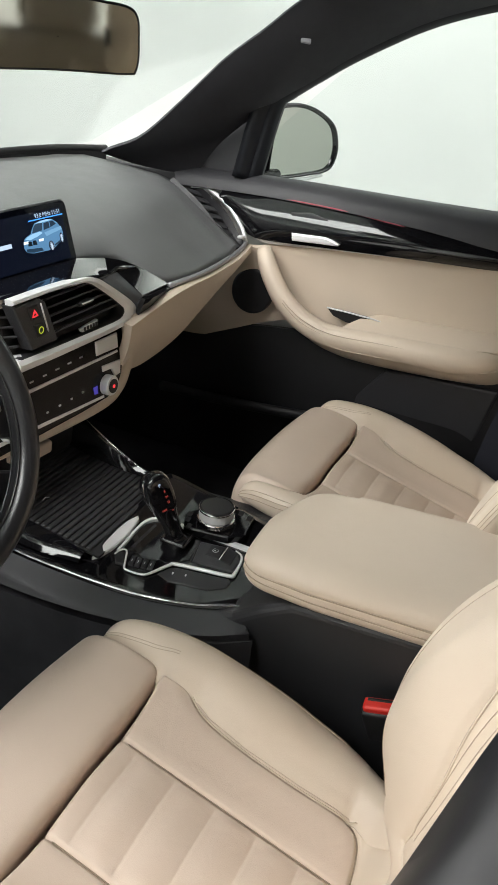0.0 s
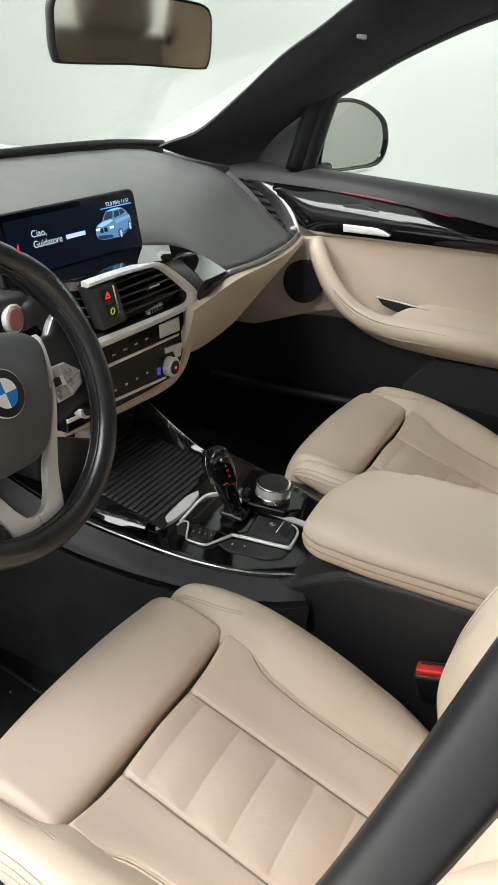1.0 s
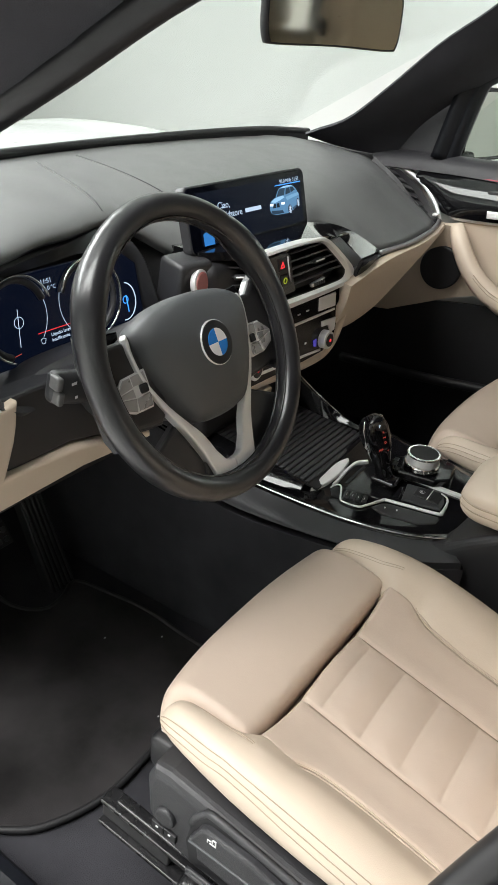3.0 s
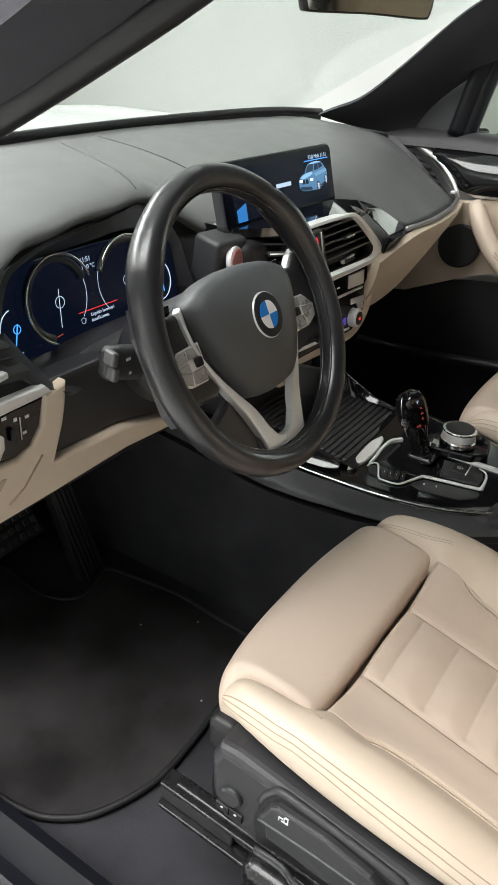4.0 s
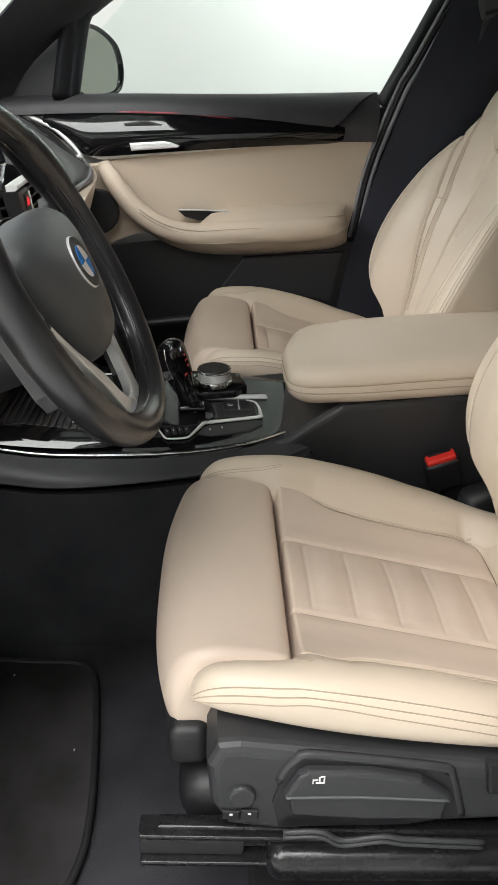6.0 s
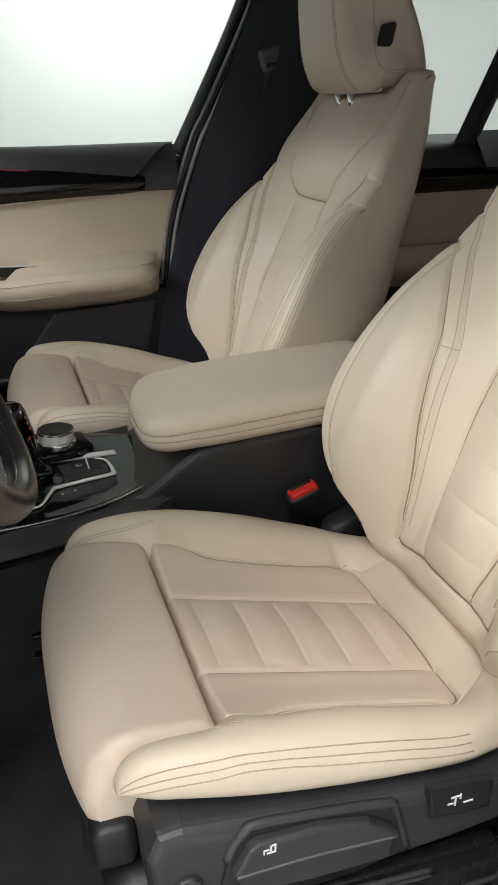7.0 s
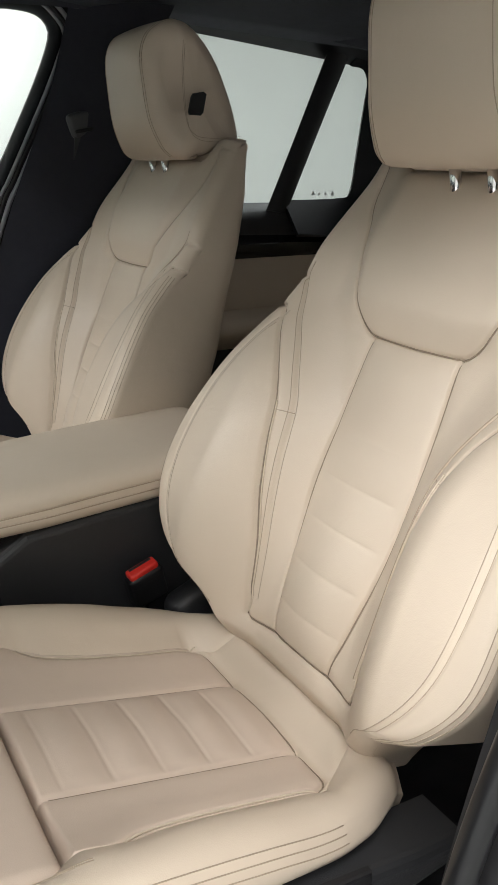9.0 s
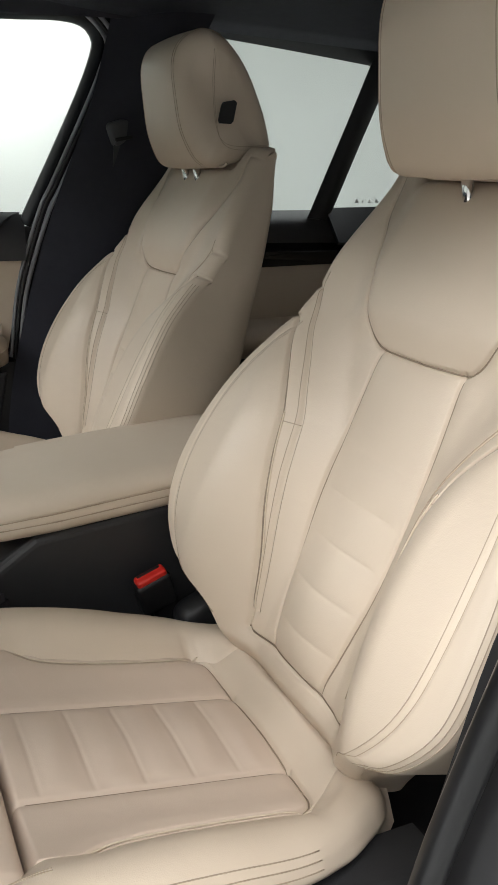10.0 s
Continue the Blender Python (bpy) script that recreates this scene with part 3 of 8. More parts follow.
def rear_bench():
    b = thing("rear_bench", "beige leather rear bench behind the front seats", "car seat", at=(0, -1.25, 0.4))
    rbox("bench_cushion", (0, -1.10, 0.62), (1.30, 0.48, 0.16), 0.05, LEATHER, b, n=(10, 5, 3), turn=rot(6, 0, 0))
    for x in (-0.38, 0.38):
        rbox("bench_backrest", (x, -1.42, 0.95), (0.52, 0.14, 0.62), 0.05, LEATHER, b, n=(6, 3, 6), turn=rot(20, 0, 0))
        rbox("bench_headrest", (x, -1.52, 1.32), (0.25, 0.09, 0.15), 0.035, LEATHER, b, n=(5, 3, 4), turn=rot(15, 0, 0))
    rbox("bench_middle", (0, -1.43, 0.92), (0.25, 0.14, 0.56), 0.05, LEATHER, b, n=(4, 3, 6), turn=rot(20, 0, 0))


rear_bench()

# ---- seats ----
RECLINE = radians(21.0)
UPV = np.array((0, -math.sin(RECLINE), math.cos(RECLINE)))
FWV = np.array((0, math.cos(RECLINE), math.sin(RECLINE)))
BACK0 = np.array((0.0, -0.30, 0.646))


def back_place(x, h, d):
    return BACK0 + np.stack([x, 0 * x, 0 * x], -1) + h[..., None] * UPV + d[..., None] * FWV


# seam lines of the backrest in (x, h)
S_CENTRE = spline([(0.066, 0.42), (0.071, 0.332), (0.073, 0.224), (0.062, 0.121), (0.05, 0.055)], 40)
S_BOTTOM = spline([(0.0, 0.054), (0.05, 0.052), (0.085, 0.047), (0.099, 0.050), (0.102, 0.07)], 24)
S_CHEST = spline([(0.0, 0.417), (0.062, 0.419), (0.078, 0.424), (0.092, 0.437), (0.106, 0.460), (0.122, 0.495), (0.145, 0.545), (0.160, 0.58), (0.166, 0.64)], 60)
S_WING = spline([(0.214, 0.425), (0.196, 0.396), (0.170, 0.362), (0.150, 0.330), (0.138, 0.300), (0.128, 0.250), (0.120, 0.20), (0.110, 0.14), (0.104, 0.08), (0.102, 0.05)], 60)
S_WING2 = spline([(0.216, 0.49), (0.204, 0.46), (0.182, 0.42), (0.156, 0.380), (0.136, 0.345), (0.122, 0.315), (0.115, 0.285), (0.110, 0.24), (0.104, 0.18), (0.098, 0.12), (0.094, 0.075)], 60)
S_RIDGE = spline([(0.205, 0.42), (0.226, 0.35), (0.240, 0.28), (0.244, 0.20), (0.232, 0.14), (0.195, 0.085), (0.145, 0.045)], 60)


def back_half_width(h):
    return np.interp(h, HALF_WIDTH[:, 0], HALF_WIDTH[:, 1])


HALF_WIDTH = spline(list(zip([-0.05, 0.0, 0.05, 0.075, 0.10, 0.14, 0.18, 0.24, 0.30, 0.36, 0.41, 0.46, 0.51, 0.56, 0.60, 0.63, 0.66],
                     [0.12, 0.132, 0.165, 0.20, 0.238, 0.268, 0.279, 0.276, 0.264, 0.249, 0.237, 0.230, 0.222, 0.208, 0.196, 0.190, 0.184])), 120)


def back_top(f):
    """How high the face reaches, by the share of the half width: a dip for the headrest between two shoulders."""
    return 0.618 + 0.042 * step(np.abs(f), 0.60, 0.80)


RIDGE = spline([(-0.05, 0.02), (0.02, 0.050), (0.10, 0.082), (0.18, 0.09), (0.26, 0.083), (0.34, 0.064), (0.41, 0.034), (0.46, 0.014), (0.55, 0.006), (0.66, 0.004)], 120)
FOOT = spline([(-0.02, 0.076), (0.0, 0.075), (0.1, 0.070), (0.25, 0.064), (0.32, 0.072), (0.40, 0.10), (0.5, 0.13), (0.66, 0.14)], 120)


def back_depth(x, h):
    ax = np.abs(x)
    w = back_half_width(h)
    ridge = np.interp(h, RIDGE[:, 0], RIDGE[:, 1])
    foot = np.interp(h, FOOT[:, 0], FOOT[:, 1])
    d = ridge * step(ax, foot, foot + 0.12) ** 0.9 - 0.10 * np.maximum(ax - 0.235, 0)
    d = d + 0.013 * step(h, 0.415, 0.46) * (1 - step(ax, 0.10, 0.15))
    d = d - 0.018 * step(h, 0.50, 0.63)
    d = d + 0.006 * (1 - step(ax, 0.0, 0.075)) * step(h, 0.03, 0.1) * (1 - step(h, 0.38, 0.42))
    d = d + 0.012 * np.exp(-((h - 0.12) / 0.08) ** 2) * (1 - step(ax, 0.0, 0.1)) - 0.035 * step(-h, -0.032, 0.012)
    # quilted ribs across the middle panel
    rib = np.abs(np.sin(np.pi * (h - 0.045) / 0.052)) ** 0.5 - 0.7
    d = d + 0.0024 * rib * (1 - step(ax, 0.045, 0.066)) * step(h, 0.06, 0.09) * (1 - step(h, 0.26, 0.34))
    for line, dep in ((S_CENTRE, 0.005), (S_BOTTOM, 0.005), (S_CHEST, 0.005), (S_WING, 0.006), (S_WING2, 0.0035), (S_RIDGE, 0.0016)):
        d = d - crease(near_line(ax, h, line), dep, 0.0019, dep * 0.5, 0.010)
    return d


def backrest(seat):
    body = []
    n, m = 400, 400
    s = np.linspace(-1, 1, n)
    # spread over the face, then round the edge to the back
    S, T = np.meshgrid(s, np.linspace(0, 1, m), indexing="ij")
    H = -0.005 + (back_top(S) + 0.005) * T
    W = back_half_width(H)
    face = np.clip(np.abs(S) / 0.88, 0, 1)
    wrap = np.clip((np.abs(S) - 0.88) / 0.12, 0, 1)
    R = 0.020
    X = np.sign(S) * (face * (W - R) + R * np.sin(wrap * np.pi / 2))
    edge = np.sign(S) * (W - R)
    D = np.where(wrap > 0, back_depth(edge, H) - R * (1 - np.cos(wrap * np.pi / 2)), back_depth(X, H))
    # the top rolls over to the rear
    roll = np.clip((T - 0.955) / 0.045, 0, 1)
    D = D - 0.014 * (1 - np.sqrt(1 - roll ** 2 * 0.999))
    P = back_place(X, H, D)
    F = grid_faces(n, m)
    V = P.reshape(-1, 3)
    NV = grid_normals(P)
    cx, ch = np.abs(X).reshape(-1)[F].mean(1), H.reshape(-1)[F].mean(1)
    cs = S.reshape(-1)[F].mean(1)
    centre = np.interp(ch, S_CENTRE[::-1, 1], S_CENTRE[::-1, 0])
    wing = np.interp(ch, S_WING[::-1, 1], S_WING[::-1, 0])
    chest = np.interp(ch, np.maximum.accumulate(S_CHEST[:, 1]), S_CHEST[:, 0])
    ic = (cx < centre) & (ch < 0.419) & (ch > 0.053)
    ih = (cx < chest) & (ch >= 0.419)
    ib = (cx > wing) & (ch < 0.43) & ~ic
    iw = ~(ic | ih | ib)

    def cut(name, mask, label="", parent=None):
        f = F[mask]
        used, inv = np.unique(f, return_inverse=True)
        ob = put(name, V[used], inv.reshape(f.shape), LEATHER, parent or seat, label)
        use_normals(ob, NV[used])
        return ob
    cut("back_centre_panel", ic, "ribbed beige leather middle panel")
    cut("shoulder_panel", ih, "smooth raised shoulder panel")
    cut("back_bolster", ib & (cs > 0), "bulging side bolster with double stitching")
    cut("back_bolster", ib & (cs < 0), "bulging side bolster with double stitching")
    cut("back_wing", iw & (cs > 0))
    cut("back_wing", iw & (cs < 0))
    # sides and rear of the backrest, from the rounded edge round the back to the other edge
    rings = []
    for t in np.linspace(0, 1, 60):
        k = int(round(t * (m - 1)))
        h0 = -0.005 + (0.660 + 0.005) * t
        w = float(W[0, k])
        e = float(D[0, k])
        rear = -np.interp(h0, [-0.03, 0.2, 0.33, 0.584, 0.66], [0.10, 0.112, 0.114, 0.088, 0.064])
        a = np.linspace(0, np.pi, 25)
        row = [back_place(np.array(w), np.array(float(H[0, k])), np.array(e))]
        for q in a[1:-1]:
            x = w * np.sign(np.cos(q)) * np.abs(np.cos(q)) ** 0.22
            dd = e + (rear - e) * np.abs(np.sin(q)) ** 0.4
            row.append(back_place(np.array(x), np.array(h0), np.array(dd)))
        row.append(back_place(np.array(-w), np.array(float(H[0, k])), np.array(e)))
        rings.append(row)
    rings = np.array(rings)
    sheet("back_shell", rings, LEATHER, seat, "smooth leather side and rear of the backrest")
    # a cap over the shoulders, between the face's top edge and the shell
    fr = P[:, -1][np.linspace(0, n - 1, 25).astype(int)]
    bk = rings[-1][::-1]
    w = np.linspace(0, 1, 7)[None, :, None]
    cap = fr[:, None] * (1 - w) + bk[:, None] * w + np.sin(np.pi * w) * UPV * 0.006
    sheet("back_cap", cap, LEATHER, seat)
    # stitched lines
    for sgn in (1, -1):
        for line, off in ((S_RIDGE, 0.0), (S_RIDGE, -0.0065), (S_WING2, 0.0045), (S_WING2, -0.003)):
            l = line.copy()
            l[:, 0] += off
            l[:, 0] = np.minimum(l[:, 0], back_half_width(l[:, 1]) - 0.021)
            d = back_depth(l[:, 0], l[:, 1]) + 0.0001
            tube("stitching", back_place(sgn * l[:, 0], l[:, 1], d), 0.0005, SEAM, seat, k=5)
        # three rows of thread where the bolster turns to the side
        for q in (0.925, 0.945, 0.965):
            i = int(round((sgn * q + 1) / 2 * (n - 1)))
            tube("stitching", P[i, 45:250:3] + np.array((sgn * 0.0003, 0, 0)), 0.00045, SEAM, seat, k=5)
        # dark lines in the creases, painted shade for the panel seams
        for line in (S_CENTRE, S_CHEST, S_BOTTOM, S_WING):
            tube("seam_line", back_place(sgn * line[:, 0], line[:, 1], back_depth(line[:, 0], line[:, 1]) + 0.0016), 0.0011, SEAM_SHADE, seat, k=5)
    # pale piping in the wing seams
    for sgn in (1, -1):
        l = S_WING[20:] - np.array((0.0045, 0.0))
        d = back_depth(l[:, 0], l[:, 1]) + 0.0008
        tube("piping", back_place(sgn * l[:, 0], l[:, 1], d), 0.0011, PIPING, seat, k=6)
        # short cross stitch that ties the two wing seams
        l = np.linspace((0.138, 0.300), (0.118, 0.303), 8)
        tube("stitching", back_place(sgn * l[:, 0], l[:, 1], back_depth(l[:, 0], l[:, 1]) + 0.0004), 0.0006, SEAM, seat, k=5)
    # stitched lip round the dip under the headrest
    l = spline([(0.113, 0.624), (0.108, 0.619), (0.09, 0.617), (0.0, 0.616), (-0.09, 0.617), (-0.108, 0.619), (-0.113, 0.624)], 70)
    tube("piping", back_place(l[:, 0], l[:, 1], back_depth(l[:, 0], np.minimum(l[:, 1], 0.616)) - 0.002), 0.0022, LEATHER, seat, "stitched leather lip under the headrest", k=8)


S_QA = np.array([(0.066, 0.03), (0.066, -0.276)])
S_WELT = spline([(0.156, -0.036), (0.147, -0.047), (0.138, -0.070), (0.133, -0.12), (0.132, -0.19), (0.134, -0.245), (0.138, -0.262)], 40)
S_REAR = spline([(0.0, -0.276), (0.06, -0.276), (0.105, -0.272), (0.126, -0.264), (0.134, -0.25)], 30)
S_FOLD = np.array([(0.113, -0.325), (0.118, -0.30), (0.128, -0.278)])


def welt_x(y):
    return np.interp(y, [-0.33, -0.272, -0.25, -0.19, -0.12, -0.070, -0.047, -0.030, 0.01, 0.06, 0.12], [0.105, 0.124, 0.134, 0.132, 0.133, 0.138, 0.146, 0.150, 0.149, 0.150, 0.156])


def cushion_top(x, y):
    ax = np.abs(x)
    z = 0.700 + 0.255 * np.minimum(y, 0.03) + 0.10 * np.maximum(-y - 0.2, 0) * 0
    z = z + 0.030 * step(ax, 0.08, 0.20)
    z = z + 0.034 * step(-y, 0.272, 0.312) * (1 - step(ax, 0.125, 0.17))
    q = np.sin(2 * np.pi * (y + 0.01 + 0.25 * x * x) / 0.050) + 0.5 * np.sin(41 * x + 90 * y)
    z = z + 0.0017 * (q - 0.7 * np.exp(-(np.sin(np.pi * (y + 0.0225) / 0.050) / 0.16) ** 2)) * (1 - step(ax, 0.05, 0.066)) * (1 - step(y, -0.03, 0.0)) * step(y, -0.265, -0.24)
    z = z + 0.004 * (1 - step(ax, 0.0, 0.06))
    for line, dep in ((S_QA, 0.0045), (S_WELT, 0.004), (S_REAR, 0.005)):
        z = z - crease(near_line(ax, y, line), dep, 0.0024, dep * 0.6, 0.011)
    return z


def cushion_side(y):
    """The section of a side bolster at one station: (x, z) from the inner seam over the crest to the underside."""
    z0 = 0.700 + 0.255 * min(y, 0.03)
    a = float(welt_x(y))
    b = float(cushion_top(np.array(a), np.array(min(y, 0.0))))
    b -= 0.020 * float(step(np.array(y), -0.01, 0.03))
    c = np.interp(y, BOLSTER_TOP[:, 0], BOLSTER_TOP[:, 1])
    u = np.interp(y, BOLSTER_FOOT[:, 0], BOLSTER_FOOT[:, 1])
    o = np.interp(y, BOLSTER_OUT[:, 0], BOLSTER_OUT[:, 1])
    h = c - b
    w = o - a
    pts = [(a - 0.010, b - 0.040), (a - 0.002, b - 0.008), (a + 0.003, b + 0.001), (a + 0.20 * w, b + 0.42 * h), (a + 0.40 * w, b + 0.82 * h), (a + 0.60 * w, c - 0.001), (a + 0.76 * w, c - 0.002), (a + 0.89 * w, c - 0.008), (a + 0.97 * w, c - 0.017), (o, 0.5 * (c - 0.017 + u + 0.006)), (o - 0.003, u + 0.004), (o - 0.016, u - 0.006), (o - 0.045, u - 0.014), (a + 0.01, min(u - 0.02, b - 0.05))]
    return spline(pts, 64)


BOLSTER_TOP = spline([(-0.34, 0.664), (-0.30, 0.664), (-0.265, 0.668), (-0.235, 0.677), (-0.19, 0.690), (-0.145, 0.706), (-0.094, 0.721), (-0.04, 0.733), (0.01, 0.739), (0.06, 0.739), (0.095, 0.732), (0.12, 0.722)], 80)
BOLSTER_FOOT = spline([(-0.30, 0.628), (-0.25, 0.640), (-0.18, 0.655), (-0.115, 0.667), (-0.037, 0.681), (0.038, 0.695), (0.088, 0.699), (0.12, 0.700)], 60)
BOLSTER_OUT = spline([(-0.34, 0.168), (-0.30, 0.184), (-0.275, 0.197), (-0.25, 0.207), (-0.20, 0.218), (-0.10, 0.2225), (0.0, 0.2205), (0.06, 0.213), (0.10, 0.201), (0.12, 0.192)], 60)


def cushion(seat):
    # middle panel with its quilting
    xs, ys = np.linspace(-0.175, 0.175, 290), np.linspace(-0.352, 0.022, 300)
    X, Y = np.meshgrid(xs, ys, indexing="ij")
    X = X * (1 - 0.14 * step(-Y, 0.255, 0.335))
    Z = cushion_top(X, Y)
    Z = Z - 0.042 * step(Y, -0.006, 0.012) ** 2
    # the yoke rolls down at both ends and at the back
    Z = Z - 0.026 * step(np.abs(X), 0.125, 0.160) * step(-Y, 0.262, 0.30) - 0.020 * step(-Y, 0.318, 0.352)
    # beyond the welt the panel dives under the bolster
    wx = welt_x(Y)
    Z = Z - 0.022 * step(np.abs(X), wx + 0.001, wx + 0.014) * (1 - step(-Y, 0.262, 0.285))
    # fold where the yoke meets the bolster
    Z = Z - crease(near_line(np.abs(X), Y, S_FOLD), 0.004, 0.0022, 0.003, 0.010) * step(-Y, 0.265, 0.285)
    P = np.stack([X, Y, Z], -1)
    ends = []
    for sgn, e in ((-1, P[0]), (1, P[-1])):
        ends.append([e + np.array((-sgn * 0.004 * k * k, 0.0, -0.016 * k)) for k in (1, 2, 3, 4)])
    P = np.concatenate([np.array(ends[0])[::-1], P, np.array(ends[1])], 0)
    F = grid_faces(*P.shape[:2])
    V = P.reshape(-1, 3)
    NV = grid_normals(P)
    ymid = V[:, 1][F].mean(1)
    xm = np.abs(V[:, 0][F].mean(1))
    rear = np.interp(xm, [0, 0.06, 0.11, 0.134, 0.2], [-0.274, -0.274, -0.268, -0.255, -0.255])
    for name, mask, lab in (("seat_centre_panel", ymid > rear, "quilted beige leather middle panel"), ("seat_rear_yoke", ymid <= rear, "")):
        f = F[mask]
        used, inv = np.unique(f, return_inverse=True)
        use_normals(put(name, V[used], inv.reshape(f.shape), LEATHER2 if lab else LEATHER, seat, lab), NV[used])
    # thigh support: a profile from the rear seam over the top to the underside, closed at both ends
    prof = spline([(0.028, 0.630), (0.013, 0.672), (0.0085, 0.692), (0.011, 0.7045), (0.024, 0.7125), (0.060, 0.7200), (0.092, 0.7210), (0.121, 0.7135), (0.140, 0.692), (0.146, 0.662), (0.136, 0.630), (0.115, 0.614), (0.07, 0.610)], 90)
    rows = []
    S = np.concatenate([-1 + 0.11 * (1 - np.cos(np.linspace(0, np.pi / 2, 14))), np.linspace(-0.87, 0.87, 50), 1 - 0.11 * (1 - np.cos(np.linspace(np.pi / 2, 0, 14)))])
    for q in S:
        e = np.clip((abs(q) - 0.89) / 0.11, 0, 1)
        k = math.sqrt(max(0.0, 1 - e * e))
        mid = np.array((0.085, 0.66))
        r = prof.copy()
        f = step(r[:, 0], 0.06, 0.15)
        r[:, 0] -= 0.020 * abs(q) ** 3 * f
        up = step(r[:, 1], 0.66, 0.71)
        r[:, 1] += up * (0.005 * (1 - q * q) + 0.012 * abs(q) ** 4)
        shr = np.array((0.020, 0.034)) * (1 - k)
        dlt = r - mid
        r = mid + dlt * (1 - np.clip(shr / np.maximum(np.abs(dlt).max(0), 1e-6), 0, 0.8))
        rows.append(np.stack([np.full(len(r), 0.171 * q), r[:, 0], r[:, 1]], -1))
    sheet("thigh_support", rows, LEATHER2, seat, "plump front thigh support pad", cv=True, caps=True)
    # bolsters along both sides, with a blunt rounded nose
    ys = np.concatenate([0.104 - 0.040 * (1 - np.cos(np.linspace(0, np.pi / 2, 26))), np.linspace(0.060, -0.296, 70), -0.300 - 0.035 * np.sin(np.linspace(0, np.pi / 2, 12))])
    for sgn in (1, -1):
        rings = []
        for y in ys:
            r = cushion_side(y)
            e = math.sqrt(max(0.02, 1 - max(0.0, (y - 0.072) / 0.0325) ** 2.2)) * math.sqrt(max(0.03, 1 - max(0.0, (-0.300 - y) / 0.0355) ** 2.4))
            mid = np.array((r[6, 0] + 0.035, r[:, 1].max() - 0.030))
            r = mid + (r - mid) * np.array((0.35 + 0.65 * e, e))
            rings.append(np.stack([sgn * r[:, 0], np.full(len(r), y), r[:, 1]], -1))
        rings = np.array(rings)
        sheet("seat_bolster", rings, LEATHER, seat, "rounded side bolster with double stitching", cv=True, caps=True, flip=sgn > 0)
        # three rows of thread on the shoulder of the bolster, two on its crest
        for k, wd in ((32, 0.0006), (34, 0.0006), (36, 0.0006), (21, 0.0004), (22, 0.0004)):
            l = rings[:, k] + np.array((sgn * 0.0002, 0, 0.0003))
            tube("stitching", l[6:-26] if k > 25 else l[6:40], wd, SEAM, seat, k=5)
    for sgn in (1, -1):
        # the cushion creases get the same painted shade lines
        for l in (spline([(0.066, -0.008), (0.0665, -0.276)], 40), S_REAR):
            tube("seam_line", np.stack([sgn * l[:, 0], l[:, 1], cushion_top(l[:, 0], l[:, 1]) + 0.0008], -1), 0.0009, SEAM_SHADE, seat, k=5)
        l = S_WELT
        tube("piping", np.stack([sgn * l[:, 0], l[:, 1], cushion_top(l[:, 0], l[:, 1]) + 0.0022], -1), 0.0011, PIPING, seat, k=6)


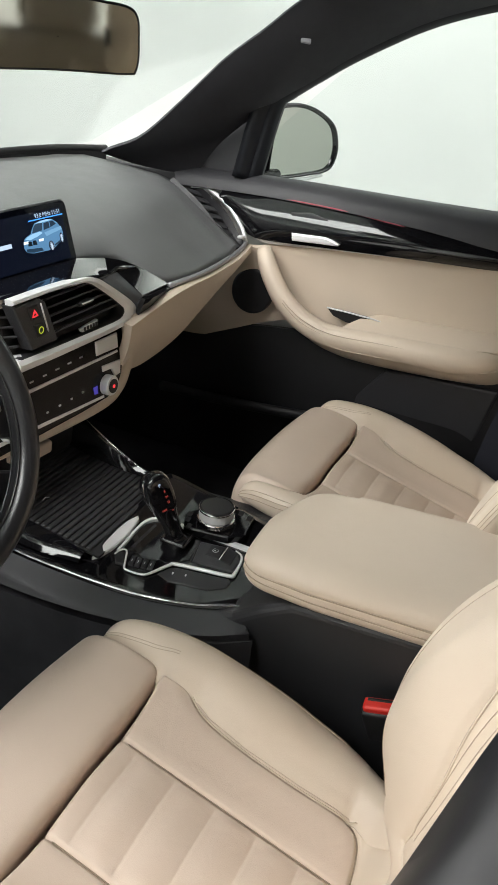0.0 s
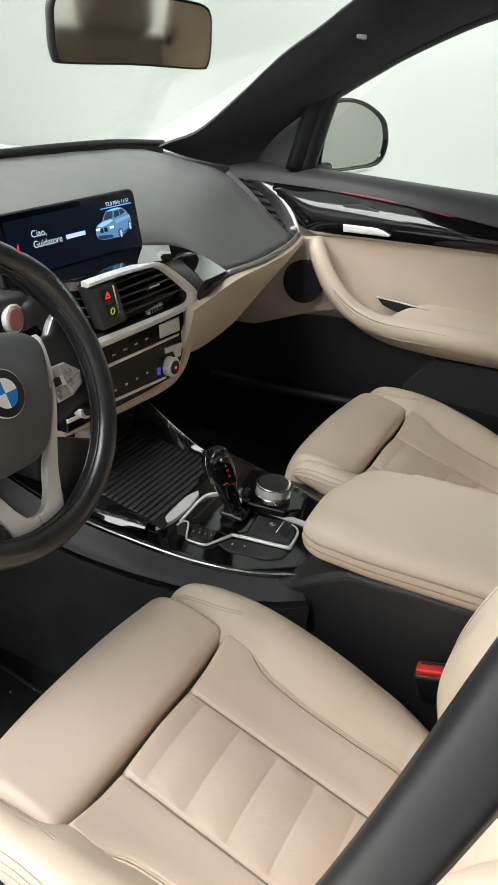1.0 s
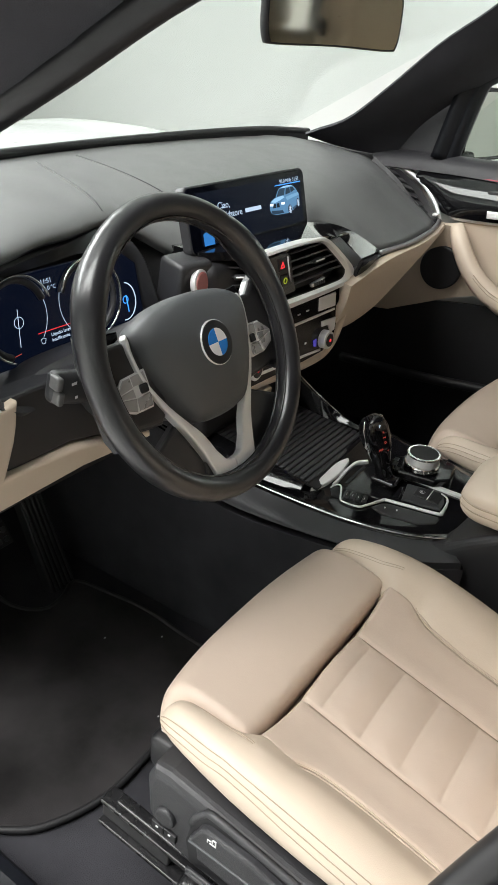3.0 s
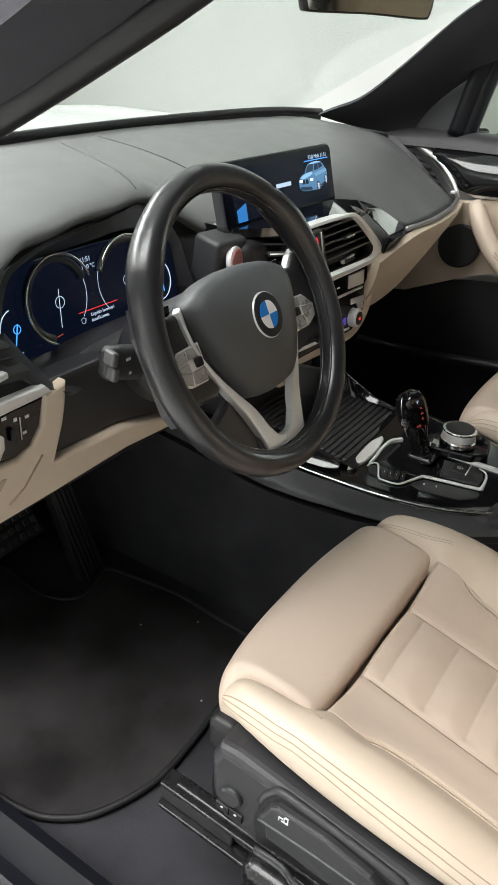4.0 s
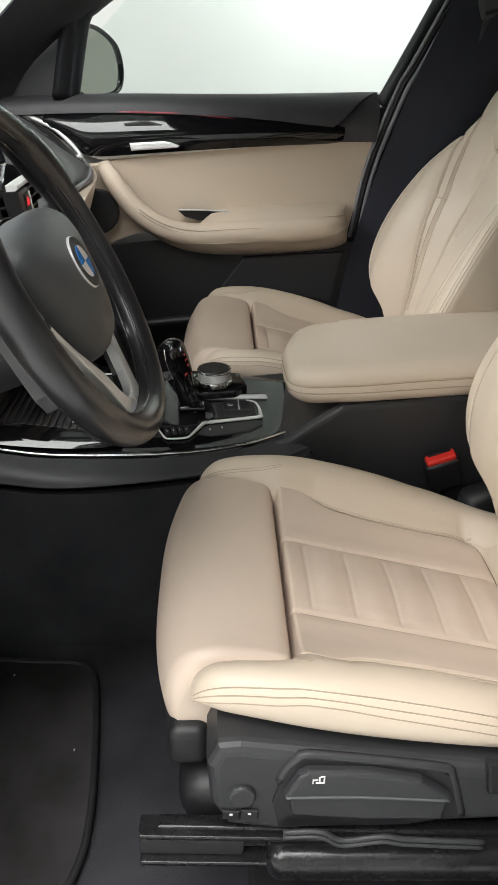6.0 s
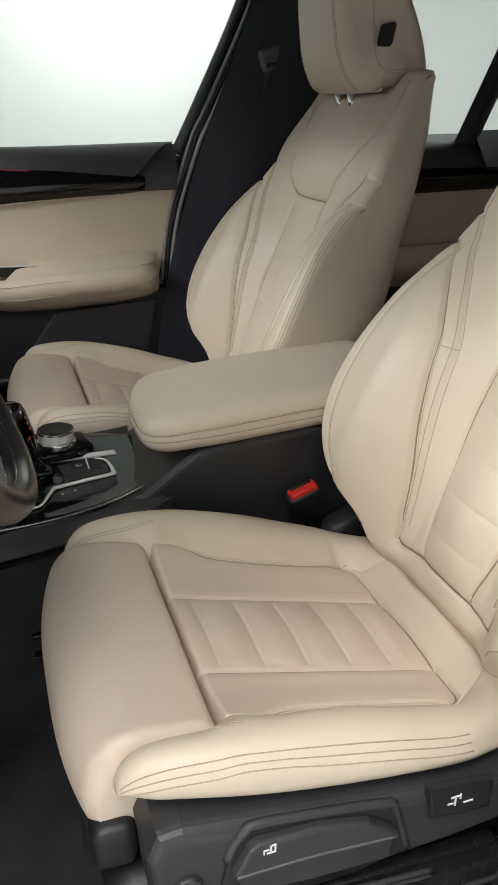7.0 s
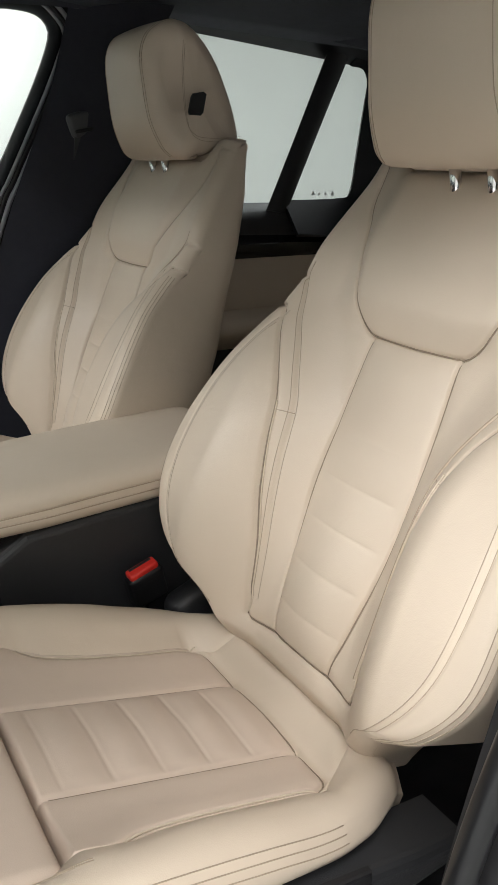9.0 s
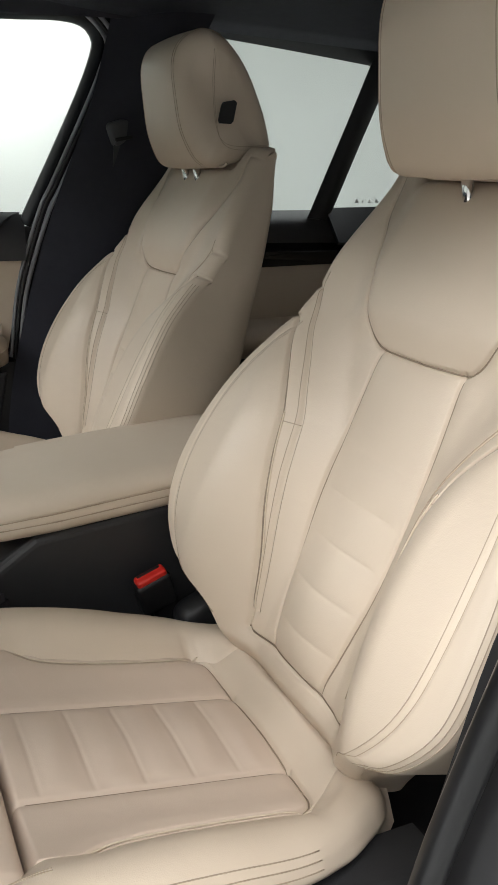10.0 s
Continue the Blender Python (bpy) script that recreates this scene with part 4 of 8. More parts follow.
def headrest(seat, back=0.0, slim=1.0, low=0.0, tall=1.0):
    # side outline: the front face leans forward towards its top, the back slopes down
    prof = spline([(-0.4500, 1.2480), (-0.4330, 1.2850), (-0.4240, 1.3350), (-0.4205, 1.3740), (-0.4280, 1.4010), (-0.4470, 1.4190), (-0.4730, 1.4260), (-0.5060, 1.4150), (-0.5450, 1.3800), (-0.5830, 1.3220), (-0.6020, 1.2740), (-0.6010, 1.2530), (-0.5880, 1.2440), (-0.5250, 1.2350), (-0.4860, 1.2280), (-0.4650, 1.2330)], 150, closed=True)
    prof[:, 1] = 1.2235 + (prof[:, 1] - 1.2235) * tall
    mid = np.array((-0.51, 1.318))
    half = slim * np.interp(prof[:, 0], [-0.605, -0.56, -0.50, -0.470, -0.445, -0.42], [0.112, 0.123, 0.1265, 0.123, 0.112, 0.100])
    rows = []
    S = np.concatenate([-1 + 0.24 * (1 - np.cos(np.linspace(0, np.pi / 2, 16))), np.linspace(-0.74, 0.74, 60), 1 - 0.24 * (1 - np.cos(np.linspace(np.pi / 2, 0, 16)))])
    def ring(q, grow=0.0):
        e = np.clip((abs(q) - 0.76) / 0.24, 0, 1)
        k = math.sqrt(max(0.0, 1 - e * e))
        d = prof - mid
        ln = np.linalg.norm(d, axis=1)[:, None]
        r = mid + d * (1 - (0.036 * (1 - k) - grow) / ln) * (1 - 0.03 * q * q)
        x = half * q
        # the front face is a little hollow between its two edges
        bow = 0.004 * (1 - q * q) * step(prof[:, 0], -0.46, -0.43)
        return np.stack([x, r[:, 0] + bow - back, r[:, 1] - low], -1)
    for q in S:
        rows.append(ring(q))
    sheet("headrest", rows, LEATHER, seat, "padded beige leather headrest", cv=True, caps=True, flip=True)
    front = np.concatenate([np.arange(len(prof) - 6, len(prof)), np.arange(0, 60)])
    for sgn in (1, -1):
        for q in (0.77, 0.82):
            l = ring(sgn * q, 0.0002)[front]
            tube("stitching", l, 0.0005, SEAM, seat, k=5)
        # the seam of the side panel runs down and then back
        side = spline([(-0.478, 1.412), (-0.476, 1.36), (-0.482, 1.30), (-0.496, 1.272), (-0.53, 1.266), (-0.595, 1.272)], 40)
        w = slim * np.interp(side[:, 0], [-0.605, -0.56, -0.50, -0.470], [0.112, 0.123, 0.1265, 0.122])
        for dy in (0.0, -0.006):
            tube("stitching", np.stack([sgn * (w + 0.0003), side[:, 0] + dy * 0.5 - back, side[:, 1] + dy * 0.9 - low], -1), 0.0004, SEAM, seat, k=5)
        bt = [(-0.0165, 0.017), (-0.011, 0.0205), (0.008, 0.0165), (0.0115, 0.011), (0.0165, -0.012), (0.0145, -0.0165), (-0.006, -0.0165), (-0.0105, -0.012)]
        mm = frame_of((sgn * (0.1265 * slim + 0.001), -0.513 - back * 0.5, 1.3165 - low), (0, -sgn * 1.0, 0), (0, 0, 1))
        bt = [(x * (1 if sgn < 0 else -1), y) for x, y in bt]
        plate("headrest_button", bt, 0.006, mm, BLACK, seat, "black rounded release button", bevel=0.0022, seg=3)
        x = sgn * 0.026
        tube("headrest_post", [np.array((x, -0.528, 1.16)), np.array((x, -0.508, 1.245 - low))], 0.0065, CHROME, seat, "chrome headrest post", k=14)
        rbox("post_collar", (x, -0.526, 1.198), (0.026, 0.020, 0.010), 0.004, BLACK, seat, n=(3, 3, 2), turn=rot(21, 0, 0))


def seat_base(seat):
    # moulded side cover with its switch recess, on the door side (-x)
    out = [(-0.36, 0.60), (-0.36, 0.628), (-0.30, 0.634), (-0.16, 0.660), (0.0, 0.687), (0.055, 0.696), (0.076, 0.694), (0.086, 0.67), (0.083, 0.62), (0.068, 0.588), (0.02, 0.578), (-0.05, 0.58), (-0.2, 0.585)]
    m = Matrix(((0, 0, -1, -0.232), (1, 0, 0, 0.004), (0, 1, 0, -0.010), (0, 0, 0, 1)))
    m2 = Matrix(((0, 0, 1, 0.222), (1, 0, 0, 0), (0, 1, 0, -0.01), (0, 0, 0, 1)))
    plate("side_cover", out, 0.06, m, PLASTIC, seat, "charcoal plastic side cover with switches", bevel=0.012, seg=4)
    plate("side_cover", out, 0.05, m2, PLASTIC, seat, "charcoal plastic side cover", bevel=0.012, seg=4)
    rec = [(0.020, 0.652), (0.014, 0.668), (0.004, 0.680), (-0.012, 0.684), (-0.124, 0.664), (-0.136, 0.654), (-0.152, 0.600), (-0.10, 0.590), (0.02, 0.592), (0.026, 0.625)]
    r1 = plate("switch_recess", rec, 0.004, Matrix.Translation((-0.0035, 0, 0)) @ m, BLACK, seat, "dark recess for the seat switch", bevel=0.001)
    tube("recess_rim", [(m @ Vector((y, z, 0.0)))[:] for y, z in spline(rec[:7], 40)], 0.0045, PLASTIC, seat, "rounded rim of the switch recess", k=8)
    # pale grey tube along the lower edge of the paddle
    tube("paddle_edge", [(m @ Vector((y, z, 0.0125)))[:] for y, z in spline([(0.015, 0.644), (-0.05, 0.6425), (-0.107, 0.637), (-0.134, 0.634)], 20)], 0.0016, AIRBAG, seat, "pale lower edge", k=6)
    paddle = [(0.017, 0.643), (0.004, 0.670), (-0.004, 0.675), (-0.06, 0.672), (-0.106, 0.660), (-0.132, 0.640), (-0.138, 0.632), (-0.107, 0.635), (-0.05, 0.641)]
    plate("seat_switch", paddle, 0.012, Matrix.Translation((-0.0125, 0, 0)) @ m, PLASTIC, seat, "grey seat switch paddle with white symbol", bevel=0.004, seg=3)
    low = [(0.012, 0.640), (-0.05, 0.638), (-0.107, 0.631), (-0.136, 0.626), (-0.132, 0.600), (-0.06, 0.603), (0.008, 0.612)]
    plate("switch_lip", low, 0.006, Matrix.Translation((-0.007, 0, 0)) @ m, PLASTIC, seat, bevel=0.003)
    rec2 = [(-0.165, 0.672), (-0.235, 0.66), (-0.235, 0.625), (-0.172, 0.632)]
    plate("rear_switch", rec2, 0.008, Matrix.Translation((-0.006, 0, 0)) @ m, BLACK, seat, "black lumbar switch with white symbol", bevel=0.003)
    for a, b, w, h in ((-0.190, 0.652, 0.010, 0.0016), (-0.194, 0.642, 0.0016, 0.012), (-0.204, 0.642, 0.010, 0.0016), (-0.187, 0.645, 0.006, 0.0014), (-0.199, 0.649, 0.0014, 0.006)):
        plate("switch_symbol", [(a, b), (a - w, b), (a - w, b + h), (a, b + h)], 0.001, Matrix.Translation((-0.0068, 0, 0)) @ m, MARK, seat, bevel=0)
    knob = [(0.054 + 0.013 * math.cos(t), 0.634 + 0.013 * math.sin(t)) for t in np.linspace(0, 2 * np.pi, 24, endpoint=False)]
    plate("lumbar_dial", knob, 0.006, Matrix.Translation((-0.0055, 0, 0)) @ m, PLASTIC, seat, "round four-way dial", bevel=0.003)
    for dy in (0.064, 0.047):
        plate("memory_button", [(dy - 0.008, 0.603), (dy + 0.008, 0.605), (dy + 0.008, 0.616), (dy - 0.008, 0.614)], 0.004, Matrix.Translation((-0.0035, 0, 0)) @ m, BLACK, seat, bevel=0.001)
        plate("button_mark", [(dy - 0.0015, 0.611), (dy + 0.0015, 0.611), (dy + 0.0015, 0.6125), (dy - 0.0015, 0.6125)], 0.001, Matrix.Translation((-0.0045, 0, 0)) @ m, MARK, seat, bevel=0)
    # the small figure on the switch
    for k, (a, b, c, d) in enumerate(((-0.0185, 0.6715, -0.0172, 0.6625), (-0.0172, 0.6638, -0.0105, 0.6625), (-0.0172, 0.6715, -0.0145, 0.6703), (-0.0145, 0.6703, -0.0133, 0.665), (-0.0125, 0.6675, -0.0085, 0.6665), (-0.0085, 0.6675, -0.0075, 0.6625))):
        plate("switch_symbol", [(a, d), (c, d), (c, b), (a, b)], 0.001, Matrix.Translation((-0.0133, 0, 0)) @ m, MARK, seat, bevel=0)
    # runner and rail
    for sgn in (-1, 1):
        rbox("seat_rail", (sgn * 0.218, -0.06, 0.545), (0.016, 0.40, 0.028), 0.004, RAILM, seat, "black steel seat rail", n=(2, 2, 2), turn=rot(4, 0, 0))
        rbox("rail_slot", (sgn * 0.225, 0.105, 0.548), (0.012, 0.10, 0.022), 0.003, RUBBER, seat, n=(2, 2, 2), turn=rot(4, 0, 0))
        rbox("seat_runner", (sgn * 0.232, -0.18, 0.525), (0.04, 0.43, 0.04), 0.016, RAILM, seat, "rounded black rail cover", n=(2, 2, 2), turn=rot(3, 0, 0))
        rbox("rail_foot", (sgn * 0.205, -0.08, 0.462), (0.02, 0.26, 0.13), 0.008, BLACK, seat, n=(2, 2, 2))
        for dz, ww in ((-0.004, 0.034), (0.027, 0.024)):
            rbox("rail_flange", (sgn * 0.222, 0.03, 0.533 + dz), (ww, 0.25, 0.006), 0.002, RAILM, seat, n=(2, 2, 2), turn=rot(4, 0, 0))
    for dz in (0.0, -0.007):
        tube("rail_cover_wire", spline([(-0.244, 0.020, 0.586 + dz), (-0.246, -0.015, 0.588 + dz), (-0.248, -0.034, 0.578 + dz), (-0.248, -0.073, 0.582 + dz), (-0.248, -0.095, 0.577 + dz), (-0.246, -0.17, 0.566 + dz)], 30), 0.0028, PLASTIC, seat, k=6)
    rbox("seat_pan", (0, -0.10, 0.555), (0.40, 0.44, 0.07), 0.03, BLACK, seat, n=(3, 3, 3))
    rbox("front_apron", (0, 0.115, 0.615), (0.30, 0.035, 0.07), 0.014, BLACK, seat, n=(3, 3, 3))
    rbox("thigh_lever", (-0.160, 0.108, 0.628), (0.05, 0.040, 0.05), 0.012, BLACK, seat, "black pull lever with white symbol", n=(3, 3, 3))
    plate("lever_symbol", [(-0.005, -0.0015), (0.005, -0.001), (0.004, 0.0015), (-0.004, 0.001)], 0.001, Matrix.Translation((-0.166, 0.118, 0.6535)), MARK, seat, bevel=0)


def car_seat():
    seat = thing("car_seat", "beige leather driver's seat with bolsters on black rails", "car seat", "front seats")
    cushion(seat)
    backrest(seat)
    seat_base(seat)
    return seat


driver_seat = car_seat()
passenger_seat = copy_thing(driver_seat, pose(0.0, 0.0, 0.0))
# the two headrests are set a little differently
headrest(driver_seat, 0.006, 1.01, 0.010)
headrest(passenger_seat, 0.026, 0.94, 0.013, 1.10)
driver_seat.location = (-0.375, 0, 0)
passenger_seat.location = (0.378, 0.0, 0.012)
tagged(passenger_seat, "beige leather front passenger seat beside the padded armrest")

# ---- dashboard ----
def dashboard():
    d = thing("dashboard", "dark grained dashboard with beige lower edge", "dashboard", at=(0, 0.5, 0.9))
    sec = {
        -0.73: [(0.70, 1.112), (0.64, 1.115), (0.56, 1.112), (0.50, 1.102), (0.45, 1.085), (0.41, 1.05), (0.38, 1.015)],
        -0.60: [(0.74, 1.125), (0.65, 1.13), (0.56, 1.128), (0.49, 1.122), (0.44, 1.114), (0.405, 1.102), (0.388, 1.085)],
        -0.48: [(0.77, 1.132), (0.66, 1.138), (0.56, 1.136), (0.50, 1.132), (0.46, 1.126), (0.434, 1.119), (0.424, 1.109)],
        -0.36: [(0.78, 1.136), (0.66, 1.142), (0.58, 1.141), (0.52, 1.136), (0.485, 1.129), (0.463, 1.120), (0.453, 1.110)],
        -0.23: [(0.78, 1.136), (0.66, 1.138), (0.59, 1.134), (0.54, 1.128), (0.51, 1.121), (0.494, 1.112), (0.489, 1.102)],
        -0.10: [(0.785, 1.138), (0.66, 1.130), (0.57, 1.118), (0.51, 1.102), (0.47, 1.08), (0.445, 1.06), (0.43, 1.04)],
        0.08: [(0.785, 1.138), (0.66, 1.130), (0.57, 1.118), (0.51, 1.102), (0.47, 1.08), (0.445, 1.06), (0.425, 1.04)],
        0.20: [(0.78, 1.136), (0.66, 1.128), (0.56, 1.115), (0.50, 1.098), (0.46, 1.083), (0.43, 1.066), (0.412, 1.050)],
        0.262: [(0.78, 1.135), (0.66, 1.128), (0.56, 1.115), (0.49, 1.095), (0.45, 1.077), (0.42, 1.058), (0.402, 1.040)],
        0.312: [(0.778, 1.134), (0.66, 1.127), (0.555, 1.114), (0.47, 1.091), (0.41, 1.060), (0.36, 1.030), (0.322, 1.004)],
        0.40: [(0.775, 1.132), (0.66, 1.126), (0.55, 1.113), (0.46, 1.09), (0.40, 1.058), (0.35, 1.026), (0.316, 1.002)],
        0.56: [(0.765, 1.128), (0.66, 1.122), (0.56, 1.111), (0.48, 1.094), (0.42, 1.058), (0.37, 1.022), (0.333, 0.998)],
        0.655: [(0.755, 1.122), (0.68, 1.118), (0.60, 1.112), (0.54, 1.104), (0.48, 1.075), (0.41, 1.03), (0.357, 0.994)]}
    keys = sorted(sec)
    fine = np.array([spline(sec[k], 40) for k in keys])
    xs = np.linspace(keys[0], keys[-1], 90)
    P = np.zeros((len(xs), 40, 3))
    tab = np.array(keys)
    for i, x in enumerate(xs):
        j = np.clip(np.searchsorted(tab, x) - 1, 0, len(tab) - 2)
        t = (x - tab[j]) / (tab[j + 1] - tab[j])
        t = t * t * (3 - 2 * t)
        yz = fine[j] * (1 - t) + fine[j + 1] * t
        P[i, :, 0], P[i, :, 1:] = x, yz
    # faint bend where the upper pad meets the lower one
    Q = P.copy()
    Q[..., 2] -= 0.010
    Q[..., 1] += 0.012
    sheet("top_pad", np.concatenate([P, Q[:, ::-1]], 1), DASH, d, "soft dark grained upper pad", cv=True, caps=True, flip=True)
    # panel joint across the pad
    def on_top(x, y):
        j = np.clip(np.searchsorted(tab, x) - 1, 0, len(tab) - 2)
        t = (x - tab[j]) / (tab[j + 1] - tab[j])
        t = t * t * (3 - 2 * t)
        yz = fine[j] * (1 - t) + fine[j + 1] * t
        return float(np.interp(y, yz[::-1, 0], yz[::-1, 1]))
    l = [(-0.235 + 0.10 * s, 0.50 + 0.24 * s) for s in np.linspace(0, 1, 14)]
    tube("pad_joint", [(x, y, on_top(x, y) + 0.0002) for x, y in l], 0.0012, BLACK, d, k=5)
    l = [(-0.06 + 0.02 * s, 0.49 + 0.26 * s) for s in np.linspace(0, 1, 14)]
    tube("pad_joint", [(x, y, on_top(x, y) + 0.0002) for x, y in l], 0.0012, BLACK, d, k=5)
    # lower beige edge on the far side
    ribbon("glovebox_lid", [(0.165, 0.318, 0.972), (0.30, 0.314, 0.994), (0.45, 0.320, 0.994), (0.58, 0.338, 0.990), (0.70, 0.366, 0.984)],
           [(0.17, 0.352, 0.885), (0.27, 0.360, 0.868), (0.41, 0.366, 0.880), (0.55, 0.372, 0.925), (0.695, 0.378, 0.975)], 30, LEATHER, "beige leather lower dashboard edge", d, bulge=(0, -0.006, -0.004), kind="", thick=0.015)
    ribbon("knee_panel", [(0.17, 0.354, 0.884), (0.27, 0.362, 0.867), (0.41, 0.368, 0.879), (0.55, 0.376, 0.923), (0.69, 0.384, 0.968)], [(0.17, 0.60, 0.86), (0.27, 0.62, 0.85), (0.41, 0.64, 0.86), (0.55, 0.66, 0.88), (0.70, 0.68, 0.90)], 16, BLACK, "", d, kind="", thick=0.01)
    tube("satin_strip", spline([(0.304, 0.319, 1.0), (0.42, 0.314, 0.998), (0.56, 0.331, 0.994), (0.66, 0.354, 0.989), (0.705, 0.367, 0.990)], 40), 0.0050, GUNM, d, "dark satin metal trim line", k=8)
    tube("satin_strip", spline([(0.704, 0.366, 0.990), (0.711, 0.376, 1.007), (0.721, 0.393, 1.025), (0.734, 0.432, 1.056), (0.749, 0.495, 1.082), (0.764, 0.556, 1.099)], 40), 0.0048, SATIN, d, "satin metal trim line", k=8)
    rbox("glovebox_latch", (0.251, 0.334, 0.914), (0.040, 0.012, 0.017), 0.003, BLACK, d, "black glovebox latch", n=(2, 2, 2), turn=rot(-12, -18, 0))
    # far side vent
    v = ribbon("side_vent", [(0.655, 0.525, 1.108), (0.648, 0.46, 1.073), (0.645, 0.405, 1.03), (0.662, 0.358, 0.995)], [(0.742, 0.50, 1.078), (0.724, 0.435, 1.048), (0.710, 0.395, 1.014), (0.70, 0.368, 0.990)], 20, BLACK, "", d, kind="", bulge=(0.004, 0.02, -0.012))
    for i in range(7):
        t = 0.08 + 0.125 * i
        a = np.array([np.interp(t, [0, .33, .66, 1], c) for c in ((0.657, 0.65, 0.647, 0.662), (0.515, 0.455, 0.40, 0.36), (1.106, 1.07, 1.028, 0.997))])
        b = np.array([np.interp(t, [0, .33, .66, 1], c) for c in ((0.738, 0.721, 0.706, 0.695), (0.495, 0.432, 0.392, 0.37), (1.082, 1.050, 1.016, 0.994))])
        rbox("slat", (a + b) / 2 + np.array((-0.004, 0.010, -0.007)), (np.linalg.norm(b - a) * 0.72, 0.018, 0.003), 0.0015, PLASTIC, v, n=(2, 2, 2), turn=frame_of((0, 0, 0), b - a, (0, 1, 0.5)))
    rbox("vent_wheel", (0.69, 0.372, 1.004), (0.016, 0.012, 0.006), 0.002, SATIN, v, n=(2, 2, 2))
    # centre: lacquered ledge over the vents
    ribbon("lacquer_ledge", [(-0.145, 0.400, 1.064), (-0.062, 0.334, 1.067), (0.02, 0.333, 1.0665), (0.09, 0.326, 1.064), (0.135, 0.328, 1.055)],
           [(-0.145, 0.45, 1.065), (-0.062, 0.43, 1.067), (0.02, 0.42, 1.067), (0.12, 0.40, 1.067), (0.19, 0.372, 1.0605)], 30, LACQUER, "glossy black lacquer ledge", d, kind="", thick=0.012)
    w = np.linspace(0, 1, 16)[:, None, None]
    secs = np.array([[(0.199, 0.356, 1.041), (0.257, 0.3525, 1.0365)], [(0.208, 0.312, 1.008), (0.307, 0.3235, 1.0015)]])
    run = secs[:1] * (1 - w) + secs[1:] * w + np.sin(np.pi * w) * np.array((0, 0, 0.0012))
    v = np.linspace(0, 1, 9)[None, :, None]
    topf = run[:, :1] * (1 - v) + run[:, 1:] * v
    botf = topf - np.array((0, -0.010, 0.010))
    sharp(sheet("lacquer_block", np.concatenate([topf, botf[:, ::-1]], 1), LACQUER, d, "glossy black trim block", cv=True, caps=True, flip=True), 40)
    ribbon("lacquer_bridge", [(0.137, 0.3285, 1.0545), (0.17, 0.342, 1.0485), (0.199, 0.356, 1.041)], [(0.193, 0.376, 1.0600), (0.23, 0.366, 1.049), (0.257, 0.3525, 1.0365)], 14, PIANO, "glossy black trim corner", d, kind="", thick=0.01)
    # satin flank coloured in dark airbag grey, which stands for its shade
    ribbon("bezel_flank", [(0.121, 0.331, 1.0495), (0.160, 0.328, 1.0225), (0.203, 0.320, 0.993)], [(0.197, 0.354, 1.040), (0.202, 0.333, 1.024), (0.208, 0.312, 1.007)], 14, AIRBAG, "flank of the satin vent frame, its shade put into the grey", d, kind="", thick=0.006)
    ribbon("lacquer_side", [(0.204, 0.312, 1.006), (0.24, 0.314, 1.002), (0.303, 0.325, 0.999)], [(0.195, 0.325, 0.965), (0.23, 0.322, 0.972), (0.285, 0.325, 0.990)], 14, PIANO, "glossy black lower side", d, kind="", thick=0.008)
    # vent bank
    def at_face(pts, y0=0.325):
        return [(x, z - 1.02) for x, z in pts]
    m = frame_of((0.0, 0.325, 1.02), (1, 0.0, 0.0), (0, 0.06, 1))
    rimo = spline(at_face([(-0.078, 1.0690), (0.0, 1.0685), (0.078, 1.0645), (0.100, 1.0585), (0.119, 1.0495), (0.164, 1.0205), (0.196, 0.9975), (0.206, 0.985), (0.200, 0.972), (0.180, 0.9665), (0.130, 0.9645), (0.0, 0.9665), (-0.078, 0.969)]), 72)
    rimi = spline(at_face([(-0.078, 1.0615), (0.0, 1.0610), (0.068, 1.0575), (0.086, 1.0530), (0.0985, 1.0465), (0.137, 1.0205), (0.166, 0.9985), (0.173, 0.991), (0.169, 0.983), (0.158, 0.9795), (0.120, 0.9790), (0.0, 0.9825), (-0.078, 0.986)]), 72)
    ring = []
    for (a, b), (c, e) in zip(rimo, rimi):
        ring.append([(m @ Vector((a, b, -0.010)))[:], (m @ Vector((a, b, 0.0005)))[:], (m @ Vector((a * 0.85 + c * 0.15, b * 0.85 + e * 0.15, 0.004)))[:], (m @ Vector((a * 0.35 + c * 0.65, b * 0.35 + e * 0.65, 0.005)))[:], (m @ Vector((c, e, 0.001)))[:], (m @ Vector((c, e, -0.010)))[:]])
    sharp(sheet("vent_bezel", ring, SATIN, d, "satin metal frame round the middle vents", cv=True, caps=True), 25)
    ring = []
    for c, e in rimi[:-1]:
        ring.append([(m @ Vector((c * q + (1 - q) * 0.05, e * q - (1 - q) * 0.002, h)))[:] for q, h in ((1.0, 0.0005), (0.985, 0.0005), (0.955, -0.010), (0.955, -0.026), (1.0, -0.026))])
    sheet("vent_lip", ring, BLACK, d, "black inner lip of the vents", cv=True, caps=True)
    plate("vent_recess", [tuple(q) for q in rimo * 0.99], 0.012, m @ Matrix.Translation((0, 0, -0.022)), BLACK, d, bevel=0)
    for x0, x1 in ((-0.010, 0.135),):
        for k in range(5):
            z = 0.030 - 0.0125 * k
            xx = x1 + (0.010 * max(0, k - 1) if x1 > 0.1 else 0)
            rbox("slat", m @ Vector(((x0 + xx) / 2, z, -0.008)), (xx - x0, 0.018, 0.0028), 0.0012, PLASTIC, d, n=(2, 2, 2), turn=m.to_3x3() @ rot(66, 0, 0).to_3x3())
    rbox("vent_tab", m @ Vector((0.075, 0.008, -0.001)), (0.030, 0.008, 0.010), 0.003, PLASTIC, d, n=(2, 2, 2), turn=m)
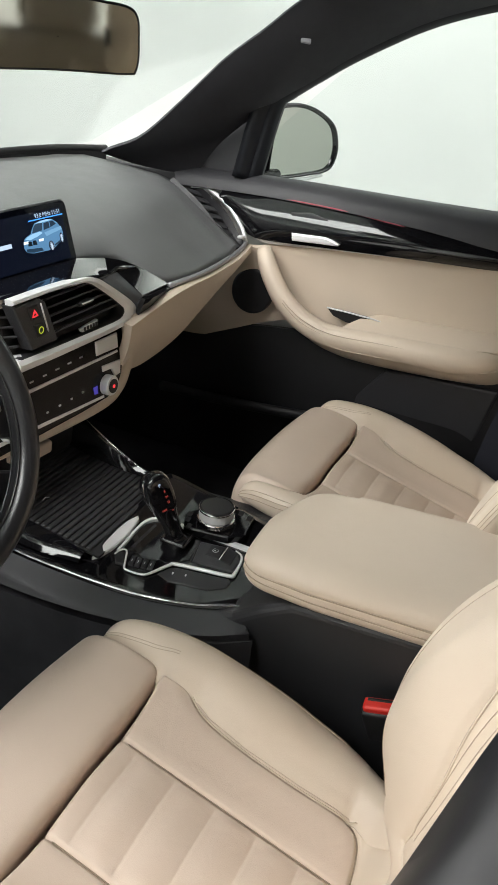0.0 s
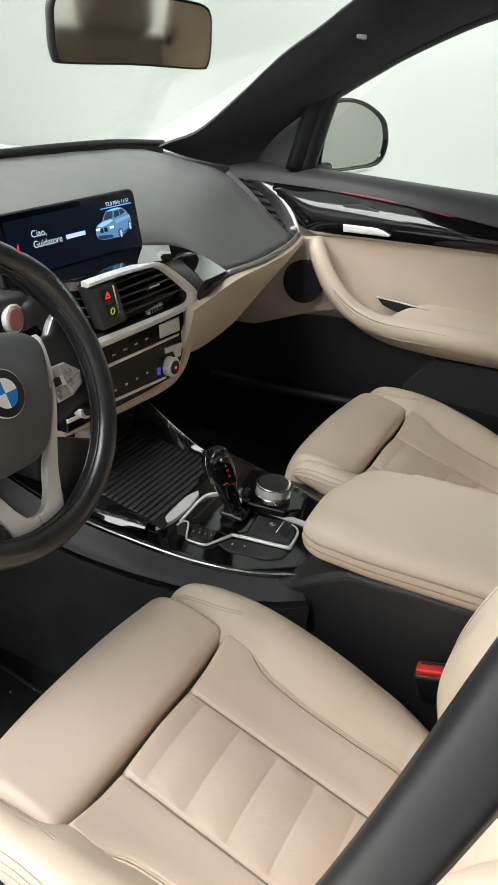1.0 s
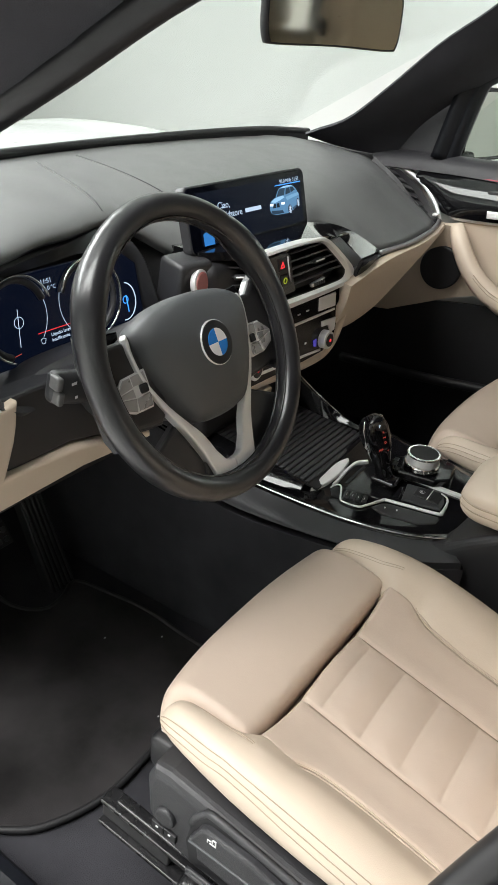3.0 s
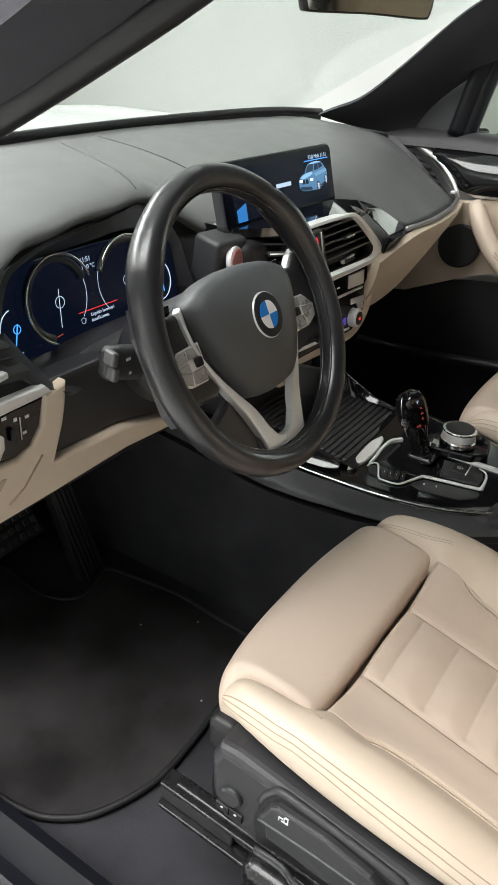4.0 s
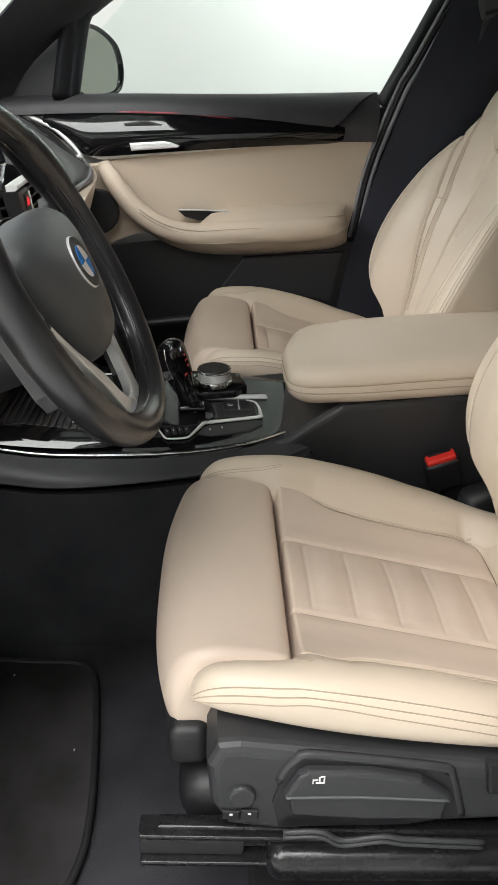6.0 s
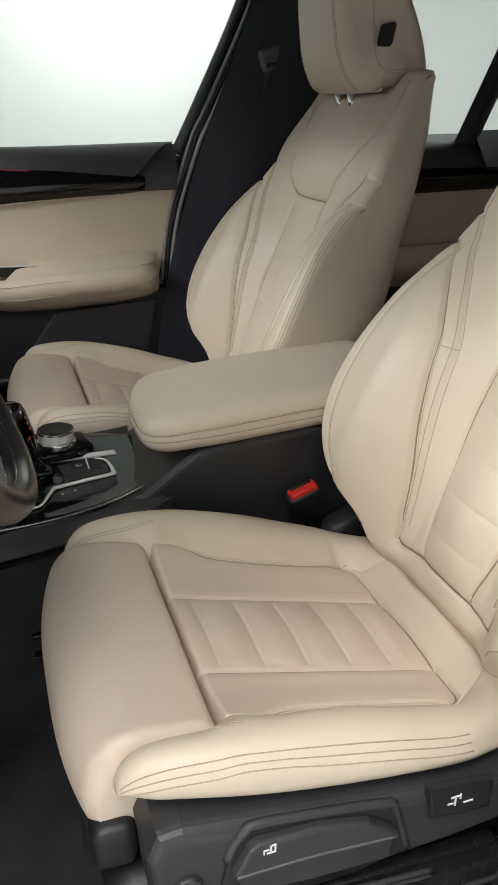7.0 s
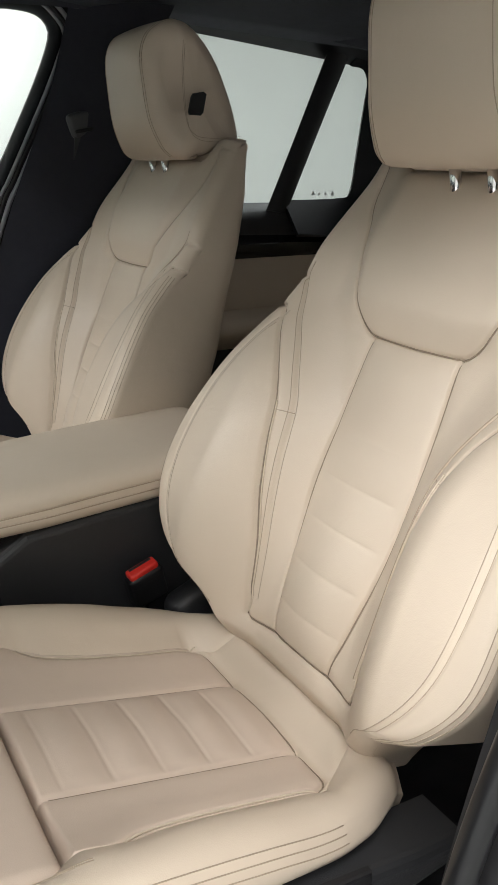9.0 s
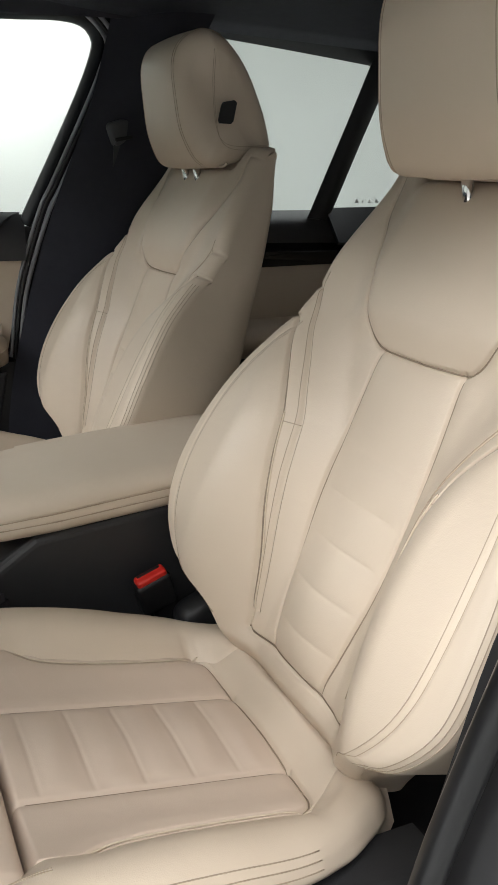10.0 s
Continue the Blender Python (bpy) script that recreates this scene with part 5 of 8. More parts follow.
    tube("tab_edge", [(m @ Vector((0.062, 0.009, 0.0045)))[:], (m @ Vector((0.088, 0.009, 0.0045)))[:]], 0.0012, SATIN, d, k=6)
    wb = plate("wheel_base", [(0.060, -0.029), (0.102, -0.025), (0.100, -0.034), (0.064, -0.035)], 0.006, m @ Matrix.Translation((0, 0, 0.001)), SATIN, d, bevel=0.002)
    for k in range(5):
        rbox("wheel_rib", m @ Vector((0.068 + 0.007 * k, -0.0305, 0.0015)), (0.004, 0.006, 0.003), 0.001, BLACK, wb, n=(2, 2, 2), turn=m)
    # the driver's half of the vents turns away towards the start button
    ml = frame_of((-0.094, 0.362, 1.022), (0.068, -0.058, 0), (0, 0.06, 1))
    plate("vent_recess", [(-0.048, 0.040), (0.044, 0.044), (0.044, -0.046), (-0.048, -0.046)], 0.010, ml @ Matrix.Translation((0, 0, -0.020)), BLACK, d, bevel=0)
    for k in range(5):
        rbox("slat", ml @ Vector((-0.002, 0.029 - 0.0135 * k, -0.008)), (0.088, 0.018, 0.0028), 0.0012, PLASTIC, d, n=(2, 2, 2), turn=ml.to_3x3() @ rot(66, 0, 0).to_3x3())
    rbox("vent_tab", ml @ Vector((0.006, 0.004, -0.001)), (0.028, 0.008, 0.010), 0.003, PLASTIC, d, n=(2, 2, 2), turn=ml)
    tube("tab_edge", [(ml @ Vector((-0.006, 0.005, 0.0045)))[:], (ml @ Vector((0.018, 0.005, 0.0045)))[:]], 0.0012, SATIN, d, k=6)
    plate("satin_strip", [(-0.060, 0.0400), (0.046, 0.0455), (0.046, 0.0385), (-0.060, 0.0340)], 0.006, ml @ Matrix.Translation((0, 0, 0.003)), SATIN, d, "satin metal trim line", bevel=0.002)
    plate("satin_strip", [(-0.058, -0.036), (0.046, -0.0355), (0.046, -0.0525), (-0.058, -0.048)], 0.010, ml @ Matrix.Translation((0, 0, 0.003)), SATIN, d, "satin metal trim line", bevel=0.002)
    hz = plate("hazard_panel", [(-0.079, 0.0405), (-0.027, 0.0395), (-0.016, 0.032), (0.004, -0.027), (-0.050, -0.027)], 0.02, m @ Matrix.Translation((0, 0, 0.004)), PLASTIC, d, "dark panel with hazard switch", bevel=0.003)
    plate("hazard_switch", [(-0.055, 0.034), (-0.034, 0.034), (-0.028, 0.014), (-0.049, 0.014)], 0.004, m @ Matrix.Translation((0, 0, 0.006)), BLACK, hz, bevel=0.002)
    tri_o = [(-0.0475, 0.0195), (-0.0375, 0.0195), (-0.0430, 0.0280)]
    tube("hazard_triangle", [(m @ Vector((x, y, 0.0066)))[:] for a_, b_ in zip(tri_o, tri_o[1:] + tri_o[:1]) for x, y in (a_, ((a_[0] + b_[0]) / 2, (a_[1] + b_[1]) / 2))], 0.0013, LITR, hz, "red warning triangle", k=4, closed=True)
    plate("lock_switch", [(-0.046, 0.008), (-0.026, 0.008), (-0.020, -0.012), (-0.040, -0.012)], 0.004, m @ Matrix.Translation((0, 0, 0.006)), BLACK, hz, bevel=0.002)
    a = np.linspace(0, 2 * np.pi, 20, endpoint=False)
    tube("lock_ring", [(m @ Vector((-0.033 + 0.0044 * math.cos(t), -0.002 + 0.0044 * math.sin(t), 0.0066)))[:] for t in a], 0.0007, LITY, hz, k=5, closed=True)
    tube("switch_edge", [(m @ Vector((-0.029, 0.034, 0.006)))[:], (m @ Vector((-0.018, -0.008, 0.006)))[:]], 0.0012, SATIN, hz, k=5)
    # climate panel
    mc = frame_of((0.0, 0.328, 0.92), (1, 0.0, 0), (0, 0.06, 1))
    q = lambda pts: [(x, z - 0.92) for x, z in pts]
    cl = plate("climate_panel", q([(-0.13, 0.972), (0.178, 0.968), (0.180, 0.92), (0.172, 0.882), (0.158, 0.862), (0.13, 0.853), (0.06, 0.853), (-0.13, 0.86)]), 0.03, mc, PANELM, d, "glossy black climate control panel", bevel=0.003)
    for pts in ([(-0.13, 0.937), (0.160, 0.926), (0.160, 0.922), (-0.13, 0.931)], [(-0.13, 0.882), (0.118, 0.862), (0.118, 0.858), (-0.13, 0.876)]):
        plate("silver_line", q(pts), 0.004, mc @ Matrix.Translation((0, 0, 0.002)), SATIN, cl, bevel=0.0008)
    plate("silver_key", q([(0.103, 0.956), (0.160, 0.955), (0.161, 0.930), (0.104, 0.933)]), 0.006, mc @ Matrix.Translation((0, 0, 0.003)), SATIN, cl, bevel=0.002)
    plate("silver_key", q([(0.117, 0.912), (0.166, 0.908), (0.164, 0.885), (0.150, 0.884), (0.140, 0.900), (0.118, 0.902)]), 0.006, mc @ Matrix.Translation((0, 0, 0.003)), SATIN, cl, bevel=0.002)
    for i in range(7):
        x = -0.105 + 0.028 * i
        plate("panel_mark", q([(x, 0.9445), (x + 0.008, 0.9442), (x + 0.008, 0.942), (x, 0.9423)]), 0.001, mc @ Matrix.Translation((0, 0, 0.001)), MARK, cl, bevel=0)
        plate("panel_mark", q([(x, 0.888), (x + 0.005, 0.8875), (x + 0.005, 0.8845), (x, 0.885)]), 0.001, mc @ Matrix.Translation((0, 0, 0.001)), MARK, cl, bevel=0)
    for x, z in ((0.126, 0.878), (-0.10, 0.892)):
        for r, dz, mm, nm in ((0.0165, 0.014, SATIN, "dial"), (0.0115, 0.0155, BLACK, "dial_face"), (0.0030, 0.0160, LITR, "dial_mark")):
            plate(nm, [(x + r * math.cos(t), z - 0.92 + r * math.sin(t)) for t in np.linspace(0, 2 * np.pi, 28, endpoint=False)], dz if nm == "dial" else 0.003, mc @ Matrix.Translation((0, 0, dz)), mm, cl, bevel=0.002 if nm == "dial" else 0)
    plate("temperature_mark", q([(0.092, 0.884), (0.103, 0.884), (0.103, 0.870), (0.094, 0.872)]), 0.001, mc @ Matrix.Translation((0, 0, 0.0012)), glow("blue_band", (0.1, 0.08, 0.5), 0.3), cl, bevel=0)
    # beige band that runs round the climate panel
    band = spline([(0.192, 0.328, 0.980), (0.196, 0.332, 0.93), (0.190, 0.336, 0.88), (0.172, 0.340, 0.850), (0.13, 0.342, 0.838), (0.0, 0.345, 0.844), (-0.12, 0.352, 0.852)], 50)
    tube("beige_surround", band, 0.013, LEATHER, d, "beige band round the climate panel", k=12)
    rbox("tray_lid", (0.004, 0.392, 0.793), (0.075, 0.05, 0.022), 0.005, LEATHER2, d, "pale flap under the climate panel", n=(3, 2, 2), turn=rot(0, 4, 0))
    rbox("storage_cubby", (0.02, 0.475, 0.79), (0.28, 0.16, 0.10), 0.015, BLACK, d, "dark open tray in front of the console", n=(2, 2, 2))
    rbox("centre_core", (0.0, 0.46, 0.95), (0.30, 0.18, 0.20), 0.02, BLACK, d, n=(2, 2, 2))
    # start button block
    rbox("start_block", (-0.160, 0.413, 1.024), (0.062, 0.05, 0.070), 0.008, PLASTIC, d, n=(3, 3, 3), turn=rot(8, 0, -8))
    ms = frame_of((-0.161, 0.3855, 1.027), (1, 0.12, 0), (0, 0.14, 1))
    for r, dz, mm, nm, lb in ((0.020, 0.006, SATIN, "start_ring", ""), (0.0165, 0.0075, mat("faded_red_button", (0.42, 0.16, 0.15), 0.35), "start_button", "matt red start button")):
        plate(nm, [(r * math.cos(t), r * math.sin(t)) for t in np.linspace(0, 2 * np.pi, 30, endpoint=False)], 0.008, ms @ Matrix.Translation((0, 0, dz)), mm, d, lb, bevel=0.003)
    # driver's side: cowl inside, column surround, knee trim, light panel
    ribbon("cluster_cowl", [(-0.578, 0.390, 1.045), (-0.54, 0.413, 1.085), (-0.48, 0.431, 1.098), (-0.42, 0.447, 1.100), (-0.36, 0.460, 1.100), (-0.29, 0.480, 1.097), (-0.23, 0.496, 1.092), (-0.20, 0.46, 1.06), (-0.19, 0.43, 0.99)],
           [(-0.545, 0.455, 1.030), (-0.515, 0.462, 1.063), (-0.47, 0.464, 1.077), (-0.42, 0.465, 1.081), (-0.35, 0.465, 1.081), (-0.29, 0.466, 1.077), (-0.25, 0.468, 1.066), (-0.215, 0.472, 1.04), (-0.205, 0.472, 0.98)], 40, BLACK, "dark shade over the instruments", d, kind="", thick=0.006)
    lip = [(-0.568, 0.395, 1.034), (-0.535, 0.395, 0.989), (-0.503, 0.398, 0.960), (-0.468, 0.40, 0.962), (-0.441, 0.402, 0.974), (-0.362, 0.405, 0.977), (-0.24, 0.41, 0.976)]
    ribbon("cluster_lip", lip, [(x + 0.012, 0.46, z - 0.004 + 0.01 * (i == 0)) for i, (x, y, z) in enumerate(lip)], 40, PLASTIC, "", d, kind="", thick=0.006)
    ribbon("cluster_lip", [(x, y + 0.001, z) for x, y, z in lip], [(-0.590, 0.385, 1.02), (-0.556, 0.372, 0.982), (-0.515, 0.362, 0.955), (-0.475, 0.38, 0.945), (-0.44, 0.385, 0.955), (-0.362, 0.39, 0.965), (-0.24, 0.39, 0.965)], 40, PLASTIC, "", d, kind="", thick=0.006, bulge=(0, -0.004, 0))
    mk = Matrix(((1, 0, 0, 0), (0, 0.0, -1, 0.36), (0, 1, 0, 0), (0, 0, 0, 1)))
    plate("knee_trim", [(-0.545, 0.968), (-0.513, 0.974), (-0.517, 0.945), (-0.522, 0.925), (-0.538, 0.885), (-0.426, 0.879), (-0.29, 0.847), (-0.29, 0.838), (-0.418, 0.847), (-0.546, 0.844), (-0.70, 0.842), (-0.70, 0.918), (-0.629, 0.914), (-0.59, 0.909), (-0.568, 0.915), (-0.553, 0.933)], 0.02, mk, LEATHER, d, "beige leather trim under the steering column", bevel=0.005, seg=4)
    plate("column_cover", [(-0.525, 0.975), (-0.30, 0.975), (-0.29, 0.85), (-0.426, 0.882), (-0.545, 0.882)], 0.03, Matrix.Translation((0, 0.012, 0)) @ mk, PLASTIC, d, "dark cover below the steering column", bevel=0.004)
    tube("trim_groove", [(-0.557, 0.3592, 0.901), (-0.586, 0.3592, 0.872), (-0.608, 0.3592, 0.862)], 0.0012, SEAM, d, k=5)
    plate("card_pocket", [(-0.66, 0.884), (-0.612, 0.896), (-0.606, 0.894), (-0.619, 0.880), (-0.66, 0.868)], 0.004, Matrix.Translation((0, -0.0008, 0)) @ mk, SEAM, d, "small recess in the beige trim", bevel=0.001)
    lp = plate("light_panel", [(-0.70, 0.918), (-0.629, 0.916), (-0.59, 0.911), (-0.569, 0.917), (-0.554, 0.936), (-0.546, 0.966), (-0.70, 0.966)], 0.012, Matrix.Translation((0, 0.003, 0)) @ mk, PIANO, d, "glossy black light switch panel", bevel=0.002)
    plate("satin_strip", [(-0.70, 0.981), (-0.612, 0.981), (-0.545, 0.980), (-0.535, 0.969), (-0.614, 0.967), (-0.70, 0.966)], 0.012, Matrix.Translation((0, -0.002, 0)) @ mk, SATIN, d, "satin metal trim line", bevel=0.003)
    plate("light_switch", [(-0.632, 0.957), (-0.616, 0.955), (-0.607, 0.945), (-0.608, 0.932), (-0.617, 0.920), (-0.632, 0.922)], 0.012, Matrix.Translation((0, -0.006, 0)) @ mk, SATIN, lp, "satin rotary light switch", bevel=0.003)
    plate("switch_notch", [(-0.624, 0.945), (-0.617, 0.944), (-0.617, 0.926), (-0.623, 0.928)], 0.002, Matrix.Translation((0, -0.0072, 0)) @ mk, BLACK, lp, bevel=0)
    for x, z, w, h in ((-0.613, 0.960, 0.006, 0.003), (-0.603, 0.960, 0.006, 0.003), (-0.588, 0.953, 0.004, 0.004), (-0.573, 0.951, 0.005, 0.003), (-0.578, 0.934, 0.005, 0.003), (-0.5805, 0.929, 0.0009, 0.026)):
        plate("panel_mark", [(x, z), (x + w, z), (x + w, z + h), (x, z + h)], 0.001, Matrix.Translation((0, 0.0018, 0)) @ mk, MARK, lp, bevel=0)
    rbox("dimmer_wheel", (-0.592, 0.3595, 0.940), (0.006, 0.006, 0.016), 0.0025, BLACK, lp, n=(2, 2, 3))
    v2 = ribbon("near_vent", [(-0.70, 0.39, 1.045), (-0.62, 0.392, 1.045), (-0.565, 0.39, 1.03)], [(-0.70, 0.375, 1.005), (-0.62, 0.372, 0.997), (-0.56, 0.37, 0.99)], 10, BLACK, "", d, kind="", bulge=(0, 0.02, 0))
    for i in range(3):
        rbox("slat", (-0.63, 0.382, 1.035 - 0.012 * i), (0.12, 0.015, 0.003), 0.001, PLASTIC, v2, n=(2, 2, 2), turn=rot(20, 6, 0))
    rbox("vent_wheel", (-0.598, 0.368, 1.004), (0.022, 0.01, 0.007), 0.002, SATIN, v2, n=(3, 2, 2), turn=rot(0, -6, 0))
    ribbon("under_panel", [(-0.70, 0.372, 0.842), (-0.5, 0.372, 0.844), (-0.29, 0.372, 0.84)], [(-0.70, 0.9, 0.80), (-0.5, 0.9, 0.85), (-0.2, 0.9, 0.85)], 8, BLACK, "", d, kind="", thick=0.01)
    return d


dashboard()


def infotainment():
    s = thing("infotainment_screen", "switched-on dashboard screen showing a blue car", "screen", at=(-0.005, 0.42, 1.06))
    m = frame_of((-0.005, 0.408, 1.105), (1, -0.05, 0.006), (0, 0.26, 1))
    w, h = 0.149, 0.048
    def rr(w, h, r):
        pts = []
        for cx, cy, a0 in ((w - r, h - r, 0), (-w + r, h - r, 90), (-w + r, -h + r, 180), (w - r, -h + r, 270)):
            pts += [(cx + r * math.cos(radians(a0 + a)), cy + r * math.sin(radians(a0 + a))) for a in (0, 30, 60, 90)]
        return pts
    plate("housing", rr(w, h, 0.010), 0.016, m, PLASTIC, s, "slim dark screen housing", bevel=0.003, seg=3)
    plate("panel", rr(w - 0.003, h - 0.003, 0.008), 0.002, m @ Matrix.Translation((0, 0, 0.0012)), SCREEN, s, bevel=0)
    up = lambda z: m @ Matrix.Translation((0, 0, 0.0016 + z))
    plate("picture", [(-0.125, -0.037), (0.135, -0.037), (0.135, 0.037), (-0.125, 0.037)], 0.0003, up(0), LITN, s, bevel=0)
    plate("side_glow", [(-0.121, -0.037), (-0.098, -0.037), (-0.098, -0.012), (-0.121, -0.020)], 0.0003, up(0.0003), glow("display_teal", (0.03, 0.18, 0.5), 0.6), s, bevel=0)
    writing("Ciao,", up(0.0004) @ Matrix.Translation((-0.082, 0.014, 0)), 0.0135, LITW, s, align="LEFT", depth=0.0001)
    writing("Guidatore", up(0.0004) @ Matrix.Translation((-0.082, 0.0, 0)), 0.0135, LITW, s, align="LEFT", depth=0.0001)
    plate("name_bar", [(-0.018, -0.003), (0.022, -0.003), (0.022, 0.003), (-0.018, 0.003)], 0.0002, up(0.0004), LITW, s, bevel=0)
    plate("status_bar", [(0.062, 0.026), (0.135, 0.026), (0.135, 0.0275), (0.065, 0.0275)], 0.0002, up(0.0004), LITB, s, bevel=0)
    writing("93,0 MHz 11:51", up(0.0005) @ Matrix.Translation((0.104, 0.0315, 0)), 0.0085, LITW, s, depth=0.0001)
    plate("arrow_mark", [(-0.112, 0.001), (-0.108, 0.007), (-0.1085, 0.001), (-0.108, -0.005)], 0.0002, up(0.0004), LITR, s, bevel=0)
    # the little car in the display
    cp = lambda pts: [(0.044 + 0.084 * u, -0.0215 + 0.046 * v) for u, v in pts]
    def tint(name, colour, pts, level, lift_by=0.0007):
        plate("pictured_" + name, cp(pts), 0.0002, up(lift_by), glow("pictured_" + name + "_light", colour, level), s, bevel=0)
    tint("car", (0.07, 0.17, 0.30), [(0.0, 0.30), (0.01, 0.44), (0.05, 0.56), (0.12, 0.62), (0.22, 0.67), (0.28, 0.82), (0.36, 0.95), (0.50, 0.99), (0.66, 1.0), (0.80, 0.96), (0.90, 0.84), (0.97, 0.66), (1.0, 0.52), (0.99, 0.36), (0.94, 0.26), (0.84, 0.20), (0.74, 0.12), (0.60, 0.06), (0.46, 0.07), (0.20, 0.09), (0.04, 0.16)], 0.8, 0.0004)
    tint("bonnet", (0.22, 0.40, 0.58), [(0.06, 0.54), (0.14, 0.61), (0.26, 0.66), (0.44, 0.68), (0.50, 0.62), (0.36, 0.55), (0.18, 0.50)], 0.85)
    tint("roof", (0.25, 0.42, 0.58), [(0.37, 0.94), (0.52, 0.985), (0.68, 0.99), (0.80, 0.95), (0.70, 0.94), (0.52, 0.93)], 0.85)
    tint("windscreen", (0.03, 0.06, 0.10), [(0.25, 0.68), (0.32, 0.86), (0.38, 0.93), (0.54, 0.92), (0.50, 0.70)], 0.5)
    tint("window", (0.02, 0.04, 0.07), [(0.54, 0.70), (0.57, 0.90), (0.70, 0.92), (0.70, 0.73)], 0.5)
    tint("window", (0.02, 0.04, 0.07), [(0.72, 0.735), (0.72, 0.92), (0.80, 0.92), (0.87, 0.80)], 0.5)
    tint("flank", (0.13, 0.27, 0.42), [(0.54, 0.62), (0.72, 0.66), (0.97, 0.70), (0.99, 0.60), (0.80, 0.56), (0.58, 0.50)], 0.8)
    tint("bumper", (0.02, 0.05, 0.09), [(0.03, 0.17), (0.05, 0.26), (0.40, 0.20), (0.44, 0.10), (0.20, 0.11)], 0.5)
    tint("sill", (0.02, 0.04, 0.07), [(0.72, 0.14), (0.74, 0.20), (0.92, 0.30), (0.93, 0.26)], 0.5)
    for x, y, rx in ((0.0985, -0.0135, 0.0056), (0.1225, -0.006, 0.0038)):
        plate("pictured_wheel", [(x + rx * math.cos(t), y + 0.0075 * math.sin(t)) for t in np.linspace(0, 2 * np.pi, 18, endpoint=False)], 0.0002, up(0.0008), LITN, s, bevel=0)
        for t in np.linspace(0, np.pi, 5, endpoint=False):
            tube("pictured_spoke", [(up(0.0011) @ Vector((x + rx * 0.8 * math.cos(t) * q, y + 0.006 * math.sin(t) * q, 0)))[:] for q in (-1, 0, 1)], 0.0004, LITW, s, k=4)
    for u, v in ((0.035, 0.42), (0.40, 0.40)):
        tint("headlamp", (0.75, 0.88, 1.0), [(u - 0.03, v), (u + 0.07, v - 0.02), (u + 0.09, v + 0.06), (u - 0.02, v + 0.07)], 0.9, 0.0009)
    for u in (0.10, 0.215):
        tint("grille", (0.01, 0.02, 0.03), [(u, 0.33), (u + 0.10, 0.32), (u + 0.09, 0.46), (u + 0.01, 0.47)], 0.4, 0.0009)


infotainment()


